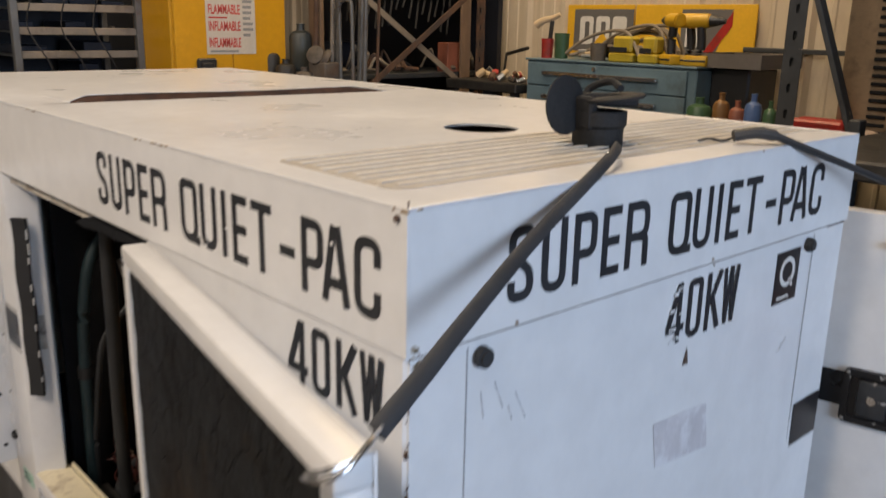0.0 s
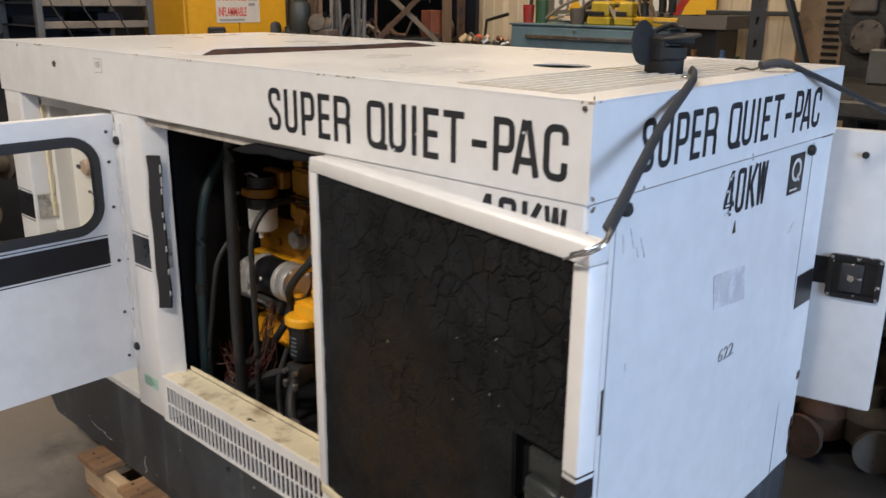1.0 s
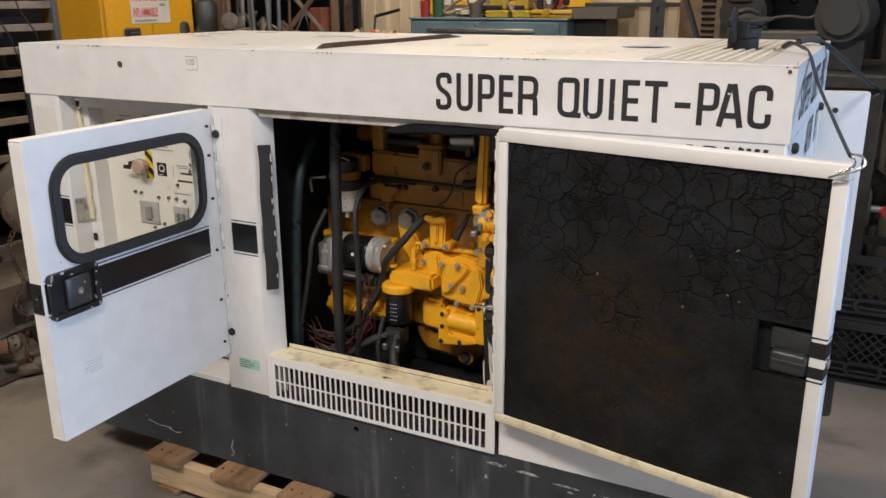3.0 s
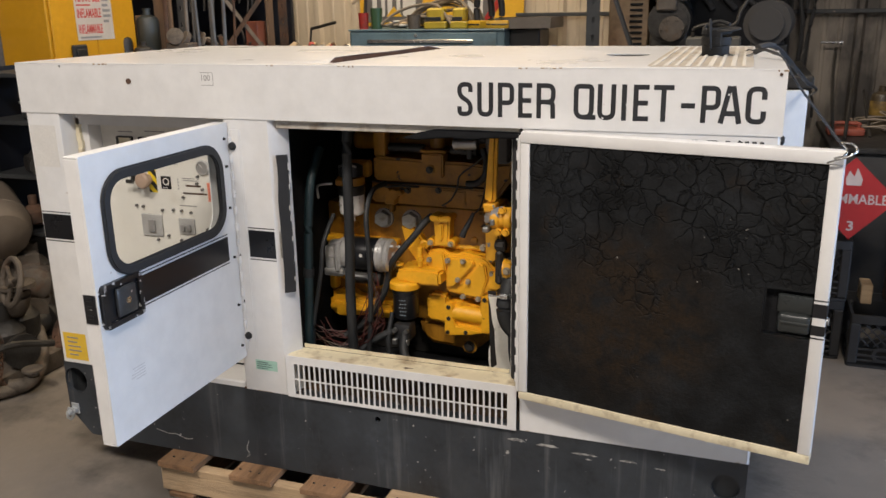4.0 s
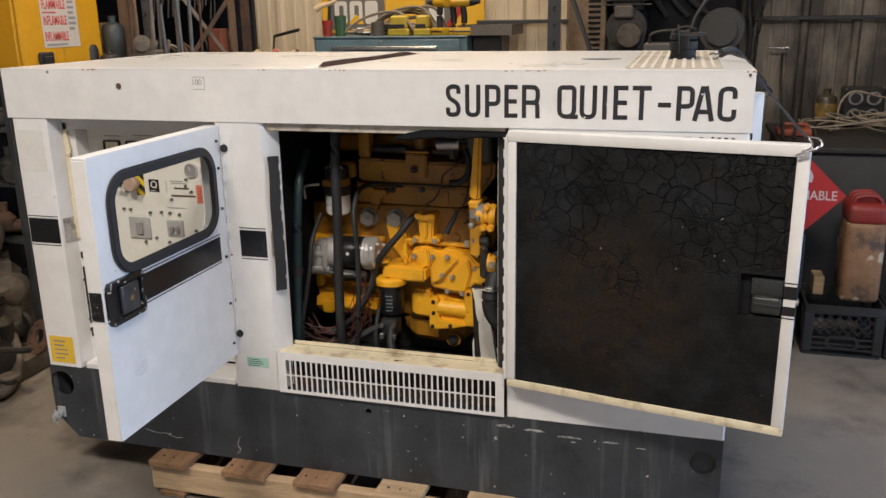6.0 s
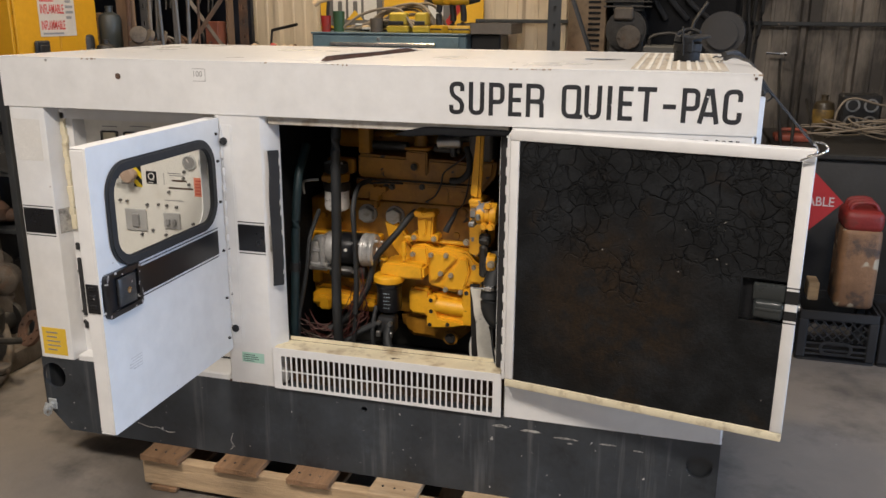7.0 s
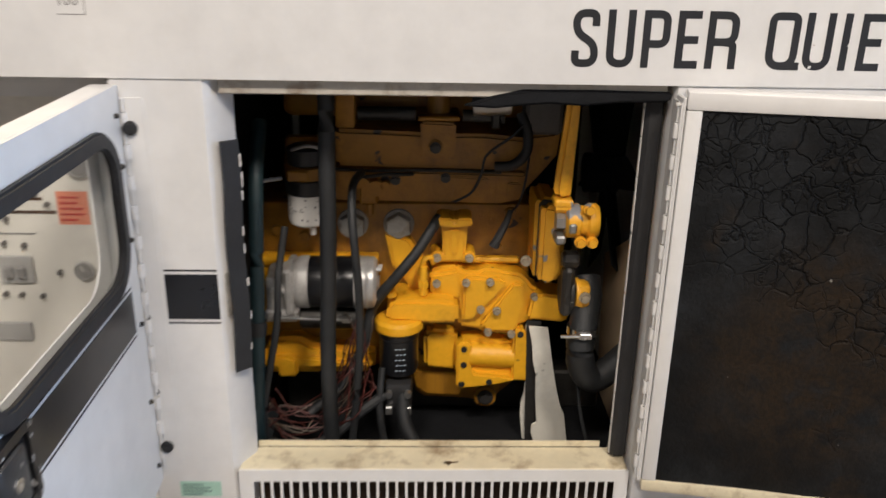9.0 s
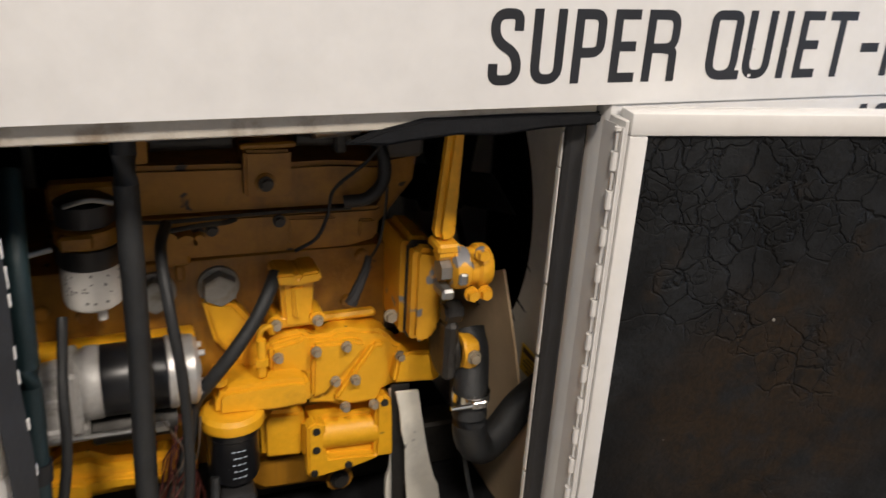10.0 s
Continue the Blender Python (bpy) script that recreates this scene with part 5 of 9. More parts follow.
for u0_, u1_, v in ((-1.845, -1.79, 1.101), (-1.85, -1.80, 1.108), (-1.87, -1.80, 1.014), (-1.95, -1.86, 1.155), (-1.94, -1.88, 1.165), (-1.99, -1.93, 1.175), (-2.09, -2.03, 1.258), (-1.98, -1.90, 1.262)):
    box(bm, u0_, u1_, v, v + 0.003, 0, 0.0008, m=CPF)
for k in range(4):
    box(bm, -1.868, -1.864, 1.070 + 0.011 * k, 1.075 + 0.011 * k, 0, 0.0008, m=CPF)
bars(bm, -2.035, -1.99, 1.06, 1.08, 2, CPF, 0.5)
parts("panel_print", bm, GREYL, cpanel)
for u in (-2.095, -2.005, -1.915):
    bm = bmesh.new()
    plate(bm, rounded(u, u + 0.066, 1.185, 1.245, 0.006, 3), [rect(u + 0.006, u + 0.060, 1.19, 1.24)], 0.008, CPF)
    me_ = part("panel_meter", bm, DSTEEL, cpanel, "square needle meter")
    bm = bmesh.new()
    box(bm, u + 0.006, u + 0.060, 1.214, 1.24, 0, 0.003, m=CPF)
    part("meter_face", bm, CREAM, me_)
    bm = bmesh.new()
    box(bm, u + 0.006, u + 0.060, 1.19, 1.2135, 0, 0.003, m=CPF)
    part("meter_mask", bm, BLACKP, me_)
bolts_on(gen, [(-2.20, 0.56), (-2.20, 0.60), (-2.20, 0.75), (-2.20, 1.05)], Matrix.Translation((0, 0.060, 0)) @ SIDE, 0.007)

# ---- engine door, folded back and lined with foam ----
ang = math.degrees(math.atan2(-0.138, 0.769))
EDM = Matrix.Translation((-0.642, -0.045, 0)) @ pose(0, 0, 0, 0, 0, ang) @ SIDE
DW = 0.782
bm = bmesh.new()
plate(bm, rounded(0, DW, 0.555, 1.330, 0.004, 2), [], 0.003, EDM @ Matrix.Translation((0, 0, -0.040)))
edoor = part("engine_door", bm, WHITE, gen, "white engine door folded back, lined with cracked black foam")
for name, a, m_, lb in (("door_frame_top", (0, DW, 1.300, 1.330), WHITE, ""), ("door_frame_bottom", (0, DW, 0.555, 0.579), CREAM, "yellowed lower frame"),
                    ("door_frame_hinge", (0, 0.026, 0.5795, 1.2995), WHITE, ""), ("door_frame_latch", (DW - 0.030, DW, 0.5795, 1.2995), WHITE, "")):
    bm = bmesh.new()
    box(bm, *a, -0.037, 0.0, 0.003, 2, m=EDM)
    part(name, bm, m_, edoor, lb)
bm = bmesh.new()
nu, nv = 110, 108
cut = lambda u, v: u > 0.645 and 0.882 < v < 0.990
grid = {}
for i in range(nu + 1):
    for j in range(nv + 1):
        u, v = 0.026 + (DW - 0.056) * i / nu, 0.579 + 0.721 * j / nv
        w = -0.006 + 0.003 * noise.noise((u * 6, v * 6, 2)) + 0.0015 * noise.noise((u * 24, v * 24, 4))
        grid[i, j] = bm.verts.new(EDM @ Vector((u, v, w)))
for i in range(nu):
    for j in range(nv):
        u, v = 0.026 + (DW - 0.056) * (i + 0.5) / nu, 0.579 + 0.721 * (j + 0.5) / nv
        if not cut(u, v):
            bm.faces.new((grid[i, j], grid[i + 1, j], grid[i + 1, j + 1], grid[i, j + 1]))
part("foam_lining", bm, FOAM, edoor, "cracked black sound foam, browned in the middle", 80)
bm = bmesh.new()
box(bm, 0.640, DW - 0.03, 0.876, 0.996, -0.037, -0.026, m=EDM)
box(bm, 0.639, 0.643, 0.876, 0.996, -0.026, -0.001, 0.001, m=EDM)
part("latch_pocket", bm, BAYDARK, edoor, "black latch pocket in the foam")
bm = bmesh.new()
box(bm, 0.676, DW - 0.032, 0.890, 0.938, -0.026, 0.006, 0.010, 3, m=EDM)
box(bm, 0.672, DW - 0.0305, 0.936, 0.982, -0.026, -0.008, 0.005, 2, m=EDM)
box(bm, 0.682, DW - 0.034, 0.914, 0.921, 0.005, 0.0085, 0.001, m=EDM)
part("latch_case", bm, mat("grey_plastic_case", (0.026, 0.030, 0.030), 0.28, vary=0.15, bump=0.05), edoor, "dark latch case")
bm = bmesh.new()
box(bm, DW - 0.0302, DW + 0.0006, 0.894, 0.918, -0.036, 0.0008, m=EDM)
box(bm, DW - 0.0302, DW + 0.0006, 0.938, 0.972, -0.036, 0.0008, m=EDM)
box(bm, DW - 0.0302, DW + 0.0006, 0.979, 0.982, -0.036, 0.0008, m=EDM)
box(bm, DW - 0.0302, DW + 0.0006, 0.885, 0.888, -0.036, 0.0008, m=EDM)
parts("edge_band", bm, BLACKV, edoor, "black band on the door edge")
bm = bmesh.new()
rod(bm, EDM @ Vector((DW - 0.01, 0.928, -0.015)), EDM @ Vector((DW + 0.006, 0.928, -0.015)), 0.009, n=12)
parts("latch_bolt", bm, STEEL, edoor)
JAMB = Matrix.Translation((-0.6480, 0, 0)) @ Matrix(((0, 0, -1, 0), (-1, 0, 0, 0), (0, 1, 0, 0), (0, 0, 0, 1)))
piano_hinge(gen, 0.030, 0.575, 1.31, 0.040, 0.010, JAMB)
bm = bmesh.new()
box(bm, -0.6478, -0.6425, -0.042, -0.0005, 0.575, 1.32, 0.002)
part("hinge_rail", bm, WHITE, gen)

# ---- rear door, swung out past the far corner ----
RM = Matrix.Translation((-0.650, W + 0.020, 0)) @ pose(0, 0, 0, 0, 0, 12.0) @ SIDE
bm = bmesh.new()
box(bm, 0, 0.805, 0.546, 1.322, -0.040, 0.0, 0.006, 2, m=RM)
rdoor = part("rear_door", bm, WHITE, gen, "white rear door swung open")
latch(rdoor, 0.650, 0.785, 0.866, 0.988, RM)
bm = bmesh.new()
box(bm, 0.02, 0.65, 0.897, 0.974, 0.0, 0.001, m=RM)
parts("stripe", bm, BLACKV, rdoor, "black band")
bm = bmesh.new()
rod(bm, RM @ Vector((0.70, 1.26, 0)), RM @ Vector((0.70, 1.26, 0.01)), 0.009, n=12)
parts("screw", bm, DSTEEL, rdoor)

# ---- rubber straps with hooks ----
strap = thing("rubber_strap", (0.0, 0.30, ZT), "grey rubber tie-down strap holding the engine door open", "strap", "tie-down straps")
bm = bmesh.new()
tube(bm, [(-0.074, 0.446, ZT + 0.012), (-0.052, 0.418, ZT + 0.024), (-0.026, 0.370, ZT + 0.018), (-0.001, 0.310, ZT + 0.008), (0.033, 0.160, 1.448), (0.076, 0.014, 1.395), (0.099, -0.060, 1.367), (0.122, -0.135, 1.340)], (0.0068, 0.0100), n=8, flat=0.33, twist=48)
part("band", bm, STRAP, strap)
bm = bmesh.new()
tube(bm, [(-0.074, 0.446, ZT + 0.012), (-0.085, 0.455, ZT + 0.004), (-0.095, 0.45, ZT + 0.004)], 0.004, n=8)
tube(bm, [(0.122, -0.130, 1.343), (0.142, -0.160, 1.345), (0.150, -0.185, 1.337), (0.138, -0.200, 1.326), (0.112, -0.198, 1.316), (0.092, -0.190, 1.306)], 0.0026, n=8)
tube(bm, [(0.122, -0.130, 1.343), (0.132, -0.160, 1.332), (0.125, -0.190, 1.325), (0.104, -0.193, 1.316)], 0.0026, n=8)
parts("hook", bm, BRIGHT, strap, "bright wire hook")
strap2 = thing("rubber_strap", (0.0, 0.95, ZT), "grey rubber tie-down strap over the rear roof corner", "strap", "tie-down straps")
bm = bmesh.new()
tube(bm, [(-0.060, 0.745, ZT + 0.014), (-0.046, 0.758, ZT + 0.019), (-0.018, 0.785, ZT + 0.016), (0.008, 0.830, ZT - 0.002), (0.05, 0.97, 1.445), (0.10, 1.14, 1.385), (0.135, 1.25, 1.345)], (0.013, 0.0085), n=8, flat=0.6)
tube(bm, [(-0.062, 0.743, ZT + 0.013), (-0.035, 0.768, ZT + 0.019), (-0.015, 0.79, ZT + 0.015)], 0.014, n=8, flat=0.7)
part("band", bm, STRAP, strap2)
bm = bmesh.new()
tube(bm, [(-0.060, 0.745, ZT + 0.012), (-0.075, 0.735, ZT + 0.004), (-0.088, 0.712, ZT + 0.008), (-0.10, 0.70, ZT + 0.003)], 0.0022, n=6)
tube(bm, [(0.13, 1.24, 1.355), (0.15, 1.275, 1.34), (0.165, 1.31, 1.32), (0.145, 1.31, 1.30)], 0.0045, n=6)
parts("hook", bm, DSTEEL, strap2, "bent dark wire hook")

# ---- pallet under the skid ----
pal = thing("pallet", (-1.3, 0.45, 0), "rough wooden shipping pallet carrying the generator", "pallet")
for x_, timber in ((-1.912, WOOD), (-1.642, WOOD), (-1.362, WOOD), (-1.065, WOODX), (-0.775, WOODX)):
    bm = bmesh.new()
    turn = pose(x_ + 0.076, 0.45, 0, 0, 0, 1.1 * math.sin(x_ * 37)) @ pose(-x_ - 0.076, -0.45, 0)
    box(bm, x_, x_ + 0.156 + 0.006 * math.sin(x_ * 11), -0.085 - 0.012 * math.sin(x_ * 23), 0.98, 0.123, 0.1445, 0.0022, 1, m=turn)
    part("deck_board", bm, timber, pal)
for y_ in (-0.062, 0.43, 0.92):
    bm = bmesh.new()
    box(bm, -1.93, -0.60, y_, y_ + 0.04, 0.02, 0.1225, 0.004)
    part("stringer", bm, WOODX, pal)
for x_ in (-1.90, -1.35, -0.90):
    bm = bmesh.new()
    box(bm, x_, x_ + 0.1, -0.07, 0.97, 0.001, 0.0198, 0.003)
    part("bottom_board", bm, WOOD, pal)
bm = bmesh.new()
for x_ in (-1.912, -1.642, -1.362, -1.065):
    for dx in (0.03, 0.07, 0.105):
        rod(bm, (x_ + dx, -0.045 + 0.01 * math.sin(dx * 90), 0.1445), (x_ + dx, -0.045, 0.1455), 0.004, n=8)
parts("nail_head", bm, DSTEEL, pal)

# ---- diesel engine inside the bay ----
eng = thing("diesel_engine", (-1.1, 0.5, 0.45), "yellow four-cylinder diesel engine, grimy, in the open bay", "engine")
FRONT = (0, -1, 0)


def yblock(name, b_, bevel=0.008, material=None, label="", parent=None):
    b = bmesh.new()
    box(b, *b_, bevel, 2)
    return part(name, b, material or YEL, parent or eng, label)


def casting(bm, outline, y, depth, bevel=0.006, holes=()):
    """Adds a casting: an outline in x and z, its face at y, going back by depth, with rounded edges."""
    b = bmesh.new()
    plate(b, outline, list(holes), depth, Matrix.Translation((0, y + depth, 0)) @ SIDE)
    bmesh.ops.dissolve_limit(b, angle_limit=0.02, verts=b.verts[:], edges=b.edges[:])
    bmesh.ops.bevel(b, geom=[e for e in b.edges if len(e.link_faces) == 2 and e.calc_face_angle(0) > 0.6], offset=bevel, segments=2, affect="EDGES", clamp_overlap=True)
    merge(bm, b)


def cast_part(name, outline, y, depth, bevel=0.006, material=None, label="", parent=None):
    b = bmesh.new()
    casting(b, outline, y, depth, bevel)
    return part(name, b, material or YEL, parent or eng, label)


BOLTM = mat("worn_bolt_steel", (0.40, 0.34, 0.25), 0.5, 0.35, vary=0.3, scale=40, bump=0.1)


def bolt_set(parent, spots, y, r=0.0075, material=None, h=0.013):
    b = bmesh.new()
    for x_, z_ in spots:
        bolt(b, (x_, y, z_), FRONT, r, h)
    return parts("bolt", b, material or BOLTM, parent)


block = yblock("cylinder_block", (-1.44, -0.826, 0.368, 0.80, 0.60, 1.004), 0.010, YELSHADE)
bm = bmesh.new()
box(bm, -1.436, -1.165, 0.332, 0.374, 0.866, 0.888, 0.006, 2)
box(bm, -1.432, -1.404, 0.338, 0.374, 0.69, 0.867, 0.006)
box(bm, -0.985, -0.85, 0.350, 0.374, 0.868, 0.882, 0.005)
box(bm, -1.30, -1.19, 0.352, 0.374, 0.70, 0.716, 0.005)
casting(bm, [(-1.152, 0.946), (-1.100, 0.934), (-1.078, 0.905), (-1.046, 0.848), (-1.046, 0.790), (-1.085, 0.776), (-1.102, 0.825), (-1.135, 0.868)], 0.335, 0.045, 0.008)
parts("cast_rib", bm, YEL, block)
bm = bmesh.new()
for x_, z_ in ((-1.39, 0.94), (-1.33, 0.925), (-0.875, 0.985), (-0.90, 0.90)):
    rod(bm, (x_, 0.370, z_), (x_, 0.358, z_), 0.013, 0.011, 14, 0.002)
parts("cast_boss", bm, YELSHADE, block)
casting_low = cast_part("lower_casting", [(-1.262, 1.012), (-1.06, 1.010), (-0.90, 1.007), (-0.850, 1.018), (-0.844, 1.076), (-1.262, 1.083)], 0.357, 0.40, 0.006, YELSHADE)
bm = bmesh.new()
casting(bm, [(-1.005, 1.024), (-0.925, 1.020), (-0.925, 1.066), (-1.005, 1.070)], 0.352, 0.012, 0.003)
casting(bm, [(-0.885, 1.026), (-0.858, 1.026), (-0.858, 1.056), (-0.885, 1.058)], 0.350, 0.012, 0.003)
parts("cast_pad", bm, YELSHADE, casting_low)
head = cast_part("cylinder_head", [(-1.256, 1.087), (-0.844, 1.081), (-0.842, 1.152), (-0.93, 1.160), (-1.0, 1.160), (-1.256, 1.168)], 0.362, 0.40, 0.008, YELSHADE)
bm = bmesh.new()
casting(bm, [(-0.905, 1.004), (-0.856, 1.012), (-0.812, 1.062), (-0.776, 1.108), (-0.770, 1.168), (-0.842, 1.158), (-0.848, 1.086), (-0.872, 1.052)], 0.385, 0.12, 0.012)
part("water_casting", bm, YELSHADE, eng)
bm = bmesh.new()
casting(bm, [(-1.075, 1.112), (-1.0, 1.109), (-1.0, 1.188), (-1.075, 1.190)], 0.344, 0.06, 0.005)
part("thermostat_housing", bm, YELSHADE, eng)
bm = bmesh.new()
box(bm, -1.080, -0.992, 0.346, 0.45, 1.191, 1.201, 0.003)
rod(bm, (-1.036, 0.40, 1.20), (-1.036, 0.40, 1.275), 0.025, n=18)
parts("thermostat_neck", bm, YELSHADE, eng)
yblock("lifting_eye", (-1.256, -1.214, 0.37, 0.42, 1.168, 1.28), 0.006, YELSHADE)
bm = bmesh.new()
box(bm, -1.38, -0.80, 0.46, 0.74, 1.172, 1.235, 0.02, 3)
part("rocker_cover", bm, YELSHADE, eng)
bm = bmesh.new()
rod(bm, (-1.21, 0.40, 1.195), (-1.085, 0.40, 1.195), 0.015, n=14)
rod(bm, (-0.985, 0.385, 1.196), (-0.895, 0.385, 1.192), 0.013, n=14)
rod(bm, (-0.95, 0.38, 1.226), (-0.86, 0.38, 1.236), 0.012, n=14)
box(bm, -0.925, -0.905, 0.36, 0.40, 1.172, 1.212, 0.004)
parts("upper_pipe", bm, DSTEEL, eng, "oily steel pipes")
bm = bmesh.new()
rod(bm, (-0.965, 0.36, 1.222), (-0.885, 0.36, 1.226), 0.022, n=18, bevel=0.003)
part("sensor_body", bm, STEEL, eng, "dull grey cylinder sensor")
bm = bmesh.new()
box(bm, -0.855, -0.776, 0.34, 0.42, 1.165, 1.275, 0.008)
part("relay_box", bm, mat("grey_box_paint", (0.10, 0.092, 0.085), 0.6, vary=0.2, bump=0.2), eng, "grey relay box")
bm = bmesh.new()
tube(bm, [(-0.865, 0.35, 1.21), (-0.850, 0.335, 1.170), (-0.852, 0.33, 1.130), (-0.878, 0.33, 1.103), (-0.915, 0.34, 1.096)], 0.011, n=12)
part("dark_elbow", bm, RUBBER, eng, "black rubber elbow hose")
for x_ in (-1.222, -1.121):
    bm = bmesh.new()
    rod(bm, (x_, 0.369, 0.957), (x_, 0.360, 0.957), 0.034, n=24)
    rod(bm, (x_, 0.360, 0.957), (x_, 0.336, 0.957), 0.030, 0.028, 6, 0.002)
    part("hex_plug", bm, mat("grey_plug_iron", (0.34, 0.33, 0.30), 0.55, 0.3, vary=0.25, scale=30, bump=0.3, stain=((0.14, 0.11, 0.07), 30, 0.5, 0.66, 0.7)), eng, "large grey hex plug")
bm = bmesh.new()
rod(bm, (-1.043, 0.3445, 1.137), (-1.043, 0.338, 1.137), 0.017, 0.015, 18, 0.002)
boss = part("boss", bm, YELSHADE, eng)
bolt_set(boss, ((-1.043, 1.137),), 0.338, 0.009, DSTEEL)
bolt_set(casting_low, ((-1.128, 1.060), (-1.15, 1.058), (-1.02, 1.066)), 0.356, 0.008, DSTEEL)

# starter motor
S = Matrix.Translation((-1.40, 0.302, 0.843)) @ pose(0, 0, 0, 0, 90, 0)
bm = bmesh.new()
turned(bm, [(0.034, 0.0), (0.040, 0.004), (0.043, 0.030), (0.050, 0.052), (0.056, 0.064), (0.058, 0.068), (0.058, 0.086), (0.056, 0.088)], S, 32)
box(bm, -1.402, -1.366, 0.252, 0.335, 0.792, 0.874, 0.010, 2)
box(bm, -1.362, -1.342, 0.244, 0.345, 0.785, 0.892, 0.006)
box(bm, -1.395, -1.345, 0.248, 0.262, 0.835, 0.850, 0.003)
box(bm, -1.406, -1.335, 0.250, 0.330, 0.768, 0.796, 0.005)
starter = part("starter_motor", bm, mat("cast_aluminium", (0.60, 0.59, 0.57), 0.5, 0.3, vary=0.2, scale=14, bump=0.25, stain=((0.20, 0.17, 0.13), 20, 0.52, 0.70, 0.6)), eng, "starter motor with a black body and silver ends")
bm = bmesh.new()
turned(bm, [(0.056, 0.088), (0.057, 0.090), (0.057, 0.182), (0.056, 0.184)], S, 32)
part("starter_body", bm, BLACKV, starter)
bm = bmesh.new()
turned(bm, [(0.056, 0.184), (0.059, 0.186), (0.059, 0.196), (0.057, 0.198), (0.057, 0.210), (0.0585, 0.211), (0.0585, 0.214), (0.057, 0.215), (0.057, 0.226), (0.050, 0.233), (0.016, 0.234), (0.014, 0.238)], S, 32)
for k in range(4):
    a = 2 * math.pi * k / 4 + 0.5
    rod(bm, S @ Vector((0.044 * math.cos(a), 0.044 * math.sin(a), 0.231)), S @ Vector((0.044 * math.cos(a), 0.044 * math.sin(a), 0.243)), 0.0055, n=8)
part("end_cap", bm, mat("starter_end_alloy", (0.66, 0.65, 0.63), 0.36, 0.55, vary=0.15, scale=20, bump=0.15), starter, "bright end cap")
bm = bmesh.new()
rod(bm, (-1.335, 0.29, 0.762), (-1.205, 0.29, 0.762), 0.024, n=18, bevel=0.003)
part("solenoid", bm, DSTEEL, starter, "oily black solenoid")
bm = bmesh.new()
rod(bm, (-1.39, 0.246, 0.782), (-1.22, 0.246, 0.778), 0.0042, n=8)
rod(bm, (-1.24, 0.246, 0.779), (-1.222, 0.246, 0.779), 0.009, n=6)
part("stud", bm, STEEL, starter)
bm = bmesh.new()
rod(bm, (-1.262, 0.2456, 0.852), (-1.262, 0.2440, 0.852), 0.006, n=14)
part("dot_mark", bm, SIGNW, starter)

# filler neck
bm = bmesh.new()
casting(bm, [(-1.028, 0.975), (-0.970, 0.975), (-0.975, 0.885), (-1.022, 0.885)], 0.318, 0.055, 0.006)
casting(bm, [(-1.010, 0.965), (-0.990, 0.965), (-0.994, 0.905), (-1.006, 0.905)], 0.308, 0.02, 0.004)
casting(bm, [(-1.040, 0.974), (-1.036, 0.992), (-1.006, 0.990), (-1.0, 0.983), (-0.994, 0.990), (-0.964, 0.992), (-0.960, 0.974), (-1.0, 0.968)], 0.302, 0.07, 0.004)
for x_ in (-1.037, -0.966):
    rod(bm, (x_, 0.37, 0.897), (x_, 0.314, 0.897), 0.014, n=14, bevel=0.003)
box(bm, -1.036, -0.966, 0.322, 0.37, 0.882, 0.904, 0.004)
filler = part("filler_neck", bm, YEL, eng)
bolt_set(filler, ((-1.037, 0.897), (-0.966, 0.897)), 0.314, 0.007)

# oil cooler cover and filter head
cover = cast_part("oil_cooler_cover", [(-1.052, 0.790), (-1.052, 0.862), (-1.040, 0.870), (-0.992, 0.876), (-0.975, 0.864), (-0.945, 0.862), (-0.930, 0.870), (-0.905, 0.868), (-0.885, 0.862), (-0.852, 0.858), (-0.836, 0.846),
                                       (-0.824, 0.828), (-0.806, 0.818), (-0.806, 0.748), (-0.836, 0.736), (-0.856, 0.728), (-0.864, 0.708), (-0.925, 0.712), (-0.940, 0.720), (-0.985, 0.728), (-0.990, 0.786)], 0.318, 0.06, 0.007)
bm = bmesh.new()
casting(bm, [(-0.976, 0.852), (-0.905, 0.852), (-0.882, 0.842), (-0.884, 0.832), (-0.952, 0.752), (-0.978, 0.746)], 0.304, 0.02, 0.005)
casting(bm, [(-0.868, 0.838), (-0.846, 0.838), (-0.838, 0.790), (-0.858, 0.722), (-0.918, 0.722), (-0.938, 0.738)], 0.304, 0.02, 0.005)
casting(bm, [(-0.834, 0.760), (-0.826, 0.812), (-0.806, 0.822), (-0.748, 0.814), (-0.741, 0.805), (-0.741, 0.762), (-0.750, 0.752)], 0.290, 0.08, 0.007)
casting(bm, [(-1.050, 0.802), (-1.048, 0.858), (-0.990, 0.868), (-0.980, 0.800)], 0.306, 0.02, 0.006)
parts("cover_pad", bm, YEL, cover)
bolt_set(cover, ((-1.037, 0.842), (-0.972, 0.844), (-0.919, 0.846), (-0.820, 0.812), (-0.938, 0.780), (-0.902, 0.777), (-0.920, 0.724), (-0.867, 0.720)), 0.301, 0.0068)
bm = bmesh.new()
casting(bm, [(-1.146, 0.764), (-1.144, 0.800), (-1.132, 0.812), (-1.085, 0.814), (-1.02, 0.814), (-0.990, 0.808), (-0.988, 0.760), (-1.05, 0.758)], 0.266, 0.115, 0.012)
turned(bm, [(0.048, 0.0), (0.0535, 0.004), (0.0540, 0.012), (0.0530, 0.021), (0.046, 0.027)], Matrix.Translation((-1.119, 0.285, 0.741)), 32)
part("filter_head", bm, YEL, eng)
bm = bmesh.new()
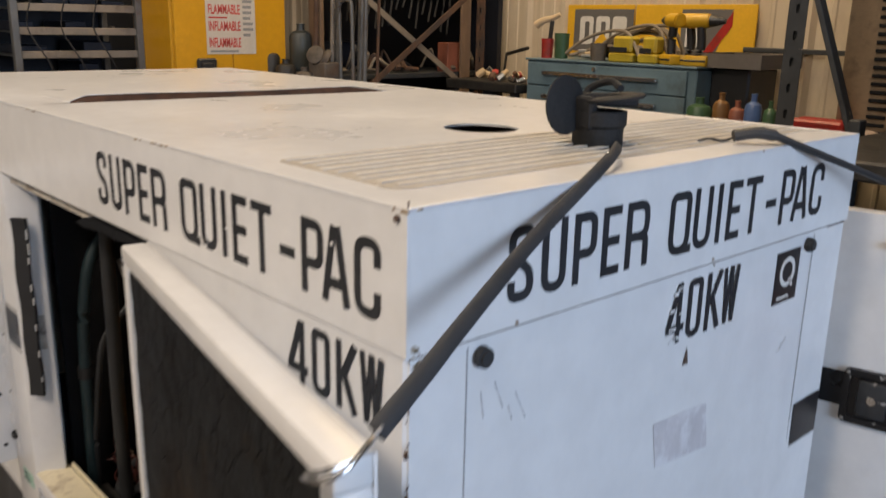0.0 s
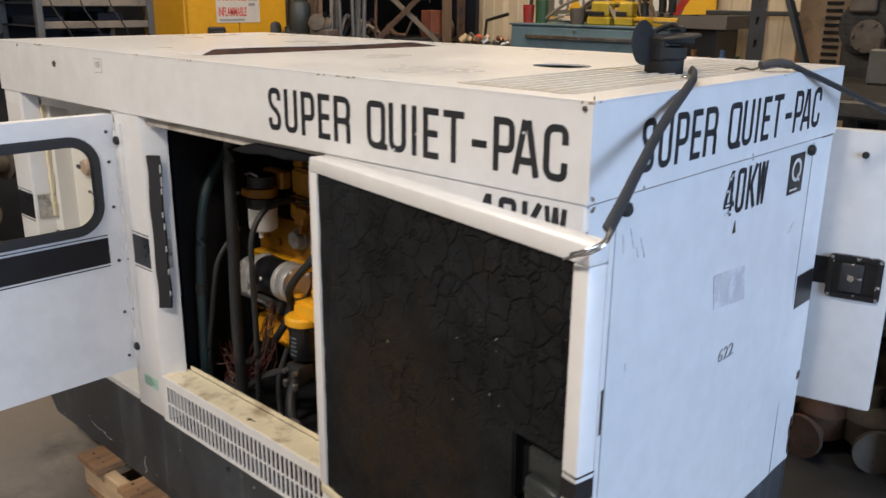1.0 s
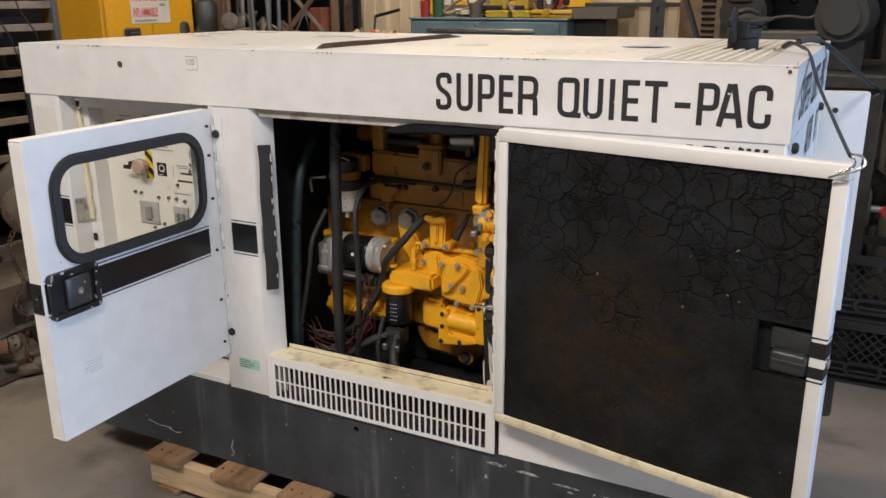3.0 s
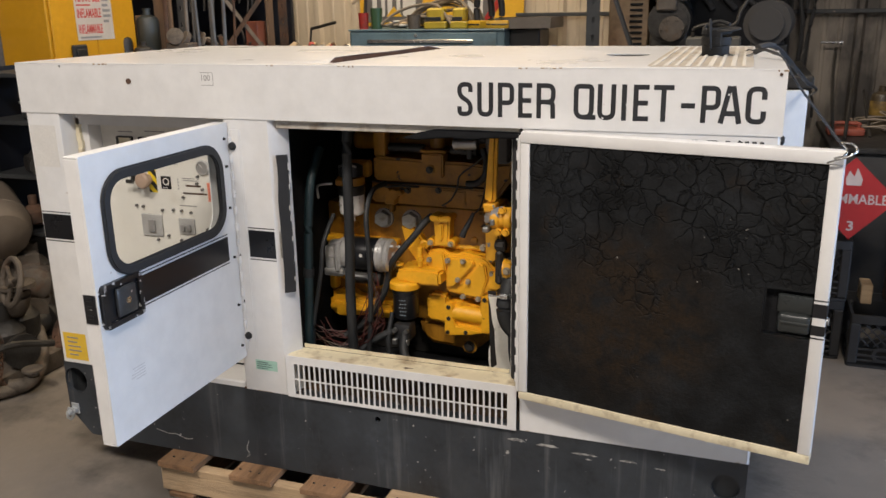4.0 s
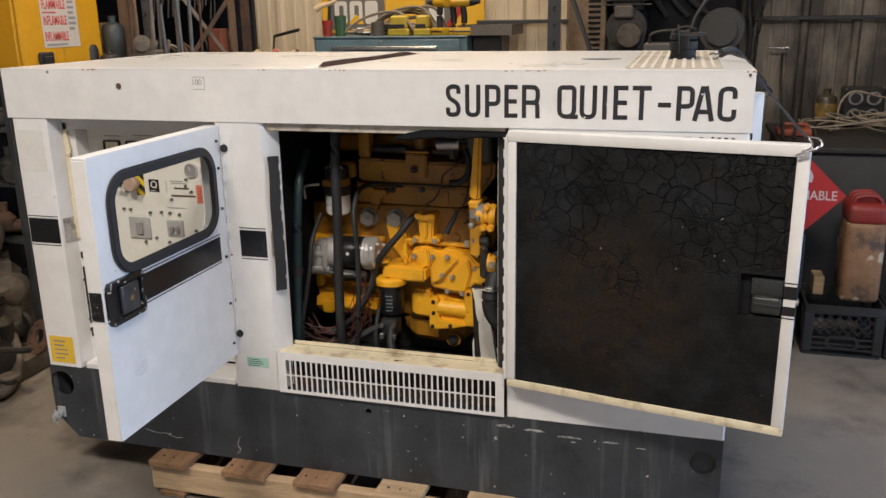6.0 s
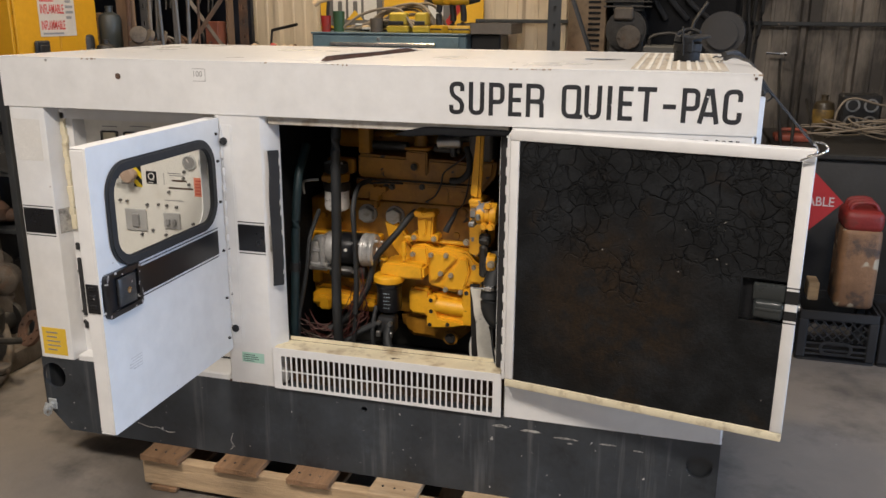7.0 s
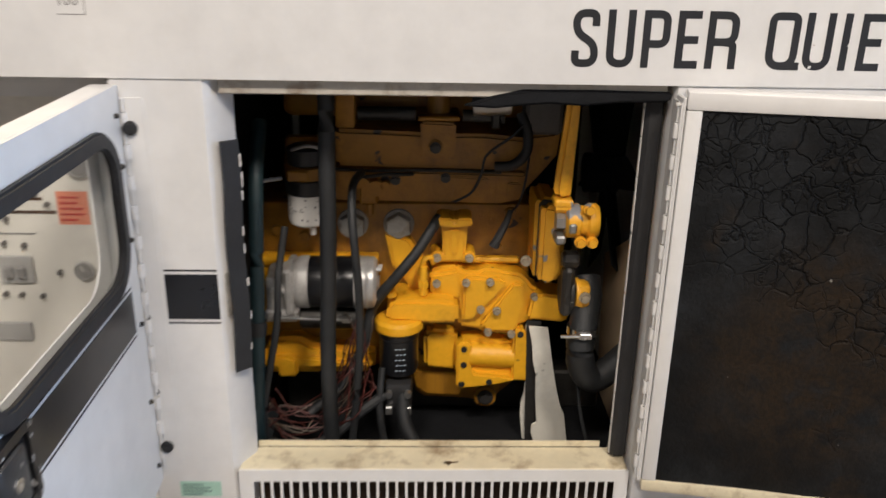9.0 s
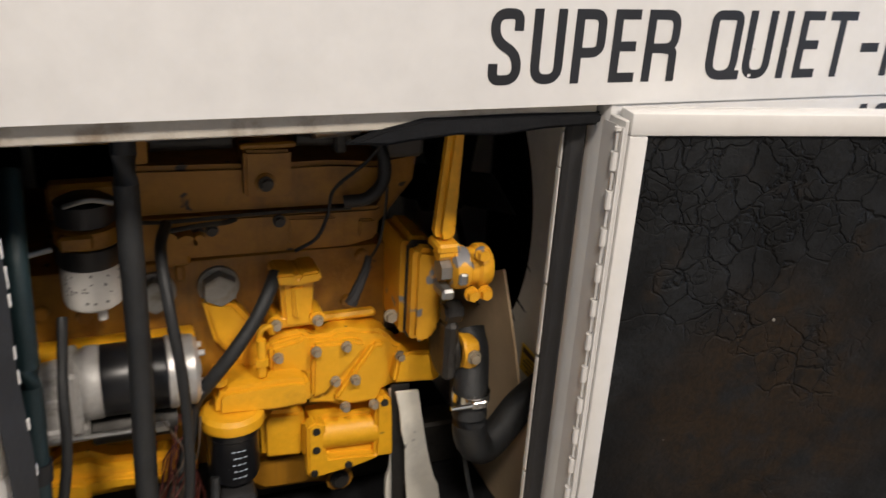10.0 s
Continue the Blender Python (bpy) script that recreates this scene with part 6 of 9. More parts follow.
turned(bm, [(0.030, 0.0), (0.040, 0.004), (0.0435, 0.014), (0.0435, 0.090), (0.046, 0.093), (0.046, 0.106), (0.044, 0.108)], Matrix.Translation((-1.119, 0.285, 0.634)), 32)
ofil = part("oil_filter", bm, BLACKV, eng, "black spin-on oil filter")
bm = bmesh.new()
for k in range(5):
    for j in range(3):
        a = radians(-100 + 11 * j + 3 * (k % 2))
        rod(bm, (-1.119 + 0.0436 * math.cos(a), 0.285 + 0.0436 * math.sin(a), 0.708 - 0.013 * k), (-1.119 + 0.0436 * math.cos(a + 0.12), 0.285 + 0.0436 * math.sin(a + 0.12), 0.708 - 0.013 * k), 0.0013, n=5)
part("print", bm, mat("filter_print", (0.30, 0.36, 0.42), 0.5, vary=0.2, bump=0), ofil)
bm = bmesh.new()
rod(bm, (-1.137, 0.285, 0.818), (-1.137, 0.285, 0.828), 0.014, n=12)
rod(bm, (-1.066, 0.29, 0.818), (-1.066, 0.29, 0.885), 0.008, n=10)
rod(bm, (-1.066, 0.29, 0.838), (-1.066, 0.29, 0.852), 0.012, n=6)
tube(bm, [(-1.068, 0.30, 0.88), (-1.064, 0.30, 0.898), (-1.050, 0.305, 0.90), (-1.044, 0.31, 0.885)], 0.006, n=8)
parts("fitting", bm, YEL, eng)

# timing case, accessory drive and upright bar
timing = cast_part("timing_case", [(-0.802, 0.852), (-0.802, 1.002), (-0.794, 1.014), (-0.762, 1.008), (-0.753, 0.985), (-0.748, 0.866), (-0.768, 0.838), (-0.794, 0.838)], 0.292, 0.037, 0.009, YELC, "yellow timing case with chipped paint")
bm = bmesh.new()
casting(bm, [(-0.8035, 0.848), (-0.8035, 1.006), (-0.795, 1.016), (-0.760, 1.012), (-0.750, 0.985), (-0.746, 0.862), (-0.768, 0.834), (-0.796, 0.834)], 0.3275, 0.003, 0.0005)
part("gasket", bm, DSTEEL, timing, "dark gasket line")
bm = bmesh.new()
casting(bm, [(-0.808, 0.846), (-0.810, 1.004), (-0.800, 1.020), (-0.758, 1.014), (-0.748, 0.985), (-0.744, 0.862), (-0.768, 0.832), (-0.80, 0.830)], 0.330, 0.12, 0.010)
part("timing_back", bm, YELC, timing)
bolt_set(timing, ((-0.822, 0.872),), 0.345, 0.009)
bm = bmesh.new()
turned(bm, [(0.026, 0), (0.034, 0.004), (0.035, 0.026), (0.031, 0.031), (0.031, 0.041), (0.036, 0.046), (0.036, 0.060), (0.032, 0.066), (0.010, 0.068)], Matrix.Translation((-0.764, 0.240, 1.000)) @ pose(0, 0, 0, 0, 90, 0), 28)
drive = part("accessory_drive", bm, YELC, eng, "round yellow drive housing with chipped paint")
bm = bmesh.new()
rod(bm, (-0.782, 0.238, 1.000), (-0.756, 0.238, 1.000), 0.019, n=6)
box(bm, -0.785, -0.764, 0.205, 0.250, 0.960, 0.978, 0.004)
box(bm, -0.760, -0.745, 0.200, 0.245, 0.985, 1.005, 0.003)
part("coupling", bm, STEEL, drive)
bm = bmesh.new()
for x_, z_ in ((-0.735, 0.966), (-0.712, 0.966), (-0.722, 1.034)):
    bolt(bm, (x_, 0.212, z_), FRONT, 0.009, 0.016)
parts("bolt", bm, YELC, drive)
cast_part("lift_bar", [(-0.788, 1.062), (-0.782, 1.044), (-0.762, 1.041), (-0.754, 1.055), (-0.748, 1.235), (-0.744, 1.30), (-0.776, 1.30), (-0.773, 1.235)], 0.238, 0.03, 0.009, YEL, "upright yellow bar")
bm = bmesh.new()
rod(bm, (-0.785, 0.24, 1.030), (-0.752, 0.24, 1.030), 0.014, n=10)
box(bm, -0.788, -0.750, 0.225, 0.275, 1.030, 1.046, 0.004)
part("bar_foot", bm, YELC, eng)

# lower pump housing, bell housing, sump
bm = bmesh.new()
casting(bm, [(-1.062, 0.614), (-1.064, 0.700), (-1.050, 0.712), (-0.985, 0.706), (-0.985, 0.606)], 0.332, 0.06, 0.010)
casting(bm, [(-0.990, 0.600), (-0.990, 0.690), (-0.945, 0.694), (-0.855, 0.682), (-0.822, 0.690), (-0.820, 0.600), (-0.90, 0.590)], 0.318, 0.07, 0.012)
rod(bm, (-0.965, 0.330, 0.655), (-0.84, 0.330, 0.648), 0.030, n=18)
front_housing = part("front_housing", bm, YEL, eng)
bm = bmesh.new()
casting(bm, [(-0.988, 0.582), (-0.988, 0.690), (-0.972, 0.698), (-0.954, 0.690), (-0.956, 0.640), (-0.948, 0.616), (-0.905, 0.612), (-0.860, 0.606), (-0.852, 0.612), (-0.852, 0.598), (-0.900, 0.586), (-0.975, 0.577)], 0.300, 0.03, 0.005)
casting(bm, [(-0.862, 0.598), (-0.862, 0.722), (-0.848, 0.734), (-0.832, 0.722), (-0.824, 0.700), (-0.822, 0.596)], 0.300, 0.05, 0.006)
flange = parts("flange", bm, YEL, eng)
bm = bmesh.new()
for x_, z_ in ((-0.972, 0.680), (-0.972, 0.640), (-0.976, 0.590), (-0.912, 0.596), (-0.846, 0.718)):
    rod(bm, (x_, 0.3006, z_), (x_, 0.297, z_), 0.0072, n=12)
parts("bolt_hole", bm, DSTEEL, flange[0])
bm = bmesh.new()
casting(bm, [(-1.432, 0.598), (-1.430, 0.668), (-1.405, 0.690), (-1.345, 0.692), (-1.315, 0.676), (-1.245, 0.668), (-1.175, 0.664), (-1.175, 0.602)], 0.325, 0.30, 0.014)
casting(bm, [(-1.425, 0.640), (-1.40, 0.655), (-1.24, 0.642), (-1.18, 0.636), (-1.18, 0.624), (-1.42, 0.624)], 0.312, 0.03, 0.005)
casting(bm, [(-1.395, 0.602), (-1.392, 0.652), (-1.372, 0.656), (-1.352, 0.648), (-1.350, 0.604)], 0.304, 0.03, 0.006)
parts("bell_housing", bm, YEL, eng)
bm = bmesh.new()
turned(bm, [(0.10, 0), (0.15, 0.01), (0.16, 0.12), (0.15, 0.13)], Matrix.Translation((-1.45, 0.50, 0.80)) @ pose(0, 0, 0, 0, 90, 0))
part("flywheel_case", bm, YEL, eng)
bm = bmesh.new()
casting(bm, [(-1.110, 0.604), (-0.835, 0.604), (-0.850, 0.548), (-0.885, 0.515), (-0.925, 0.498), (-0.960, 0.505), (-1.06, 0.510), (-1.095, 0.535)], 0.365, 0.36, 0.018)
part("sump", bm, YELSHADE, eng)
bm = bmesh.new()
rod(bm, (-0.915, 0.368, 0.525), (-0.915, 0.352, 0.525), 0.026, n=18)
drain_boss = part("drain_boss", bm, YELSHADE, eng)
bolt_set(drain_boss, ((-0.915, 0.525),), 0.352, 0.014, DSTEEL)

# fuel filter
bm = bmesh.new()
turned(bm, [(0.032, 0), (0.040, 0.006), (0.0425, 0.014), (0.0425, 0.070)], Matrix.Translation((-1.309, 0.297, 0.980)), 32)
ff = part("fuel_filter", bm, PAPER, eng, "white spin-on fuel filter with a black cap")
bm = bmesh.new()
turned(bm, [(0.044, 0.0), (0.046, 0.004), (0.046, 0.030), (0.044, 0.032)], Matrix.Translation((-1.309, 0.297, 1.050)), 32)
turned(bm, [(0.036, 0.0), (0.041, 0.004), (0.041, 0.034), (0.030, 0.04)], Matrix.Translation((-1.309, 0.297, 1.110)), 32)
parts("cap", bm, BLACKP, ff)
bm = bmesh.new()
turned(bm, [(0.043, 0.0), (0.0455, 0.003), (0.0455, 0.026), (0.041, 0.028)], Matrix.Translation((-1.309, 0.297, 1.0825)), 32)
box(bm, -1.345, -1.30, 0.247, 0.27, 1.085, 1.108, 0.004)
part("yellow_ring", bm, YELSHADE, ff)
bm = bmesh.new()
rod(bm, (-1.299, 0.280, 0.982), (-1.299, 0.280, 0.962), 0.007, n=10)
part("drain", bm, PAPER, ff)
bm = bmesh.new()
rng = random.Random(12)
for k in range(26):
    a, z_ = radians(rng.uniform(-150, -30)), rng.uniform(0.998, 1.045)
    rod(bm, (-1.309 + 0.0425 * math.cos(a), 0.297 + 0.0425 * math.sin(a), z_), (-1.309 + 0.0425 * math.cos(a + 0.09), 0.297 + 0.0425 * math.sin(a + 0.09), z_ + rng.uniform(-0.003, 0.003)), rng.uniform(0.0008, 0.002), n=5)
part("print", bm, GREYL, ff)
bm = bmesh.new()
tube(bm, [(-1.41, 0.25, 1.04), (-1.408, 0.24, 1.078), (-1.39, 0.235, 1.090), (-1.355, 0.25, 1.092)], 0.0048, n=8)
tube(bm, [(-1.335, 0.262, 1.148), (-1.30, 0.255, 1.158), (-1.27, 0.26, 1.150)], 0.004, n=8)
parts("fuel_line", bm, STEEL, eng)
bm = bmesh.new()
box(bm, -1.36, -1.262, 0.335, 0.372, 1.10, 1.155, 0.006)
part("filter_bracket", bm, YELSHADE, eng)
bm = bmesh.new()
for x_, z_, r_ in ((-1.195, 1.058, 0.013), (-1.17, 1.048, 0.017), (-1.15, 1.054, 0.010)):
    rod(bm, (x_, 0.36, z_), (x_, 0.325, z_), r_, n=12)
box(bm, -1.205, -1.165, 0.328, 0.362, 1.012, 1.052, 0.005)
box(bm, -1.19, -1.175, 0.33, 0.36, 0.985, 1.014, 0.004)
part("fuel_fitting", bm, YELSHADE, eng)
bm = bmesh.new()
tube(bm, [(-1.20, 0.33, 1.072), (-1.15, 0.325, 1.080), (-1.11, 0.335, 1.078), (-1.09, 0.355, 1.074)], 0.004, n=6)
tube(bm, [(-1.255, 0.345, 1.086), (-1.18, 0.338, 1.085), (-1.05, 0.348, 1.084), (-0.90, 0.350, 1.080)], 0.0032, n=6)
parts("injector_line", bm, DSTEEL, eng)

# hoses, cables and wires
bm = bmesh.new()
tube(bm, [(-1.250, 0.20, 1.335), (-1.251, 0.160, 1.25), (-1.255, 0.155, 0.95), (-1.262, 0.155, 0.72), (-1.258, 0.158, 0.44)], 0.0165, n=14)
part("drop_hose", bm, HOSE, eng, "thick black hose hanging across the engine")
bm = bmesh.new()
tube(bm, [(-1.198, 0.33, 1.085), (-1.212, 0.25, 1.075), (-1.209, 0.19, 1.01), (-1.199, 0.175, 0.90), (-1.197, 0.175, 0.78), (-1.205, 0.18, 0.65), (-1.225, 0.19, 0.45)], 0.0085, n=10)
part("thin_hose", bm, HOSE, eng)
bm = bmesh.new()
tube(bm, [(-1.034, 0.325, 0.985), (-1.050, 0.295, 0.968), (-1.080, 0.275, 0.925), (-1.118, 0.262, 0.880), (-1.155, 0.265, 0.832), (-1.178, 0.285, 0.785), (-1.190, 0.275, 0.73), (-1.212, 0.25, 0.675), (-1.25, 0.22, 0.62), (-1.31, 0.20, 0.575)], 0.0115, n=12)
part("heater_hose", bm, HOSE, eng, "black hose with a bend")
bm = bmesh.new()
tube(bm, [(-1.39, 0.24, 1.21), (-1.390, 0.17, 1.12), (-1.391, 0.14, 1.0), (-1.396, 0.13, 0.84), (-1.404, 0.13, 0.70), (-1.410, 0.13, 0.58), (-1.402, 0.13, 0.44)], 0.0145, n=12)
ghose = part("green_hose", bm, HOSEG, eng, "dark green hose")
bm = bmesh.new()
rod(bm, (-1.3965, 0.13, 0.832), (-1.3985, 0.13, 0.802), 0.018, n=14)
part("joint_sleeve", bm, RUBBER, ghose)
bm = bmesh.new()
tube(bm, [(-1.352, 0.24, 0.99), (-1.358, 0.17, 0.91), (-1.362, 0.15, 0.82), (-1.380, 0.145, 0.72), (-1.396, 0.14, 0.63), (-1.402, 0.14, 0.52)], 0.0075, n=10)
tube(bm, [(-1.40, 0.20, 0.50), (-1.34, 0.17, 0.50), (-1.27, 0.175, 0.525), (-1.21, 0.20, 0.57), (-1.15, 0.235, 0.60)], 0.0125, n=10)
tube(bm, [(-1.108, 0.25, 0.60), (-1.105, 0.22, 0.54), (-1.080, 0.20, 0.49), (-1.055, 0.19, 0.44)], 0.016, n=12)
tube(bm, [(-1.155, 0.25, 0.66), (-1.16, 0.22, 0.58), (-1.15, 0.21, 0.50), (-1.13, 0.20, 0.44)], 0.008, n=8)
tube(bm, [(-0.735, 0.20, 0.70), (-0.725, 0.17, 0.60), (-0.705, 0.15, 0.52), (-0.69, 0.14, 0.45)], 0.004, n=6)
parts("black_cable", bm, HOSE, eng)
bm = bmesh.new()
box(bm, -1.150, -1.088, 0.235, 0.30, 0.560, 0.626, 0.012, 2)
part("sender_unit", bm, BLACKP, eng)
bm = bmesh.new()
for x_ in (-1.140, -1.098):
    rod(bm, (x_, 0.236, 0.605), (x_, 0.222, 0.605), 0.008, n=8)
    box(bm, x_ - 0.008, x_ + 0.008, 0.222, 0.236, 0.555, 0.575, 0.002)
parts("terminal", bm, STEEL, eng)
rng = random.Random(21)
for material, count, name in ((WIRER, 12, "red_wire"), (WIREW, 5, "pale_wire")):
    bm = bmesh.new()
    for k in range(count):
        x_ = rng.uniform(-1.42, -1.34)
        z_ = rng.uniform(0.53, 0.61)
        pts = [(x_ - 0.03, 0.2, z_ + rng.uniform(-0.01, 0.05)), (x_, rng.uniform(0.16, 0.22), z_)]
        for j in range(3):
            pts.append((x_ + 0.055 * (j + 1) + rng.uniform(-0.02, 0.02), rng.uniform(0.17, 0.23), z_ - 0.02 + 0.016 * j * j + rng.uniform(-0.025, 0.025)))
        pts.append((rng.uniform(-1.23, -1.18), 0.23, rng.uniform(0.62, 0.76)))
        tube(bm, pts, 0.0014, n=5, steps=4)
    for k in range(count // 2):
        x_ = rng.uniform(-1.235, -1.18)
        tube(bm, [(x_ + rng.uniform(-0.02, 0.02), 0.24, 0.80 - 0.01 * k), (x_ + rng.uniform(-0.02, 0.02), 0.225, 0.73), (x_ + rng.uniform(-0.025, 0.02), 0.225, 0.66), (x_ - 0.02, 0.22, 0.60 + 0.01 * k)], 0.0014, n=5, steps=4)
    parts(name, bm, material, eng)
bm = bmesh.new()
tube(bm, [(-0.852, 0.335, 1.195), (-0.885, 0.325, 1.165), (-0.935, 0.325, 1.125), (-0.945, 0.325, 1.085), (-0.965, 0.32, 1.045), (-1.0, 0.33, 1.02)], 0.003, n=6)
tube(bm, [(-0.845, 0.335, 1.19), (-0.848, 0.32, 1.10), (-0.862, 0.31, 1.03), (-0.885, 0.295, 1.005)], 0.0025, n=6)
parts("sensor_wire", bm, RUBBER, eng)
bm = bmesh.new()
tube(bm, [(-0.882, 0.30, 1.012), (-0.892, 0.292, 0.985), (-0.910, 0.285, 0.950), (-0.916, 0.285, 0.935)], (0.006, 0.0115), n=8)
part("plug_end", bm, RUBBER, eng, "dangling black plug")

# mounting leg, coolant hose, shroud and fan
bm = bmesh.new()
casting(bm, [(-0.830, 0.745), (-0.787, 0.742), (-0.775, 0.673), (-0.768, 0.633), (-0.756, 0.577), (-0.746, 0.541), (-0.736, 0.519), (-0.724, 0.440), (-0.802, 0.440), (-0.811, 0.470), (-0.810, 0.491), (-0.799, 0.497), (-0.805, 0.561), (-0.808, 0.623), (-0.816, 0.657), (-0.820, 0.697)], 0.285, 0.006, 0.001)
leg = part("mount_leg", bm, mat("chipped_white_paint", (0.80, 0.77, 0.68), 0.5, vary=0.08, bump=0.1, specks=((0.04, 0.03, 0.03), 17, 0.68)), eng, "chipped white mounting leg")
bm = bmesh.new()
casting(bm, [(-0.834, 0.752), (-0.800, 0.752), (-0.800, 0.440), (-0.822, 0.440)], 0.2985, 0.006, 0.001)
part("leg_web", bm, DSTEEL, leg, "bare dark edge of the leg")
bm = bmesh.new()
casting(bm, [(-0.834, 0.735), (-0.823, 0.735), (-0.816, 0.684), (-0.814, 0.576), (-0.811, 0.447), (-0.816, 0.420), (-0.828, 0.440), (-0.835, 0.500), (-0.835, 0.536), (-0.828, 0.563), (-0.826, 0.618), (-0.828, 0.685)], 0.309, 0.010, 0.001)
part("leg_flange", bm, MATS["chipped_white_paint"], leg)
bm = bmesh.new()
turned(bm, [(0.030, 0.0), (0.048, 0.002), (0.050, 0.008), (0.044, 0.012), (0.050, 0.016), (0.050, 0.024), (0.038, 0.028)], Matrix.Translation((-0.766, 0.262, 0.842)) @ pose(0, 0, 0, 0, 90, 0), 20)
rod(bm, (-0.772, 0.235, 0.925), (-0.738, 0.235, 0.925), 0.020, n=8, bevel=0.004)
box(bm, -0.770, -0.745, 0.215, 0.25, 0.80, 0.91, 0.008)
parts("pump_flange", bm, DSTEEL, eng, "rusty dark pump flange")
bm = bmesh.new()
box(bm, -0.742, -0.712, 0.198, 0.245, 0.828, 0.880, 0.010, 2)
rod(bm, (-0.742, 0.225, 0.855), (-0.735, 0.225, 0.855), 0.030, n=16)
outlet = part("water_outlet", bm, YELC, eng)
bolt_set(outlet, ((-0.726, 0.855),), 0.198, 0.009)
bm = bmesh.new()
tube(bm, [(-0.712, 0.262, 0.872), (-0.712, 0.235, 0.835), (-0.727, 0.195, 0.755), (-0.720, 0.195, 0.695), (-0.692, 0.205, 0.662), (-0.650, 0.22, 0.680), (-0.605, 0.24, 0.710), (-0.55, 0.26, 0.73)], 0.030, n=20)
chose = part("coolant_hose", bm, HOSE, eng, "thick black coolant hose")
bm = bmesh.new()
turned(bm, [(0.031, -0.008), (0.0325, -0.008), (0.0325, 0.008), (0.031, 0.008)], Matrix.Translation((-0.7255, 0.198, 0.783)), 28)
rod(bm, (-0.775, 0.165, 0.782), (-0.735, 0.163, 0.783), 0.004, n=8)
box(bm, -0.738, -0.712, 0.158, 0.170, 0.776, 0.790, 0.002)
part("hose_clamp", bm, BRIGHT, chose, "bright hose clamp")
bm = bmesh.new()
plate(bm, rect(0.09, 1.02, ZS + 0.01, ZF - 0.02), [ring_of(0.645, 1.00, 0.32, 48)], 0.004, Matrix.Translation((-0.565, 0, 0)) @ END)
part("fan_shroud", bm, PANELW, gen, "cream fan shroud with a round opening")
bm = bmesh.new()
rng = random.Random(15)
for k in range(26):
    a = radians(rng.uniform(188, 262))
    r0_, w_ = 0.318, rng.uniform(0.004, 0.012)
    p = Vector((0.645 + r0_ * math.cos(a), 1.0 + r0_ * math.sin(a), 0.0))
    q = Vector((0.645 + (r0_ + rng.uniform(0.008, 0.05)) * math.cos(a), 1.0 + (r0_ + rng.uniform(0.008, 0.05)) * math.sin(a), 0.0))
    side_ = Vector((-math.sin(a), math.cos(a), 0)) * w_ / 2
    plate(bm, [tuple((p - side_)[:2]), tuple((p + side_)[:2]), tuple((q + side_ * 0.2)[:2]), tuple((q - side_ * 0.2)[:2])], [], 0.0008, Matrix.Translation((-0.5660, 0, 0)) @ END)
part("soot_streaks", bm, BAYDARK, gen, "black flaked paint round the fan opening", 0)
bm = bmesh.new()
box(bm, 0.245, 0.312, 0.738, 0.793, -0.003, 0.0, m=Matrix.Translation((-0.566, 0, 0)) @ END)
olb = part("orange_label", bm, YLAB, gen, "orange warning label")
bm = bmesh.new()
bars(bm, 0.252, 0.305, 0.742, 0.775, 4, Matrix.Translation((-0.5694, 0, 0)) @ END, 0.35, 0.0006)
box(bm, 0.252, 0.305, 0.778, 0.789, 0, 0.0006, m=Matrix.Translation((-0.5696, 0, 0)) @ END)
part("print", bm, RUST, olb)
bm = bmesh.new()
for k in range(6):
    b2 = bmesh.new()
    bmesh.ops.create_cube(b2, size=1)
    bmesh.ops.scale(b2, vec=(0.004, 0.09, 0.24), verts=b2.verts)
    bmesh.ops.translate(b2, vec=(0, 0, 0.15), verts=b2.verts)
    merge(bm, b2, Matrix.Translation((-0.60, 0.645, 1.0)) @ pose(0, 0, 0, 60 * k + 15, 0, 0) @ pose(0, 0, 0, 0, 0, 30))
blades = bm
bm = bmesh.new()
rod(bm, (-0.66, 0.645, 1.0), (-0.58, 0.645, 1.0), 0.05, n=20)
fan = part("fan", bm, BAYDARK, eng, "black radiator fan")
parts("blade", blades, BAYDARK, fan)
bm = bmesh.new()
plate(bm, [(0.12, 0.44), (0.12, 0.62), (0.24, 0.715), (0.30, 0.83), (0.36, 0.93), (0.60, 0.80), (0.56, 0.44)], [], 0.005, Matrix.Translation((-0.60, 0, 0)) @ END)
part("tan_baffle", bm, TANC, gen, "tan baffle board")
bm = bmesh.new()
box(bm, -1.40, -0.72, 0.10, 0.16, ZS + 0.006, 0.50, 0.006)
box(bm, -1.40, -0.62, 0.45, 0.52, ZS + 0.006, 0.54, 0.006)
parts("frame_rail", bm, DSTEEL, gen, "oily engine rail")
bm = bmesh.new()
turned(bm, [(0.030, 0.0), (0.034, 0.004), (0.034, 0.016), (0.028, 0.022), (0.010, 0.024)], Matrix.Translation((-1.005, 0.135, 0.50)))
part("filler_cap", bm, mat("dusty_cap", (0.10, 0.09, 0.08), 0.8, vary=0.3, scale=30, bump=0.3), gen, "dusty round filler cap")

# the timing end of the engine stands forward of the block
for names, seat in ((("timing_case", "accessory_drive", "lift_bar", "bar_foot"), Vector((-0.023, -0.057, 0.030))), (("pump_flange", "water_outlet", "coolant_hose"), Vector((-0.010, -0.026, 0.013)))):
    for ob in [c for c in eng.children if c.name.split(".")[0] in names]:
        for each in [ob] + list(ob.children):
            each.data.transform(Matrix.Translation(seat))

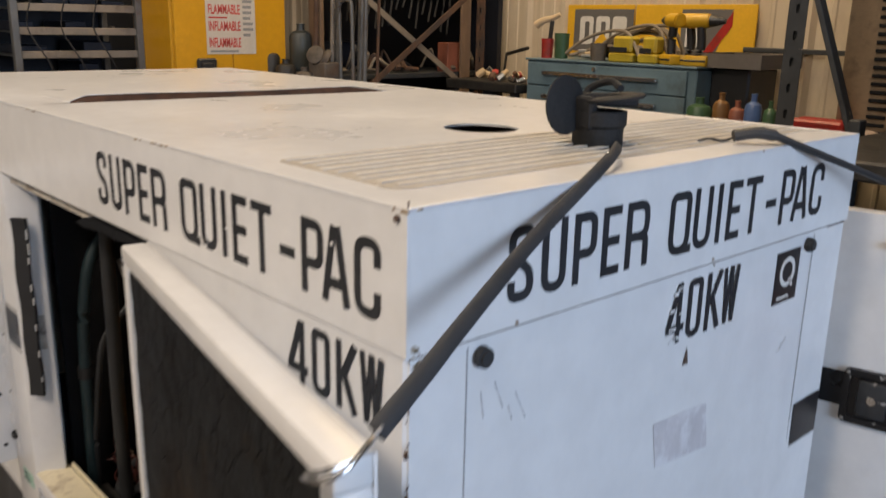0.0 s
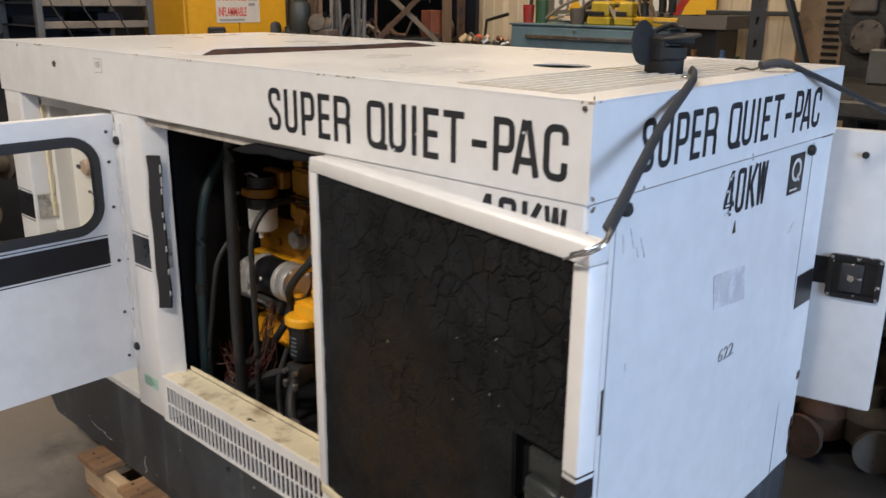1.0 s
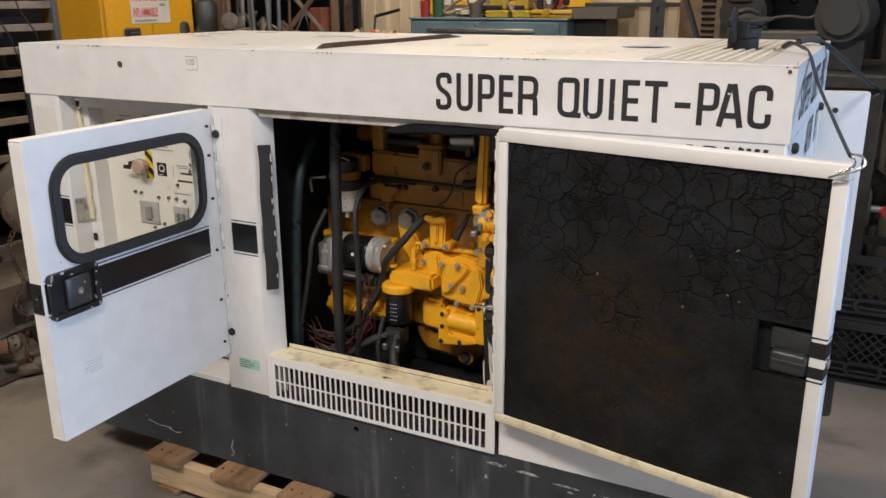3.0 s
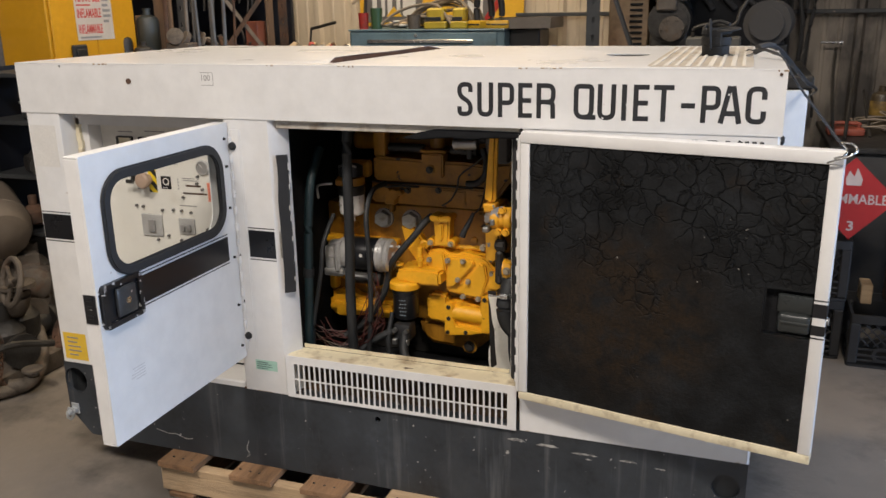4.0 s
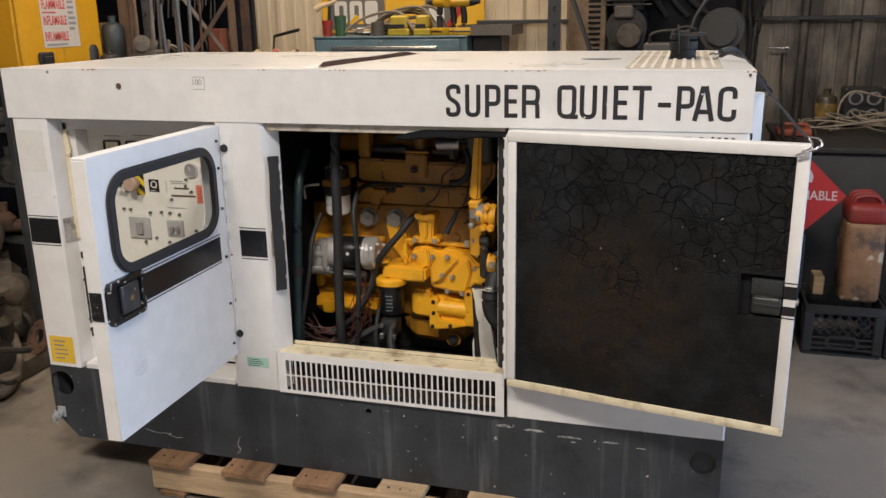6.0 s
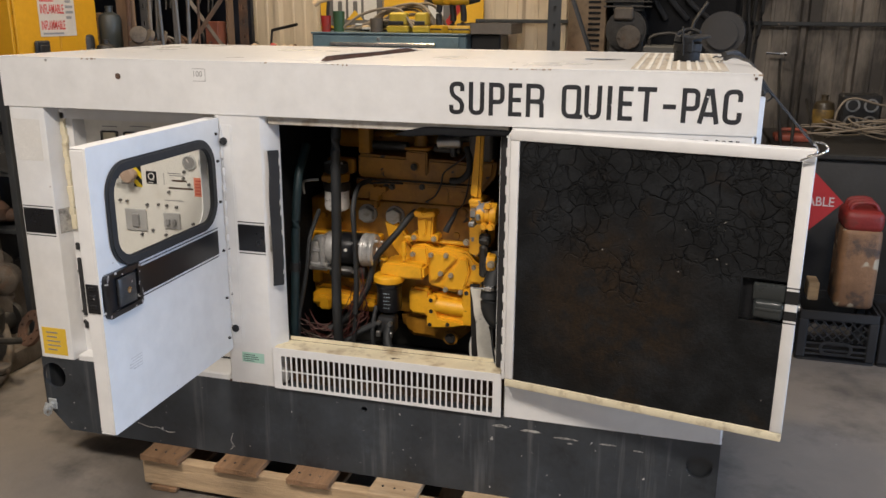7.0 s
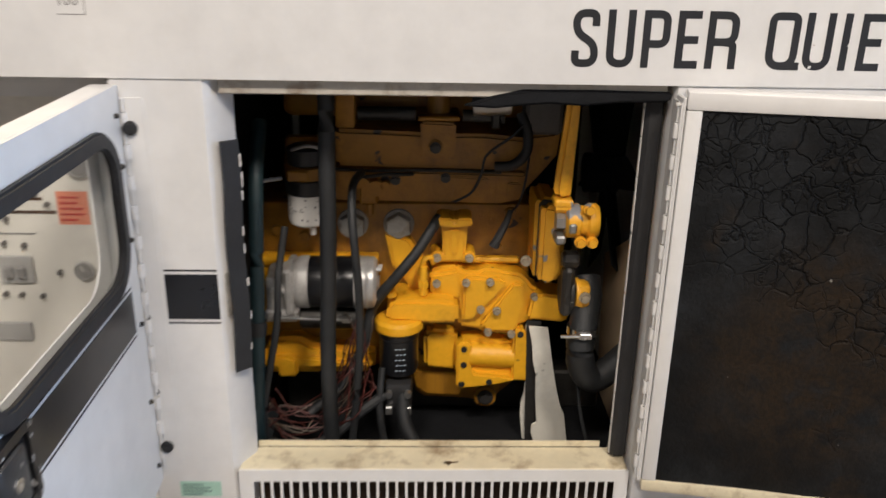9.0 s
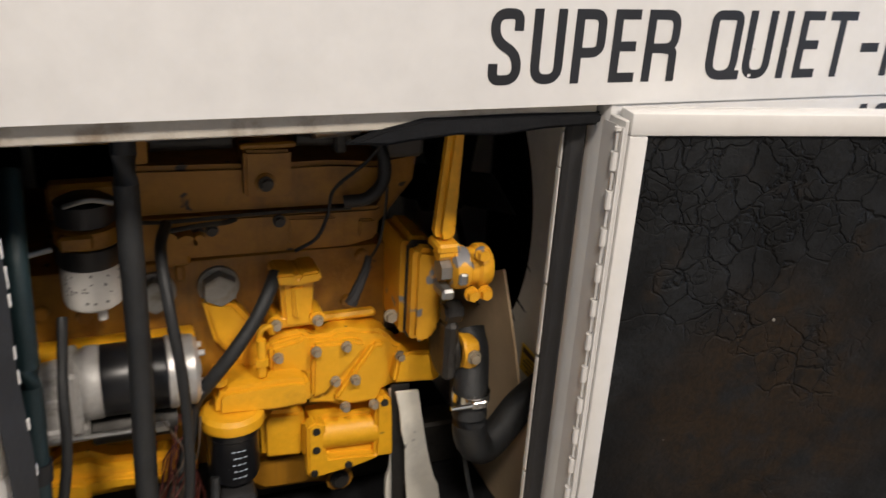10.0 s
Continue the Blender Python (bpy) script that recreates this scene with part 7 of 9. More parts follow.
# ---- yellow safety cabinet ----
ycab = thing("safety_cabinet", (-3.8, 1.75, 0), "yellow steel flammables cabinet with a warning poster", "cabinet")
bm = bmesh.new()
box(bm, -4.02, -3.565, 1.41, 2.09, 0.04, 1.90, 0.006)
part("body", bm, YCAB, ycab)
YF = Matrix.Translation((-3.55, 0, 0)) @ END
for y0_, y1_ in ((1.425, 1.748), (1.752, 2.08)):
    bm = bmesh.new()
    box(bm, y0_, y1_, 0.07, 1.88, -0.014, 0.0, 0.004, m=YF)
    part("door", bm, YCAB, ycab)
bm = bmesh.new()
box(bm, 1.535, 1.645, 1.385, 1.475, 0.0, 0.022, 0.008, m=YF)
hd = part("paddle_handle", bm, BLACKP, ycab, "black paddle handle")
bm = bmesh.new()
box(bm, 1.555, 1.625, 1.40, 1.452, 0.022, 0.030, 0.004, m=YF)
part("paddle", bm, DSTEEL, hd)
bm = bmesh.new()
box(bm, 1.60, 1.89, 1.495, 1.86, 0.0005, 0.002, m=YF)
part("poster", bm, mat("aged_poster_paper", (0.58, 0.52, 0.44), 0.5, vary=0.08, scale=9, bump=0.03), ycab, "white poster with red warning words")
for word, v in (("FLAMMABLE", 1.79), ("FLAMMABLE", 1.70), ("INFLAMABLE", 1.615), ("INFLAMMABLE", 1.53)):
    bm = bmesh.new()
    letters(bm, word, 1.615, 1.80, v, v + 0.05, Matrix.Translation((0.002, 0, 0)) @ YF, 0.02, 0.0005)
    part("poster_lettering", bm, REDINK, ycab)
bm = bmesh.new()
bars(bm, 1.615, 1.78, 1.675, 1.69, 1, Matrix.Translation((0.002, 0, 0)) @ YF)
part("poster_bar", bm, REDINK, ycab)
bm = bmesh.new()
bars(bm, 1.815, 1.88, 1.58, 1.84, 9, Matrix.Translation((0.002, 0, 0)) @ YF, 0.5)
bars(bm, 1.62, 1.87, 1.50, 1.52, 1, Matrix.Translation((0.002, 0, 0)) @ YF, 0.5)
part("poster_print", bm, GREYL, ycab)

# ---- parts rack with many shelves ----
rack = thing("parts_rack", (-4.1, 1.08, 0), "tall dark parts rack with pale shelf edges", "shelf")
for y_ in (0.755, 1.375):
    for x_ in (-3.93, -4.42):
        bm = bmesh.new()
        box(bm, x_, x_ + 0.04, y_, y_ + 0.035, 0, 2.5, 0.003)
        part("upright", bm, RACKG, rack)
levels = [0.12, 0.36, 0.60, 0.83, 1.02, 1.145, 1.265, 1.38, 1.495, 1.61, 1.725, 1.85, 2.05, 2.25]
for z_ in levels:
    bm = bmesh.new()
    box(bm, -4.40, -3.92, 0.76, 1.40, z_ - 0.02, z_ - 0.012)
    sh = part("shelf_board", bm, RACKD, rack)
    bm = bmesh.new()
    box(bm, -3.92, -3.905, 0.76, 1.40, z_ - 0.03, z_ + 0.008, 0.003)
    part("shelf_edge", bm, SHELFW, sh)
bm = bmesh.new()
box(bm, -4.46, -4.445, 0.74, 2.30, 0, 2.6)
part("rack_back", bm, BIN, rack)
rng = random.Random(8)
for z_, zn in zip(levels[4:12], levels[5:13]):
    y_ = 0.80
    while y_ < 1.28:
        w = rng.uniform(0.10, 0.22)
        h = (zn - z_ - 0.05) * rng.uniform(0.35, 0.95)
        kind = rng.random()
        bm = bmesh.new()
        if kind < 0.55:
            box(bm, -4.35, -3.96 - rng.uniform(0, 0.08), y_, y_ + w - 0.015, z_ - 0.011, z_ + h, 0.004)
            solo("parts_bin", bm, BIN, "dark blue parts bin on the rack", "bin", "bins on the rack")
        elif kind < 0.8:
            r_ = min(h, 0.09) / 2
            turned(bm, [(r_ * 0.6, 0), (r_, 0.01), (r_, 0.05), (r_ * 0.7, 0.06)], Matrix.Translation((-4.02, y_ + w / 2, z_ - 0.012 + r_)) @ pose(0, 0, 0, 0, 90, 0))
            solo("machine_part", bm, SCRAP, "small grimy machine part on a shelf", "machine part", "parts on the rack")
        y_ += w
bm = bmesh.new()
for k in range(3):
    y_ = 0.80 + 0.16 * k
    tube(bm, [(-3.88, y_, 1.95), (-3.86, y_ + 0.05, 1.80), (-3.87, y_ + 0.02, 1.62), (-3.85, y_ + 0.10, 1.45), (-3.88, y_ + 0.16, 1.30)], 0.004, n=6)
solo("hanging_wire", bm, RUBBER, "loose black wires hanging on the rack", "wire")

bm = bmesh.new()
box(bm, -4.44, -4.36, -1.6, 0.74, 0, 2.6, 0.01)
solo("dark_partition", bm, mat("dark_partition_paint", (0.045, 0.045, 0.048), 0.6, vary=0.3, scale=3, bump=0.2), "dark sheet partition beside the parts rack", "partition")
rng = random.Random(77)
for k in range(16):
    bm = bmesh.new()
    y_ = -0.6 + 0.085 * k
    lo = rng.uniform(0.9, 1.3)
    tube(bm, [(-4.345, y_, 2.3), (-4.30, y_ + rng.uniform(-0.05, 0.05), 1.9), (-4.28, y_ + rng.uniform(-0.05, 0.05), 1.5), (-4.31, y_ + rng.uniform(-0.06, 0.06), lo)], rng.uniform(0.012, 0.030), n=8)
    solo("hanging_hose", bm, rng.choice((HOSE, RACKG, CABLE)), "grey hose hanging on the partition", "hose", "hoses on the partition")

# ---- storage rack frame with bracing and its load ----
frame_rack = thing("pallet_rack", (-3.6, 2.8, 0), "steel pallet rack with cross bracing, crowded with old parts", "rack")


def slotted_post(x, y, z1, material, parent, w=0.06):
    b = bmesh.new()
    holes = [rounded(w / 2 - 0.008, w / 2 + 0.008, 0.1 * k + 0.04, 0.1 * k + 0.075, 0.007, 2) for k in range(int(z1 / 0.1) - 1)]
    plate(b, rect(0, w, 0, z1), holes, 0.003, Matrix.Translation((x, y, 0)) @ SIDE)
    plate(b, rect(0, w, 0, z1), holes, 0.003, Matrix.Translation((x, y, 0)) @ END)
    return part("slotted_post", b, material, parent)


slotted_post(-3.29, 3.32, 2.7, RUST, frame_rack, 0.07)
slotted_post(-3.40, 2.30, 2.7, RACKG, frame_rack, 0.05)
slotted_post(-4.60, 2.30, 2.7, RACKG, frame_rack, 0.05)
bm = bmesh.new()
box(bm, -3.34, -3.32, 3.22, 3.30, 0, 2.7, 0.003)
part("timber_post", bm, TIMBER, frame_rack, "rust-brown post")
for a, b_, m_ in (((-3.18, 2.36, 1.80), (-3.33, 3.25, 1.30), SHELFW), ((-3.24, 3.20, 1.85), (-3.24, 2.40, 1.30), RUST), ((-3.24, 2.4, 1.30), (-3.24, 3.25, 0.85), RUST)):
    bm = bmesh.new()
    d = (Vector(b_) - Vector(a))
    box(bm, -0.003, 0.003, -0.018, 0.018, 0, d.length, 0.001, m=Matrix.Translation(a) @ d.to_track_quat("Z", "Y").to_matrix().to_4x4())
    part("brace", bm, m_, frame_rack)
for z_ in (0.45, 0.95, 1.38, 1.95):
    bm = bmesh.new()
    box(bm, -5.2, -3.36, 2.28, 3.50, z_ - 0.03, z_, 0.003)
    part("shelf_board", bm, RACKD, frame_rack)
    bm = bmesh.new()
    box(bm, -5.2, -3.42, 2.262, 2.279, z_ - 0.07, z_ + 0.005, 0.003)
    part("beam", bm, RACKD, frame_rack)
for x_, lean in ((-3.21, 0.03), (-3.15, -0.02)):
    bm = bmesh.new()
    tube(bm, [(x_, 2.26, 0.0), (x_ + lean, 2.30, 1.0), (x_ + lean * 1.6, 2.33, 1.9)], 0.013, n=10)
    solo("steel_pipe", bm, RACKG, "grey steel pipe leaning on the rack", "pipe", "leaning pipes")
bm = bmesh.new()
box(bm, -3.50, -3.38, 2.20, 2.225, 0.0, 2.1, 0.004)
solo("timber_board", bm, TIMBER, "old brown timber board standing on end", "board")
bm = bmesh.new()
box(bm, -3.62, -3.54, 2.17, 2.19, 0.9, 1.62, 0.003)
solo("plank", bm, WOODX, "short pale plank on the rack", "board")


def canister(x, y, z, r, h, material, name, label, cat, group=""):
    b = bmesh.new()
    turned(b, [(r * 0.92, 0), (r, 0.01), (r, h * 0.72), (r * 0.85, h * 0.80), (r * 0.35, h * 0.86), (r * 0.33, h * 0.96), (r * 0.38, h * 0.97), (r * 0.38, h)], Matrix.Translation((x, y, z)), 20)
    return solo(name, b, material, label, cat, group)


# clutter makers for old machine parts


def valve_body(x, y, z, s, rz, material):
    b = bmesh.new()
    m = pose(x, y, z, 0, 0, rz) @ Matrix.Scale(s, 4)
    turned(b, [(0.05, 0), (0.075, 0.02), (0.08, 0.10), (0.05, 0.14), (0.03, 0.15), (0.03, 0.22)], m @ Matrix.Translation((0, 0, 0.04)), 18)
    turned(b, [(0.075, -0.14), (0.075, -0.12), (0.045, -0.118), (0.05, 0.118), (0.075, 0.12), (0.075, 0.14)], m @ pose(0, 0, 0.08, 0, 90, 0), 18)
    return solo("valve", b, material, "grimy old valve body among the scrap", "valve", "scrap parts")


def flange_ring(x, y, z, r, m_rot, material):
    b = bmesh.new()
    holes = [ring_of(0, 0, r * 0.45, 20)] + [ring_of(r * 0.75 * math.cos(a), r * 0.75 * math.sin(a), r * 0.09, 8) for a in [k * math.pi / 4 for k in range(8)]]
    plate(b, ring_of(0, 0, r, 28), holes, r * 0.22, Matrix.Translation((x, y, z)) @ m_rot)
    return solo("flange_ring", b, material, "rusty drilled pipe flange", "flange", "scrap parts")


def elbow(x, y, z, r, rz, material):
    b = bmesh.new()
    m = pose(x, y, z, 0, 0, rz)
    tube(b, [m @ Vector(p) for p in ((-2.4 * r, 0, r), (-1.2 * r, 0, r), (0, 0, 1.2 * r), (0.9 * r, 0, 2.0 * r), (1.1 * r, 0, 3.2 * r))], r, 16)
    turned(b, [(r * 0.7, 0), (r * 1.5, 0), (r * 1.5, r * 0.35), (r * 0.7, r * 0.35)], m @ pose(1.1 * r, 0, 3.2 * r), 20)
    return solo("pipe_elbow", b, material, "grimy flanged pipe elbow", "pipe fitting", "scrap parts")


def handwheel(x, y, z, r, m_rot, material):
    b = bmesh.new()
    m = Matrix.Translation((x, y, z)) @ m_rot
    ringp = [m @ Vector((r * math.cos(a), r * math.sin(a), 0)) for a in [2 * math.pi * k / 28 for k in range(29)]]
    tube(b, ringp, r * 0.13, 8, 1)
    rod(b, m @ Vector((0, 0, -0.015)), m @ Vector((0, 0, 0.02)), r * 0.22, n=12)
    for k in range(3):
        a = 2 * math.pi * k / 3 + 0.4
        rod(b, m @ Vector((0.2 * r * math.cos(a), 0.2 * r * math.sin(a), 0)), m @ Vector((r * math.cos(a), r * math.sin(a), 0)), r * 0.09, n=8)
    return solo("handwheel", b, material, "rusty iron valve handwheel on scrap", "handwheel", "scrap parts")


def motor(x, y, z, s, rz, material):
    m = pose(x, y, z, 0, 0, rz) @ Matrix.Scale(s, 4)
    t = thing("electric_motor", (x, y, z), "grimy finned electric motor", "motor", "old machines")
    b = bmesh.new()
    prof = [(0.070, -0.14), (0.088, -0.13)]
    for k in range(12):
        a = -0.12 + 0.021 * k
        prof += [(0.088, a), (0.100, a + 0.001), (0.100, a + 0.009), (0.088, a + 0.010)]
    turned(b, prof + [(0.088, 0.14), (0.070, 0.15)], m @ pose(0, 0, 0.12, 0, 90, 0), 18)
    part("finned_body", b, material, t)
    for name, a in (("mount_foot", (-0.1, 0.1, -0.08, 0.08, 0.0, 0.03)), ("terminal_box", (-0.05, 0.06, -0.06, 0.06, 0.20, 0.27))):
        b = bmesh.new()
        box(b, *a, 0.006, m=m)
        part(name, b, material, t)
    b = bmesh.new()
    rod(b, m @ Vector((0.14, 0, 0.12)), m @ Vector((0.21, 0, 0.12)), 0.02, n=10)
    part("shaft", b, STEEL, t)
    return t


rng = random.Random(4)
for k in range(16):
    x_, y_ = rng.uniform(-4.6, -3.5), rng.uniform(2.40, 3.30)
    z_ = rng.choice((0.45, 0.95, 1.38))
    pick = rng.random()
    m_ = rng.choice((SCRAP, RUST, DSTEEL))
    if pick < 0.35:
        motor(x_, y_, z_, rng.uniform(0.7, 1.1), rng.uniform(0, 180), m_)
    elif pick < 0.7:
        valve_body(x_, y_, z_ - 0.03 + 0.03, rng.uniform(0.8, 1.2), rng.uniform(0, 180), m_)
    else:
        bm = bmesh.new()
        box(bm, x_ - 0.12, x_ + 0.12, y_ - 0.1, y_ + 0.1, z_, z_ + rng.uniform(0.15, 0.3), 0.008)
        solo("carton", bm, CARD if rng.random() < 0.5 else BIN, "dusty carton on the rack", "box", "cartons")
canister(-3.52, 2.16, 1.40, 0.065, 0.26, mat("dark_jug", (0.05, 0.055, 0.05), 0.4, vary=0.2, bump=0.05), "oil_jug", "dark grey oil jug", "jug")
bm = bmesh.new()
box(bm, -3.62, -3.42, 2.08, 2.24, 1.36, 1.398, 0.004)
box(bm, -3.60, -3.44, 2.10, 2.22, 0.0, 1.36, 0.006)
solo("pedestal", bm, RACKD, "dark steel pedestal stand", "stand")
bm = bmesh.new()
turned(bm, [(0.045, 0), (0.05, 0.004), (0.05, 0.03), (0.04, 0.035)], Matrix.Translation((-3.30, 2.12, 1.49)) @ pose(0, 0, 0, 70, 0, 30))
turned(bm, [(0.040, 0), (0.045, 0.004), (0.045, 0.03), (0.03, 0.035)], Matrix.Translation((-3.24, 2.15, 1.475)) @ pose(0, 0, 0, 60, 0, -30))
box(bm, -3.36, -3.20, 2.10, 2.20, 0.0, 1.46, 0.006)
solo("gauge_stand", bm, SCRAP, "dull gauges on a scrap stand", "gauge")
bm = bmesh.new()
box(bm, -3.47, -3.37, 3.15, 3.27, 1.38, 1.56, 0.004)
cart = solo("carton", bm, REDO, "small red printed carton", "box", "cartons")
bm = bmesh.new()
rng = random.Random(17)
for k in range(16):
    y_ = 2.42 + 0.052 * k
    tube(bm, [(-3.43, y_, 1.95), (-3.42, y_ + 0.01, 1.85), (-3.43, y_ - 0.01, 1.85 - rng.uniform(0.08, 0.25))], 0.007, n=6)
solo("hung_tools", bm, DSTEEL, "row of small tools hung from a rail", "tools", kind="stuff")
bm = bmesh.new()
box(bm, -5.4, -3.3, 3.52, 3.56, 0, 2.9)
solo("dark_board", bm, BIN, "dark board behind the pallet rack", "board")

for x_, y_, z_, r_, h_, m_, lb in ((-3.46, 2.02, 1.30, 0.055, 0.17, DSTEEL, "dusty black"), (-3.34, 2.06, 1.28, 0.05, 0.15, SCRAP, "dented brown"), (-3.58, 2.00, 1.30, 0.05, 0.24, DSTEEL, "sooty black")):
    canister(x_, y_, z_, r_, h_, m_, "canister", lb + " metal canister on the scrap ledge", "canister", "canisters on the ledge")
ledge = bmesh.new()
box(ledge, -3.68, -2.98, 1.94, 2.14, 1.24, 1.28, 0.004)
for x_ in (-3.66, -3.02):
    box(ledge, x_, x_ + 0.035, 1.96, 2.0, 0, 1.24)
box(ledge, -3.50, -3.42, 1.98, 2.10, 1.2795, 1.30, 0.003)
solo("scrap_ledge", ledge, DSTEEL, "narrow dark steel ledge with clutter", "shelf")
rng = random.Random(71)
for k in range(9):
    x_ = -3.28 + 0.034 * k
    bm = bmesh.new()
    pick = rng.random()
    if pick < 0.4:
        turned(bm, [(0.020, 0), (0.030, 0.006), (0.030, 0.016), (0.018, 0.022)], Matrix.Translation((x_, 2.02 + rng.uniform(-0.04, 0.05), 1.312)) @ pose(0, 0, 0, rng.uniform(50, 90), 0, rng.uniform(-50, 50)), 18)
    else:
        rod(bm, (x_, 2.02, 1.29), (x_ + rng.uniform(-0.03, 0.05), 2.02 + rng.uniform(-0.05, 0.05), 1.31 + rng.uniform(0, 0.06)), rng.uniform(0.010, 0.022), n=8, bevel=0.003)
    solo("old_fitting", bm, rng.choice((TANC, STEEL, RUST, SCRAP)), "old brass or iron fitting on the ledge", "fitting", "fittings on the ledge")
for x_, y_, top, r_, m_ in ((-3.30, 2.18, 2.0, 0.011, SHELFW), (-3.26, 2.19, 1.95, 0.009, RACKG), (-3.08, 2.24, 2.05, 0.012, RACKG), (-3.05, 2.30, 1.9, 0.008, RUST), (-3.44, 2.17, 2.0, 0.014, RUST)):
    bm = bmesh.new()
    tube(bm, [(x_, y_, 0.0), (x_ + 0.02, y_ + 0.01, 1.0), (x_ + 0.045, y_ + 0.02, top)], r_, n=10)
    solo("steel_pipe", bm, m_, "thin steel pipe leaning on the rack", "pipe", "leaning pipes")
bm = bmesh.new()
tube(bm, [(-3.20, 2.20, 0.0), (-3.19, 2.20, 1.2), (-3.20, 2.20, 1.72), (-3.17, 2.20, 1.78), (-3.11, 2.20, 1.78), (-3.09, 2.20, 1.72), (-3.08, 2.20, 1.30)], 0.010, n=10)
solo("tube_stand", bm, RACKG, "pale bent tube stand by the rack", "stand")
rng = random.Random(73)
for k in range(26):
    bm = bmesh.new()
    y_, z_ = rng.uniform(2.36, 3.3), rng.choice((1.38, 1.38, 1.95)) + 0.004
    x_ = rng.uniform(-3.62, -3.40)
    a = rng.uniform(0, 3.1)
    tube(bm, [(x_, y_, z_ + 0.02), (x_ + 0.05 * math.cos(a), y_ + 0.05, z_ + rng.uniform(0.05, 0.16)), (x_ + 0.05, y_ + 0.09 * math.sin(a), z_ + rng.uniform(0.0, 0.12)), (x_ + 0.02, y_ + 0.13, z_ + 0.015)], rng.uniform(0.006, 0.018), n=8)
    solo("scrap_hose", bm, rng.choice((RUBBER, SCRAP, RUST, CABLE, DSTEEL)), "coiled old hose piled on the rack", "hose", "hoses on the rack")

# ---- blue tool chest and what stands on it ----
chest = thing("tool_chest", (-2.08, 3.3, 0), "worn blue steel tool chest with drawers", "tool chest")
bm = bmesh.new()
box(bm, -2.61, -1.54, 3.06, 3.56, 0.06, 1.490, 0.006)
part("body", bm, BLUE, chest)
bm = bmesh.new()
box(bm, -2.615, -1.535, 3.045, 3.565, 1.490, 1.502, 0.003)
part("top", bm, BLUE, chest)
z_ = 1.48
for k, h in enumerate((0.125, 0.125, 0.15, 0.15, 0.18, 0.2, 0.22, 0.24)):
    bm = bmesh.new()
    box(bm, -2.595, -1.585, 3.045, 3.06, z_ - h + 0.006, z_, 0.003)
    dr = part("drawer", bm, BLUE, chest)
    bm = bmesh.new()
    box(bm, -2.47, -1.74, 3.025, 3.045, z_ - 0.058, z_ - 0.042, 0.003)
    box(bm, -2.47, -1.74, 3.022, 3.026, z_ - 0.062, z_ - 0.045, 0.001)
    part("drawer_pull", bm, BRIGHT, dr, "long metal drawer pull")
    z_ -= h
bm = bmesh.new()
rod(bm, (-2.13, 3.045, 1.462), (-2.13, 3.035, 1.462), 0.011, n=14)
part("lock", bm, BRIGHT, chest)
CT = 1.502


def cup(x, y, r, h, material, label):
    b = bmesh.new()
    turned(b, [(r * 0.85, 0), (r, h), (r * 0.92, h), (r * 0.78, 0.006), (0.0005, 0.006)], Matrix.Translation((x, y, CT)), 20)
    return solo("cup", b, material, label, "cup", "cups on the chest")


cup(-2.54, 3.14, 0.035, 0.105, REDP, "red plastic cup on the tool chest")
cup(-2.455, 3.16, 0.042, 0.135, GREENP, "green translucent beaker on the tool chest")
cup(-2.17, 3.12, 0.045, 0.09, SCRAP, "dull grey tin on the tool chest")
hm = thing("hammer", (-2.56, 3.20, CT), "wooden-handled hammer standing in a cup", "hammer")
bm = bmesh.new()
tube(bm, [(-2.54, 3.15, CT + 0.02), (-2.525, 3.155, CT + 0.2)], 0.012, n=8, steps=1)
part("handle", bm, DSTEEL, hm)
bm = bmesh.new()
tube(bm, [(-2.62, 3.13, CT + 0.175), (-2.58, 3.14, CT + 0.20), (-2.52, 3.155, CT + 0.215), (-2.48, 3.165, CT + 0.235)], (0.022, 0.012), n=10)
part("head", bm, TANC, hm)
mat("dull_charger_yellow", (0.50, 0.36, 0.03), 0.45, vary=0.15, scale=12, bump=0.05)
for (bx0, bx1) in ((-2.095, -1.945), (-1.915, -1.80)):
    yb = thing("battery_charger", ((bx0 + bx1) / 2, 3.16, CT), "yellow plastic tool charger on the chest", "charger", "chargers")
    bm = bmesh.new()
    box(bm, bx0, bx1, 3.10, 3.22, CT, CT + 0.045, 0.008)
    box(bm, bx0 + 0.01, bx1 - 0.02, 3.12, 3.20, CT + 0.045, CT + 0.13, 0.012)
    part("case", bm, MATS["dull_charger_yellow"], yb)
    bm = bmesh.new()
    box(bm, bx0 + 0.015, bx1 - 0.03, 3.095, 3.10, CT + 0.05, CT + 0.075, 0.002)
    part("slot", bm, BLACKP, yb)


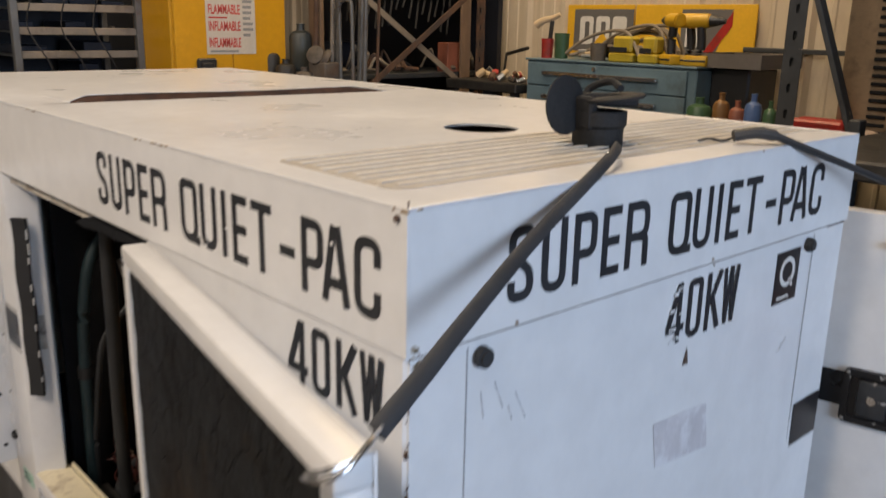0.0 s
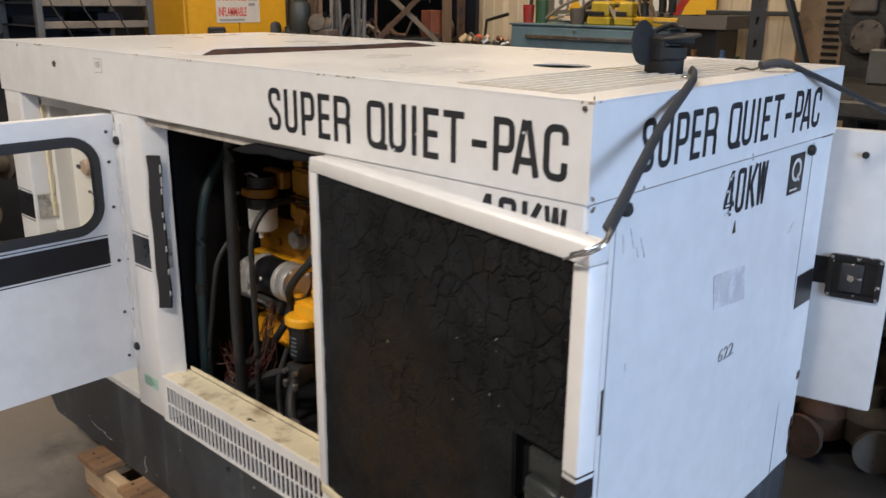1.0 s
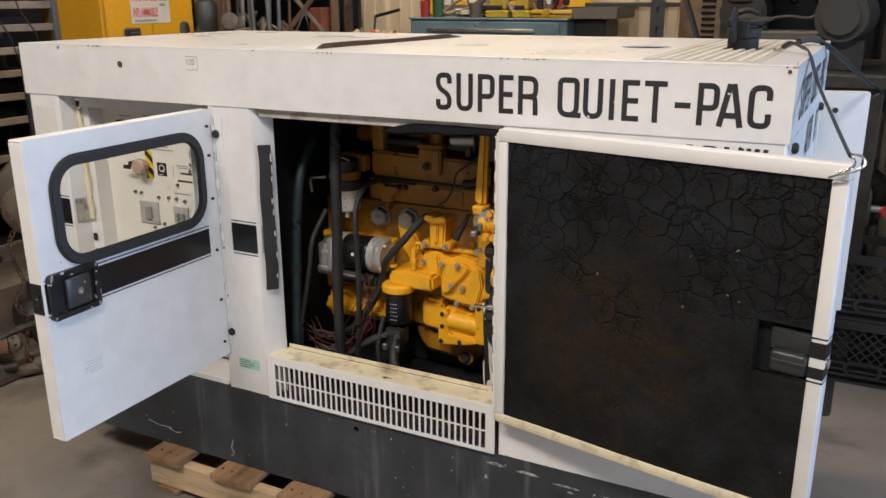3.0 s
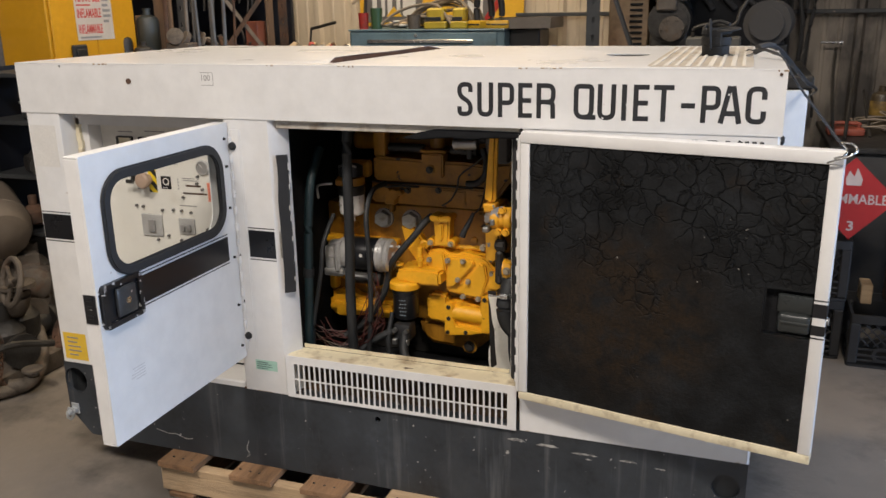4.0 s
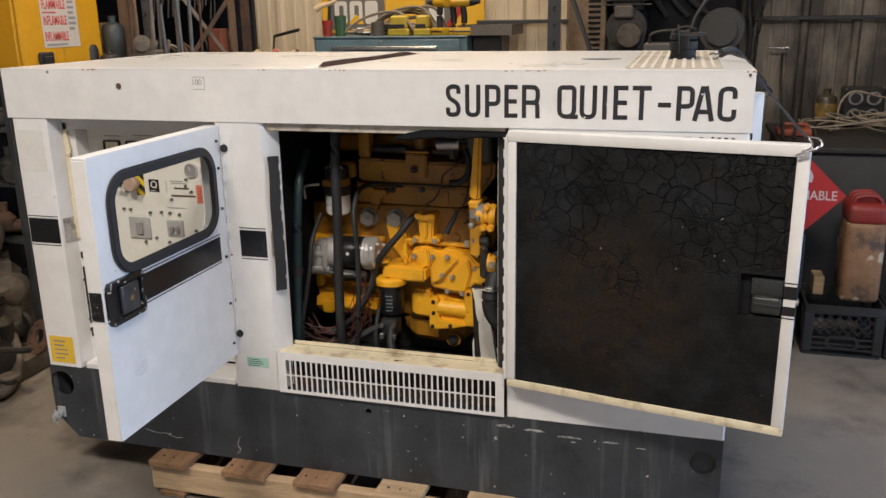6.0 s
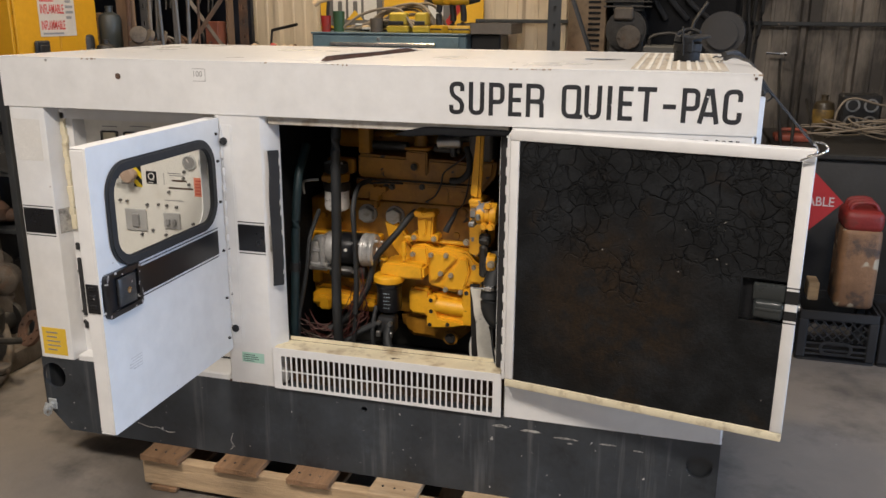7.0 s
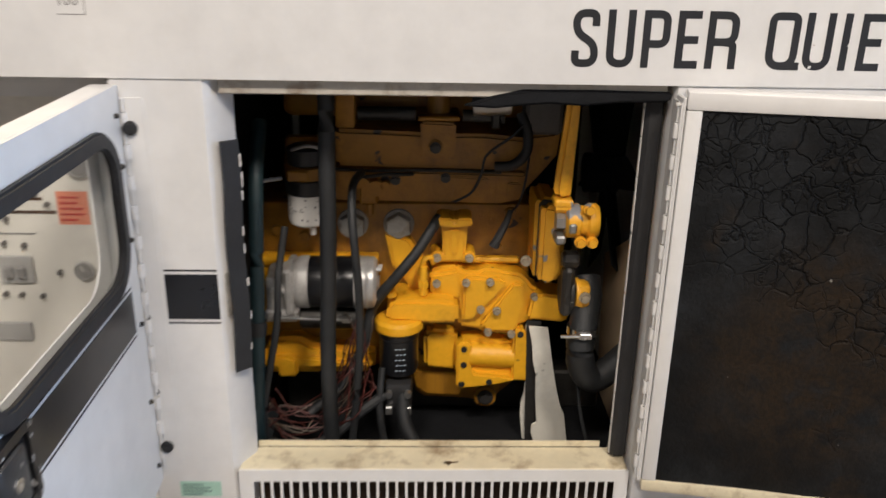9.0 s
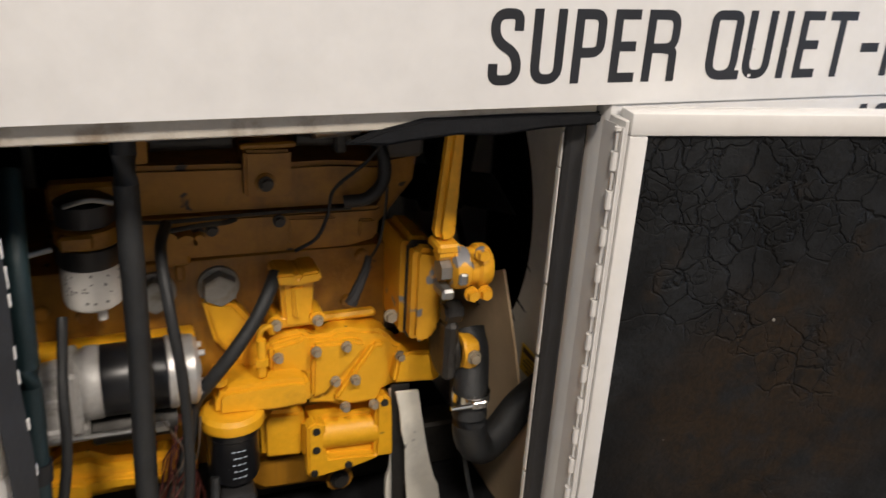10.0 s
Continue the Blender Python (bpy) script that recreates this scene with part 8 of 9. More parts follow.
def drill(x, y, rz):
    d = thing("cordless_drill", (x, y, CT), "yellow and black cordless drill standing on its battery", "drill", "cordless drills")
    m = pose(x, y, CT, 0, 0, rz)
    b = bmesh.new()
    box(b, -0.07, 0.045, -0.04, 0.04, 0.0, 0.05, 0.010, 2, m=m)
    part("battery", b, DRILLY, d)
    b = bmesh.new()
    box(b, -0.065, 0.04, -0.042, 0.042, 0.020, 0.030, 0.002, m=m)
    part("battery_band", b, BLACKP, d)
    b = bmesh.new()
    tube(b, [m @ Vector(p) for p in ((-0.005, 0, 0.045), (0.0, 0, 0.11), (-0.008, 0, 0.18))], 0.021, n=12)
    part("grip", b, BLACKP, d)
    b = bmesh.new()
    rod(b, m @ Vector((-0.075, 0, 0.21)), m @ Vector((0.035, 0, 0.21)), 0.034, n=16, bevel=0.006)
    part("motor_case", b, DRILLY, d)
    b = bmesh.new()
    rod(b, m @ Vector((0.035, 0, 0.21)), m @ Vector((0.075, 0, 0.21)), 0.030, 0.022, 16)
    rod(b, m @ Vector((0.075, 0, 0.21)), m @ Vector((0.105, 0, 0.21)), 0.020, 0.012, 14)
    part("chuck", b, BLACKP, d)
    return d


drill(-1.745, 3.14, 150)
drill(-1.655, 3.17, 20)
drill(-1.575, 3.13, 10)
rng = random.Random(30)
for k in range(16):
    bm = bmesh.new()
    y_ = rng.uniform(3.14, 3.34)
    x_ = rng.uniform(-2.44, -2.22)
    top = rng.uniform(0.03, 0.18)
    tube(bm, [(x_, y_, CT + 0.02), (x_ + 0.12, y_ + 0.03, CT + top * 0.7), (x_ + 0.28, y_ + 0.02, CT + top), (x_ + 0.42, y_, CT + top * 0.95), (x_ + 0.52, y_ - 0.03, CT + 0.03)], 0.009, n=8)
    solo("cable", bm, CABLE, "grey cable in a heap on the tool chest", "cable", "cables on the chest")
rng = random.Random(33)
for k in range(14):
    bm = bmesh.new()
    x_, y_ = rng.uniform(-2.42, -2.15), rng.uniform(3.08, 3.3)
    a = rng.uniform(0, 3.1)
    rod(bm, (x_, y_, CT + 0.01 + 0.012 * (k % 4)), (x_ + 0.12 * math.cos(a), y_ + 0.06 * math.sin(a), CT + 0.015 + 0.012 * (k % 4)), 0.009, 0.006, 8)
    solo("hand_tool", bm, rng.choice((STEEL, DSTEEL, TANC)), "small hand tool lying on the chest", "tool", "loose hand tools")
rng = random.Random(35)
for k in range(18):
    x_, y_, z_ = -2.92 + rng.uniform(-0.26, 0.26), 3.15 + rng.uniform(-0.12, 0.2), 1.36
    z_ += 0.006
    bm = bmesh.new()
    rod(bm, (x_, y_, z_), (x_ + rng.uniform(-0.05, 0.05), y_ + rng.uniform(-0.05, 0.05), z_ + rng.uniform(0.01, 0.05)), rng.uniform(0.012, 0.026), n=8, bevel=0.003)
    solo("brass_fitting", bm, rng.choice((BRIGHT, STEEL, RUST, REDP, TANC)), "small metal fitting in a heap", "fitting", "fittings in a heap")
bm = bmesh.new()
box(bm, -3.22, -2.64, 3.0, 3.45, 1.30, 1.355, 0.006)
for x_ in (-3.2, -2.70):
    for y_ in (3.02, 3.40):
        box(bm, x_, x_ + 0.04, y_, y_ + 0.04, 0, 1.30)
solo("side_stand", bm, DSTEEL, "dark steel stand beside the tool chest", "stand")
bm = bmesh.new()
rod(bm, (-3.05, 3.35, 1.50), (-2.83, 3.30, 1.545), 0.011, n=10)
rod(bm, (-3.05, 3.35, 1.50), (-3.07, 3.35, 1.355), 0.008, n=8)
solo("pipe_bar", bm, DSTEEL, "dark steel bar propped up", "bar")

# wall signs: plain shapes in their colours
for x0_, x1_, kind in ((-2.765, -2.285, 0), (-2.275, -1.545, 1)):
    sg = thing("wall_sign", ((x0_ + x1_) / 2, 3.58, 1.53), "yellow and grey trade sign leaning on the wall", "sign", "wall signs")
    SF = Matrix.Translation((0, 3.585, 0)) @ SIDE
    bm = bmesh.new()
    box(bm, x0_, x1_, 1.512, 1.80, 0, 0.010, 0.002, m=SF)
    part("board", bm, SIGNY, sg)
    m2 = Matrix.Translation((0, -0.0102, 0)) @ SF
    bm = bmesh.new()
    if kind == 0:
        box(bm, x0_ + 0.055, x1_, 1.535, 1.775, 0, 0.001, m=m2)
    else:
        plate(bm, [(x0_ + 0.30, 1.535), (x1_ - 0.22, 1.535), (x1_ - 0.13, 1.775), (x0_ + 0.30, 1.775)], [], 0.001, m2)
    part("grey_field", bm, SIGNG, sg)
    m3 = Matrix.Translation((0, -0.0012, 0)) @ m2
    bm = bmesh.new()
    if kind == 0:
        for k in range(3):
            u = x0_ + 0.10 + 0.118 * k
            plate(bm, rounded(u, u + 0.098, 1.575, 1.735, 0.02, 3), [rounded(u + 0.036, u + 0.070, 1.605, 1.705, 0.008, 2)] if k < 2 else [], 0.001, m3)
    else:
        box(bm, x0_ + 0.33, x0_ + 0.44, 1.58, 1.72, 0, 0.001, m=m3)
    part("white_shape", bm, SIGNW, sg)
    bm = bmesh.new()
    if kind == 0:
        plate(bm, [(x0_ + 0.205, 1.575), (x0_ + 0.33, 1.575), (x0_ + 0.267, 1.645)], [], 0.001, Matrix.Translation((0, -0.0012, 0)) @ m3)
        part("yellow_shape", bm, SIGNY, sg)
    else:
        plate(bm, [(x1_ - 0.30, 1.535), (x1_ - 0.245, 1.535), (x1_ - 0.13, 1.69), (x1_ - 0.13, 1.765)], [], 0.001, m3)
        part("red_slash", bm, REDP, sg)

# ---- tray, bench and bottles beside the chest ----
tray = thing("tool_tray", (-1.42, 3.3, 1.17), "black steel tray on a stand", "tray")
bm = bmesh.new()
plate(bm, rect(-1.62, -1.26, 3.12, 3.52), [], 0.004, Matrix.Translation((0, 0, 1.50)))
for a in ((-1.62, -1.26, 3.12, 3.125), (-1.62, -1.26, 3.515, 3.52), (-1.62, -1.615, 3.125, 3.515), (-1.265, -1.26, 3.125, 3.515)):
    box(bm, *a, 1.504, 1.565)
part("pan", bm, mat("grey_tray_plastic", (0.13, 0.115, 0.10), 0.5, vary=0.15, bump=0.1), tray)
bm = bmesh.new()
box(bm, -1.54, -1.34, 3.18, 3.45, 1.17, 1.499, 0.01)
part("stand", bm, BLACKP, tray)
bench = thing("steel_bench", (-1.15, 3.2, 0), "dark steel bench against the wall", "bench")
bm = bmesh.new()
box(bm, -1.53, -0.36, 2.90, 3.53, 1.13, 1.168, 0.004)
part("top", bm, RACKD, bench)
for x_ in (-1.50, -0.42):
    for y_ in (2.93, 3.46):
        bm = bmesh.new()
        box(bm, x_, x_ + 0.04, y_, y_ + 0.04, 0, 1.13, 0.003)
        part("leg", bm, RACKD, bench)
for x_, m_, h, r_, lb in ((-1.475, GREENP, 0.20, 0.058, "green plastic bottle"), (-1.365, BROWNP, 0.23, 0.038, "brown spray bottle"), (-1.285, REDO, 0.20, 0.036, "dull red bottle"), (-1.21, BLUEP, 0.235, 0.038, "bottle with a blue label"),
                      (-1.13, GREENP, 0.21, 0.03, "thin green bottle")):
    canister(x_, 3.0, 1.169, r_, h, m_, "bottle", lb + " on the bench", "bottle", "bottles on the bench")
tb = thing("toolbox", (-0.93, 3.05, 1.168), "small red steel toolbox", "toolbox")
bm = bmesh.new()
box(bm, -1.04, -0.82, 3.0, 3.14, 1.169, 1.27, 0.006)
part("tray_body", bm, DSTEEL, tb)
bm = bmesh.new()
box(bm, -1.045, -0.815, 2.995, 3.145, 1.2705, 1.315, 0.010)
part("lid", bm, REDP, tb)
bm = bmesh.new()
b2 = bmesh.new()
bmesh.ops.create_icosphere(b2, subdivisions=4, radius=0.1)
for v in b2.verts:
    v.co *= 1 + 0.25 * noise.noise(v.co * 14) + 0.12 * noise.noise(v.co * 40)
    v.co.z = max(v.co.z * 0.8, -0.045)
merge(bm, b2, Matrix.Translation((-0.70, 2.99, 1.214)))
solo("rag", bm, RAG, "crumpled grimy cloth on the bench", "rag")

# black bolted column with a brace
col = thing("steel_column", (-0.93, 2.72, 0), "black slotted steel post with a diagonal brace", "post")
slotted_post(-0.965, 2.72, 3.0, RACKD, col, 0.075)
bm = bmesh.new()
box(bm, -0.97, -0.90, 2.735, 2.742, 0, 3.0, 0.001)
part("web", bm, RACKD, col)
bm = bmesh.new()
a, b_ = Vector((-0.885, 2.74, 1.86)), Vector((-0.66, 2.74, 1.27))
box(bm, -0.028, 0.028, -0.010, 0.010, 0, (b_ - a).length, 0.003, m=Matrix.Translation(a) @ (b_ - a).to_track_quat("Z", "Y").to_matrix().to_4x4())
part("brace", bm, RACKD, col)
bm = bmesh.new()
box(bm, -0.675, -0.63, 2.70, 2.76, 0.0, 1.36, 0.004)
part("brace_foot", bm, RACKD, col)

# ---- old machines behind the generator ----
mb = thing("machine_stand", (-0.15, 2.4, 0), "heavy dark machine stand", "stand")
bm = bmesh.new()
box(bm, -0.58, 0.20, 1.95, 2.95, 1.26, 1.32, 0.008)
part("deck", bm, DSTEEL, mb)
for x_ in (-0.55, 0.12):
    for y_ in (1.98, 2.86):
        bm = bmesh.new()
        box(bm, x_, x_ + 0.06, y_, y_ + 0.06, 0, 1.26, 0.004)
        part("leg", bm, DSTEEL, mb)
bm = bmesh.new()
box(bm, -0.55, 0.18, 2.0, 2.9, 0.50, 0.54, 0.006)
part("lower_deck", bm, DSTEEL, mb)

louv = thing("louvred_unit", (-0.75, 3.2, 1.168), "brown louvred machine housing", "machine")
bm = bmesh.new()
box(bm, -0.90, -0.665, 3.12, 3.45, 1.169, 2.2, 0.006)
part("housing", bm, mat("brown_machine_paint", (0.24, 0.17, 0.105), 0.6, vary=0.25, scale=6, bump=0.2, stain=((0.05, 0.035, 0.02), 6, 0.48, 0.66, 0.85)), louv)
bm = bmesh.new()
for k in range(22):
    box(bm, -0.775, -0.70, 3.112, 3.1215, 1.20 + 0.033 * k, 1.215 + 0.033 * k, 0.002)
parts("louvre", bm, BAYDARK, louv)

oe = thing("small_engine", (-0.53, 3.07, 1.168), "grimy grey small engine on the steel bench", "engine")
bm = bmesh.new()
box(bm, -0.64, -0.42, 2.96, 3.22, 1.169, 1.52, 0.02, 3)
rod(bm, (-0.53, 2.92, 1.54), (-0.53, 3.22, 1.54), 0.12, n=22, bevel=0.015)
part("crankcase", bm, DSTEEL, oe)
bm = bmesh.new()
box(bm, -0.60, -0.49, 2.885, 2.92, 1.60, 1.67, 0.008)
turned(bm, [(0.055, 0), (0.07, 0.02), (0.07, 0.03), (0.03, 0.035)], Matrix.Translation((-0.51, 2.92, 1.50)) @ pose(0, 0, 0, 90))
for k in range(6):
    a = k * math.pi / 3
    rod(bm, (-0.51 + 0.058 * math.cos(a), 2.89, 1.50 + 0.058 * math.sin(a)), (-0.51 + 0.058 * math.cos(a), 2.875, 1.50 + 0.058 * math.sin(a)), 0.008, n=6)
part("front_cover", bm, SCRAP, oe)
bm = bmesh.new()
for k in range(9):
    box(bm, -0.67, -0.39, 2.98, 3.20, 1.67 + 0.028 * k, 1.680 + 0.028 * k, 0.002)
box(bm, -0.62, -0.44, 3.01, 3.17, 1.65, 1.95)
parts("cooling_fin", bm, DSTEEL, oe)

gb = thing("grey_case", (-0.27, 2.72, 1.32), "dark grey equipment case with a bent handle", "case")
bm = bmesh.new()
box(bm, -0.41, -0.13, 2.62, 2.84, 1.321, 1.462, 0.008)
part("case_body", bm, mat("grey_case_paint", (0.10, 0.098, 0.09), 0.5, vary=0.2, bump=0.15), gb)
bm = bmesh.new()
tube(bm, [(-0.38, 2.68, 1.462), (-0.37, 2.68, 1.51), (-0.28, 2.68, 1.53), (-0.17, 2.68, 1.525), (-0.14, 2.70, 1.60), (-0.08, 2.72, 1.70)], 0.010, n=10)
part("handle", bm, DSTEEL, gb)
ct = thing("compressor_tank", (0.0, 2.3, 1.32), "sooty grey compressor tank on the machine stand", "tank")
bm = bmesh.new()
rod(bm, (-0.02, 2.06, 1.545), (0.02, 2.55, 1.545), 0.105, n=28, bevel=0.03)
part("shell", bm, mat("sooty_grey_tank", (0.040, 0.036, 0.032), 0.6, vary=0.2, scale=5, bump=0.1), ct)
bm = bmesh.new()
for y_ in (2.14, 2.44):
    box(bm, -0.08, 0.08, y_, y_ + 0.03, 1.321, 1.45, 0.003)
parts("foot", bm, DSTEEL, ct)
rng = random.Random(41)
for k in range(6):
    motor(rng.uniform(-0.45, 0.1), 2.12 + 0.12 * k, 0.542, rng.uniform(0.9, 1.25), rng.uniform(0, 180), rng.choice((SCRAP, DSTEEL, RUST)))
for k in range(4):
    valve_body(-0.50 + 0.15 * k, 2.02 + 0.05 * (k % 2), 0.0, 1.1, 40 * k, rng.choice((SCRAP, RUST)))
rng = random.Random(44)
for k in range(4):
    bm = bmesh.new()
    x_ = 0.13 + 0.045 * k
    tube(bm, [(x_, 3.50, 2.10), (x_ + 0.01, 3.48, 1.70), (x_ + rng.uniform(-0.03, 0.05), 3.47, 1.40), (x_ + rng.uniform(-0.02, 0.07), 3.49, 1.05)], 0.012, n=7)
    solo("hanging_hose", bm, RUBBER, "black hose hanging on the sooty wall", "hose", "hoses on the wall")
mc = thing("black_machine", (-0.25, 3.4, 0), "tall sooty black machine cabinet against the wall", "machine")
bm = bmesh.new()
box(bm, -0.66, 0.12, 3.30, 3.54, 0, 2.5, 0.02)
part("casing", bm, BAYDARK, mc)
for k in range(4):
    bm = bmesh.new()
    tube(bm, [(-0.62 + 0.17 * k, 3.29, 2.4), (-0.60 + 0.16 * k, 3.25, 1.95), (-0.50 + 0.10 * k, 3.26, 1.75), (-0.44 + 0.13 * k, 3.29, 1.60)], 0.018, n=8)
    part("machine_hose", bm, RUBBER, mc)

# ---- right-hand bench, cans and crates ----
rb = thing("black_bench", (0.85, 2.7, 0), "black sheet-metal bench with clutter on top", "bench")
bm = bmesh.new()
box(bm, 0.36, 1.75, 2.36, 3.30, 0.02, 0.915, 0.02, 2)
part("cabinet", bm, mat("black_sheet", (0.030, 0.029, 0.028), 0.5, vary=0.3, scale=4, bump=0.12), rb)
bm = bmesh.new()
box(bm, 0.33, 1.78, 2.33, 3.33, 0.9155, 0.945, 0.006)
part("top", bm, DSTEEL, rb)
jug = canister(0.655, 3.20, 0.946, 0.060, 0.225, mat("amber_jug_plastic", (0.055, 0.042, 0.025), 0.35, vary=0.3, scale=9, bump=0.1),
              "oil_jug", "dirty amber jug on the bench", "jug")
bm = bmesh.new()
turned(bm, [(0.0603, 0.0), (0.0612, 0.002), (0.0612, 0.080), (0.0603, 0.082)], Matrix.Translation((0.655, 3.20, 1.005)), 24)
part("jug_label", bm, mat("soiled_amber_label", (0.30, 0.19, 0.05), 0.5, vary=0.3, scale=14, bump=0.05, stain=((0.06, 0.04, 0.02), 12, 0.46, 0.62, 0.85)), jug, "soiled amber label")
bt = thing("battery_box", (0.85, 3.2, 0.945), "black box with four ring terminals", "battery")
bm = bmesh.new()
box(bm, 0.745, 0.965, 3.15, 3.31, 0.946, 1.18, 0.012)
part("case", bm, BLACKP, bt)
bm = bmesh.new()
for u, v in ((0.805, 1.120), (0.905, 1.120), (0.805, 1.020), (0.905, 1.020)):
    plate(bm, ring_of(u, v, 0.040), [ring_of(u, v, 0.029)], 0.006, Matrix.Translation((0, 3.15, 0)) @ SIDE)
parts("ring_terminal", bm, STEEL, bt)
rng = random.Random(50)
for k in range(9):
    bm = bmesh.new()
    cx, cy = 0.84 + rng.uniform(-0.12, 0.2), 2.90 + rng.uniform(-0.08, 0.08)
    r_ = rng.uniform(0.12, 0.24)
    tube(bm, [(cx + r_ * 1.3 * math.cos(a), cy + 0.08 * math.sin(a), 0.953 + 0.06 * abs(math.sin(a * 1.1 + k * 1.7)) + 0.007 * k) for a in [0.7 * j + k for j in range(9)]], 0.0052, n=8)
    solo("cable_loop", bm, CABLE, "grey cable looped on the bench", "cable", "cables on the bench")
bm = bmesh.new()
tube(bm, [(0.69, 2.98, 0.96), (0.70, 3.0, 1.10), (0.77, 3.02, 1.17), (0.92, 3.02, 1.14), (1.10, 3.05, 1.10), (1.3, 3.05, 1.05)], 0.007, n=8)
solo("cable_loop", bm, CABLE, "grey cable looped on the bench", "cable", "cables on the bench")
bm = bmesh.new()
box(bm, 0.345, 0.53, 2.72, 2.86, 0.946, 0.985, 0.012, 2)
tube(bm, [(0.38, 2.79, 0.983), (0.38, 2.79, 1.005), (0.50, 2.79, 1.005), (0.50, 2.79, 0.983)], 0.010, n=8)
solo("red_case", bm, mat("dull_orange_red", (0.34, 0.08, 0.045), 0.55, vary=0.25, scale=9, bump=0.15), "faded red tool case on the bench", "case")
for pts, m_ in (([(0.42, 2.60, 0.946), (0.46, 2.9, 1.12), (0.55, 3.5, 1.34)], DSTEEL), ([(0.36, 2.55, 0.946), (0.37, 3.0, 1.18), (0.41, 3.5, 1.36)], DSTEEL), ([(0.55, 2.70, 0.946), (0.56, 3.0, 1.04), (0.58, 3.4, 1.12)], DSTEEL)):
    bm = bmesh.new()
    tube(bm, pts, 0.009, n=10)
    solo("pry_bar", bm, m_, "dark pry bar leaning on the wall", "pry bar", "pry bars")
bm = bmesh.new()
tube(bm, [(0.24, 3.48, 1.40), (0.23, 3.46, 1.30), (0.25, 3.45, 1.18), (0.30, 3.44, 1.08), (0.31, 3.44, 0.95)], 0.009, n=8)
solo("bent_pipe", bm, DSTEEL, "bent dark pipe hanging on the wall", "pipe")
bm = bmesh.new()
rod(bm, (0.325, 3.54, 1.395), (0.445, 3.54, 1.392), 0.0075, n=8)
rod(bm, (0.435, 3.54, 1.392), (0.45, 3.54, 1.392), 0.013, n=8)
solo("wall_pin", bm, BRIGHT, "bright steel pin on the wall", "pin")


def crate(x0, y0, z0, w, d, h):
    """An open lattice milk crate: rims, corner posts, slats and a diagonal lattice panel with a hand hole."""
    c = thing("milk_crate", (x0 + w / 2, y0 + d / 2, z0), "black plastic lattice crate", "crate", "plastic crates")
    for name, zz in (("rim", z0 + h - 0.04), ("base", z0)):
        b = bmesh.new()
        plate(b, rounded(x0, x0 + w, y0, y0 + d, 0.015, 2), [rect(x0 + 0.012, x0 + w - 0.012, y0 + 0.012, y0 + d - 0.012)] if name == "rim" else [], 0.04 if name == "rim" else 0.012, Matrix.Translation((0, 0, zz)))
        part(name, b, CRATE, c)
    for px_ in (x0, x0 + w - 0.045):
        for py_ in (y0, y0 + d - 0.045):
            b = bmesh.new()
            box(b, px_, px_ + 0.045, py_, py_ + 0.045, z0 + 0.013, z0 + h - 0.041, 0.006)
            part("corner_post", b, CRATE, c)
    for face in (SIDE, END):
        b = bmesh.new()
        if face is SIDE:
            m, u0, u1 = Matrix.Translation((0, y0 + 0.01, 0)) @ SIDE, x0 + 0.045, x0 + w - 0.045
        else:
            m, u0, u1 = Matrix.Translation((x0 + 0.004, 0, 0)) @ END, y0 + 0.045, y0 + d - 0.045
        lo, hi = z0 + 0.105, z0 + h - 0.045
        step = 0.042
        u = u0 - (hi - lo)
        while u < u1:
            for s in (1, -1):
                a0, a1 = (u, u + (hi - lo)) if s == 1 else (u + (hi - lo), u)
                t0, t1 = 0.0, 1.0
                lo_t = max(0.0, (u0 - a0) / (a1 - a0)) if s == 1 else max(0.0, (a0 - u1) / (a0 - a1))
                hi_t = min(1.0, (u1 - a0) / (a1 - a0)) if s == 1 else min(1.0, (a0 - u0) / (a0 - a1))
                if hi_t - lo_t > 0.08:
                    p, q = Vector((a0 + (a1 - a0) * lo_t, lo + (hi - lo) * lo_t, 0)), Vector((a0 + (a1 - a0) * hi_t, lo + (hi - lo) * hi_t, 0))
                    rod(b, m @ p, m @ q, 0.0035, n=6)
            u += step
        for v in (z0 + 0.03, z0 + 0.055, z0 + 0.085):
            box(b, u0, u1, v, v + 0.010, 0, 0.008, 0.001, m=m)
        part("lattice", b, CRATE, c)
        b = bmesh.new()
        plate(b, rounded((u0 + u1) / 2 - 0.075, (u0 + u1) / 2 + 0.075, z0 + 0.035, z0 + 0.105, 0.03, 4), [rounded((u0 + u1) / 2 - 0.062, (u0 + u1) / 2 + 0.062, z0 + 0.047, z0 + 0.093, 0.022, 4)], 0.014, m)
        part("hand_hole", b, CRATE, c)
    return c


crate(0.455, 1.835, 0.0, 0.36, 0.36, 0.255)
crate(0.825, 1.84, 0.0, 0.36, 0.36, 0.255)
crate(0.07, 1.90, 0.0, 0.36, 0.36, 0.29)
crate(0.075, 1.905, 0.292, 0.36, 0.36, 0.29)
bm = bmesh.new()
box(bm, 0.505, 0.555, 2.00, 2.12, 0.256, 0.350, 0.004)
solo("wood_block", bm, WOODX, "short pale wood block on the crate", "block")
can = thing("jerry_can", (0.70, 2.0, 0.255), "scraped red metal jerry can with a worn label", "jerry can")
bm = bmesh.new()
box(bm, 0.610, 0.790, 1.90, 2.12, 0.2562, 0.660, 0.030, 3)
part("can_body", bm, CANB, can)
bm = bmesh.new()
box(bm, 0.611, 0.789, 1.901, 2.119, 0.640, 0.745, 0.032, 3)
part("can_shoulder", bm, mat("dark_worn_red", (0.24, 0.020, 0.016), 0.5, vary=0.3, scale=9, bump=0.2, stain=((0.08, 0.035, 0.025), 9, 0.5, 0.66, 0.8)), can)
bm = bmesh.new()
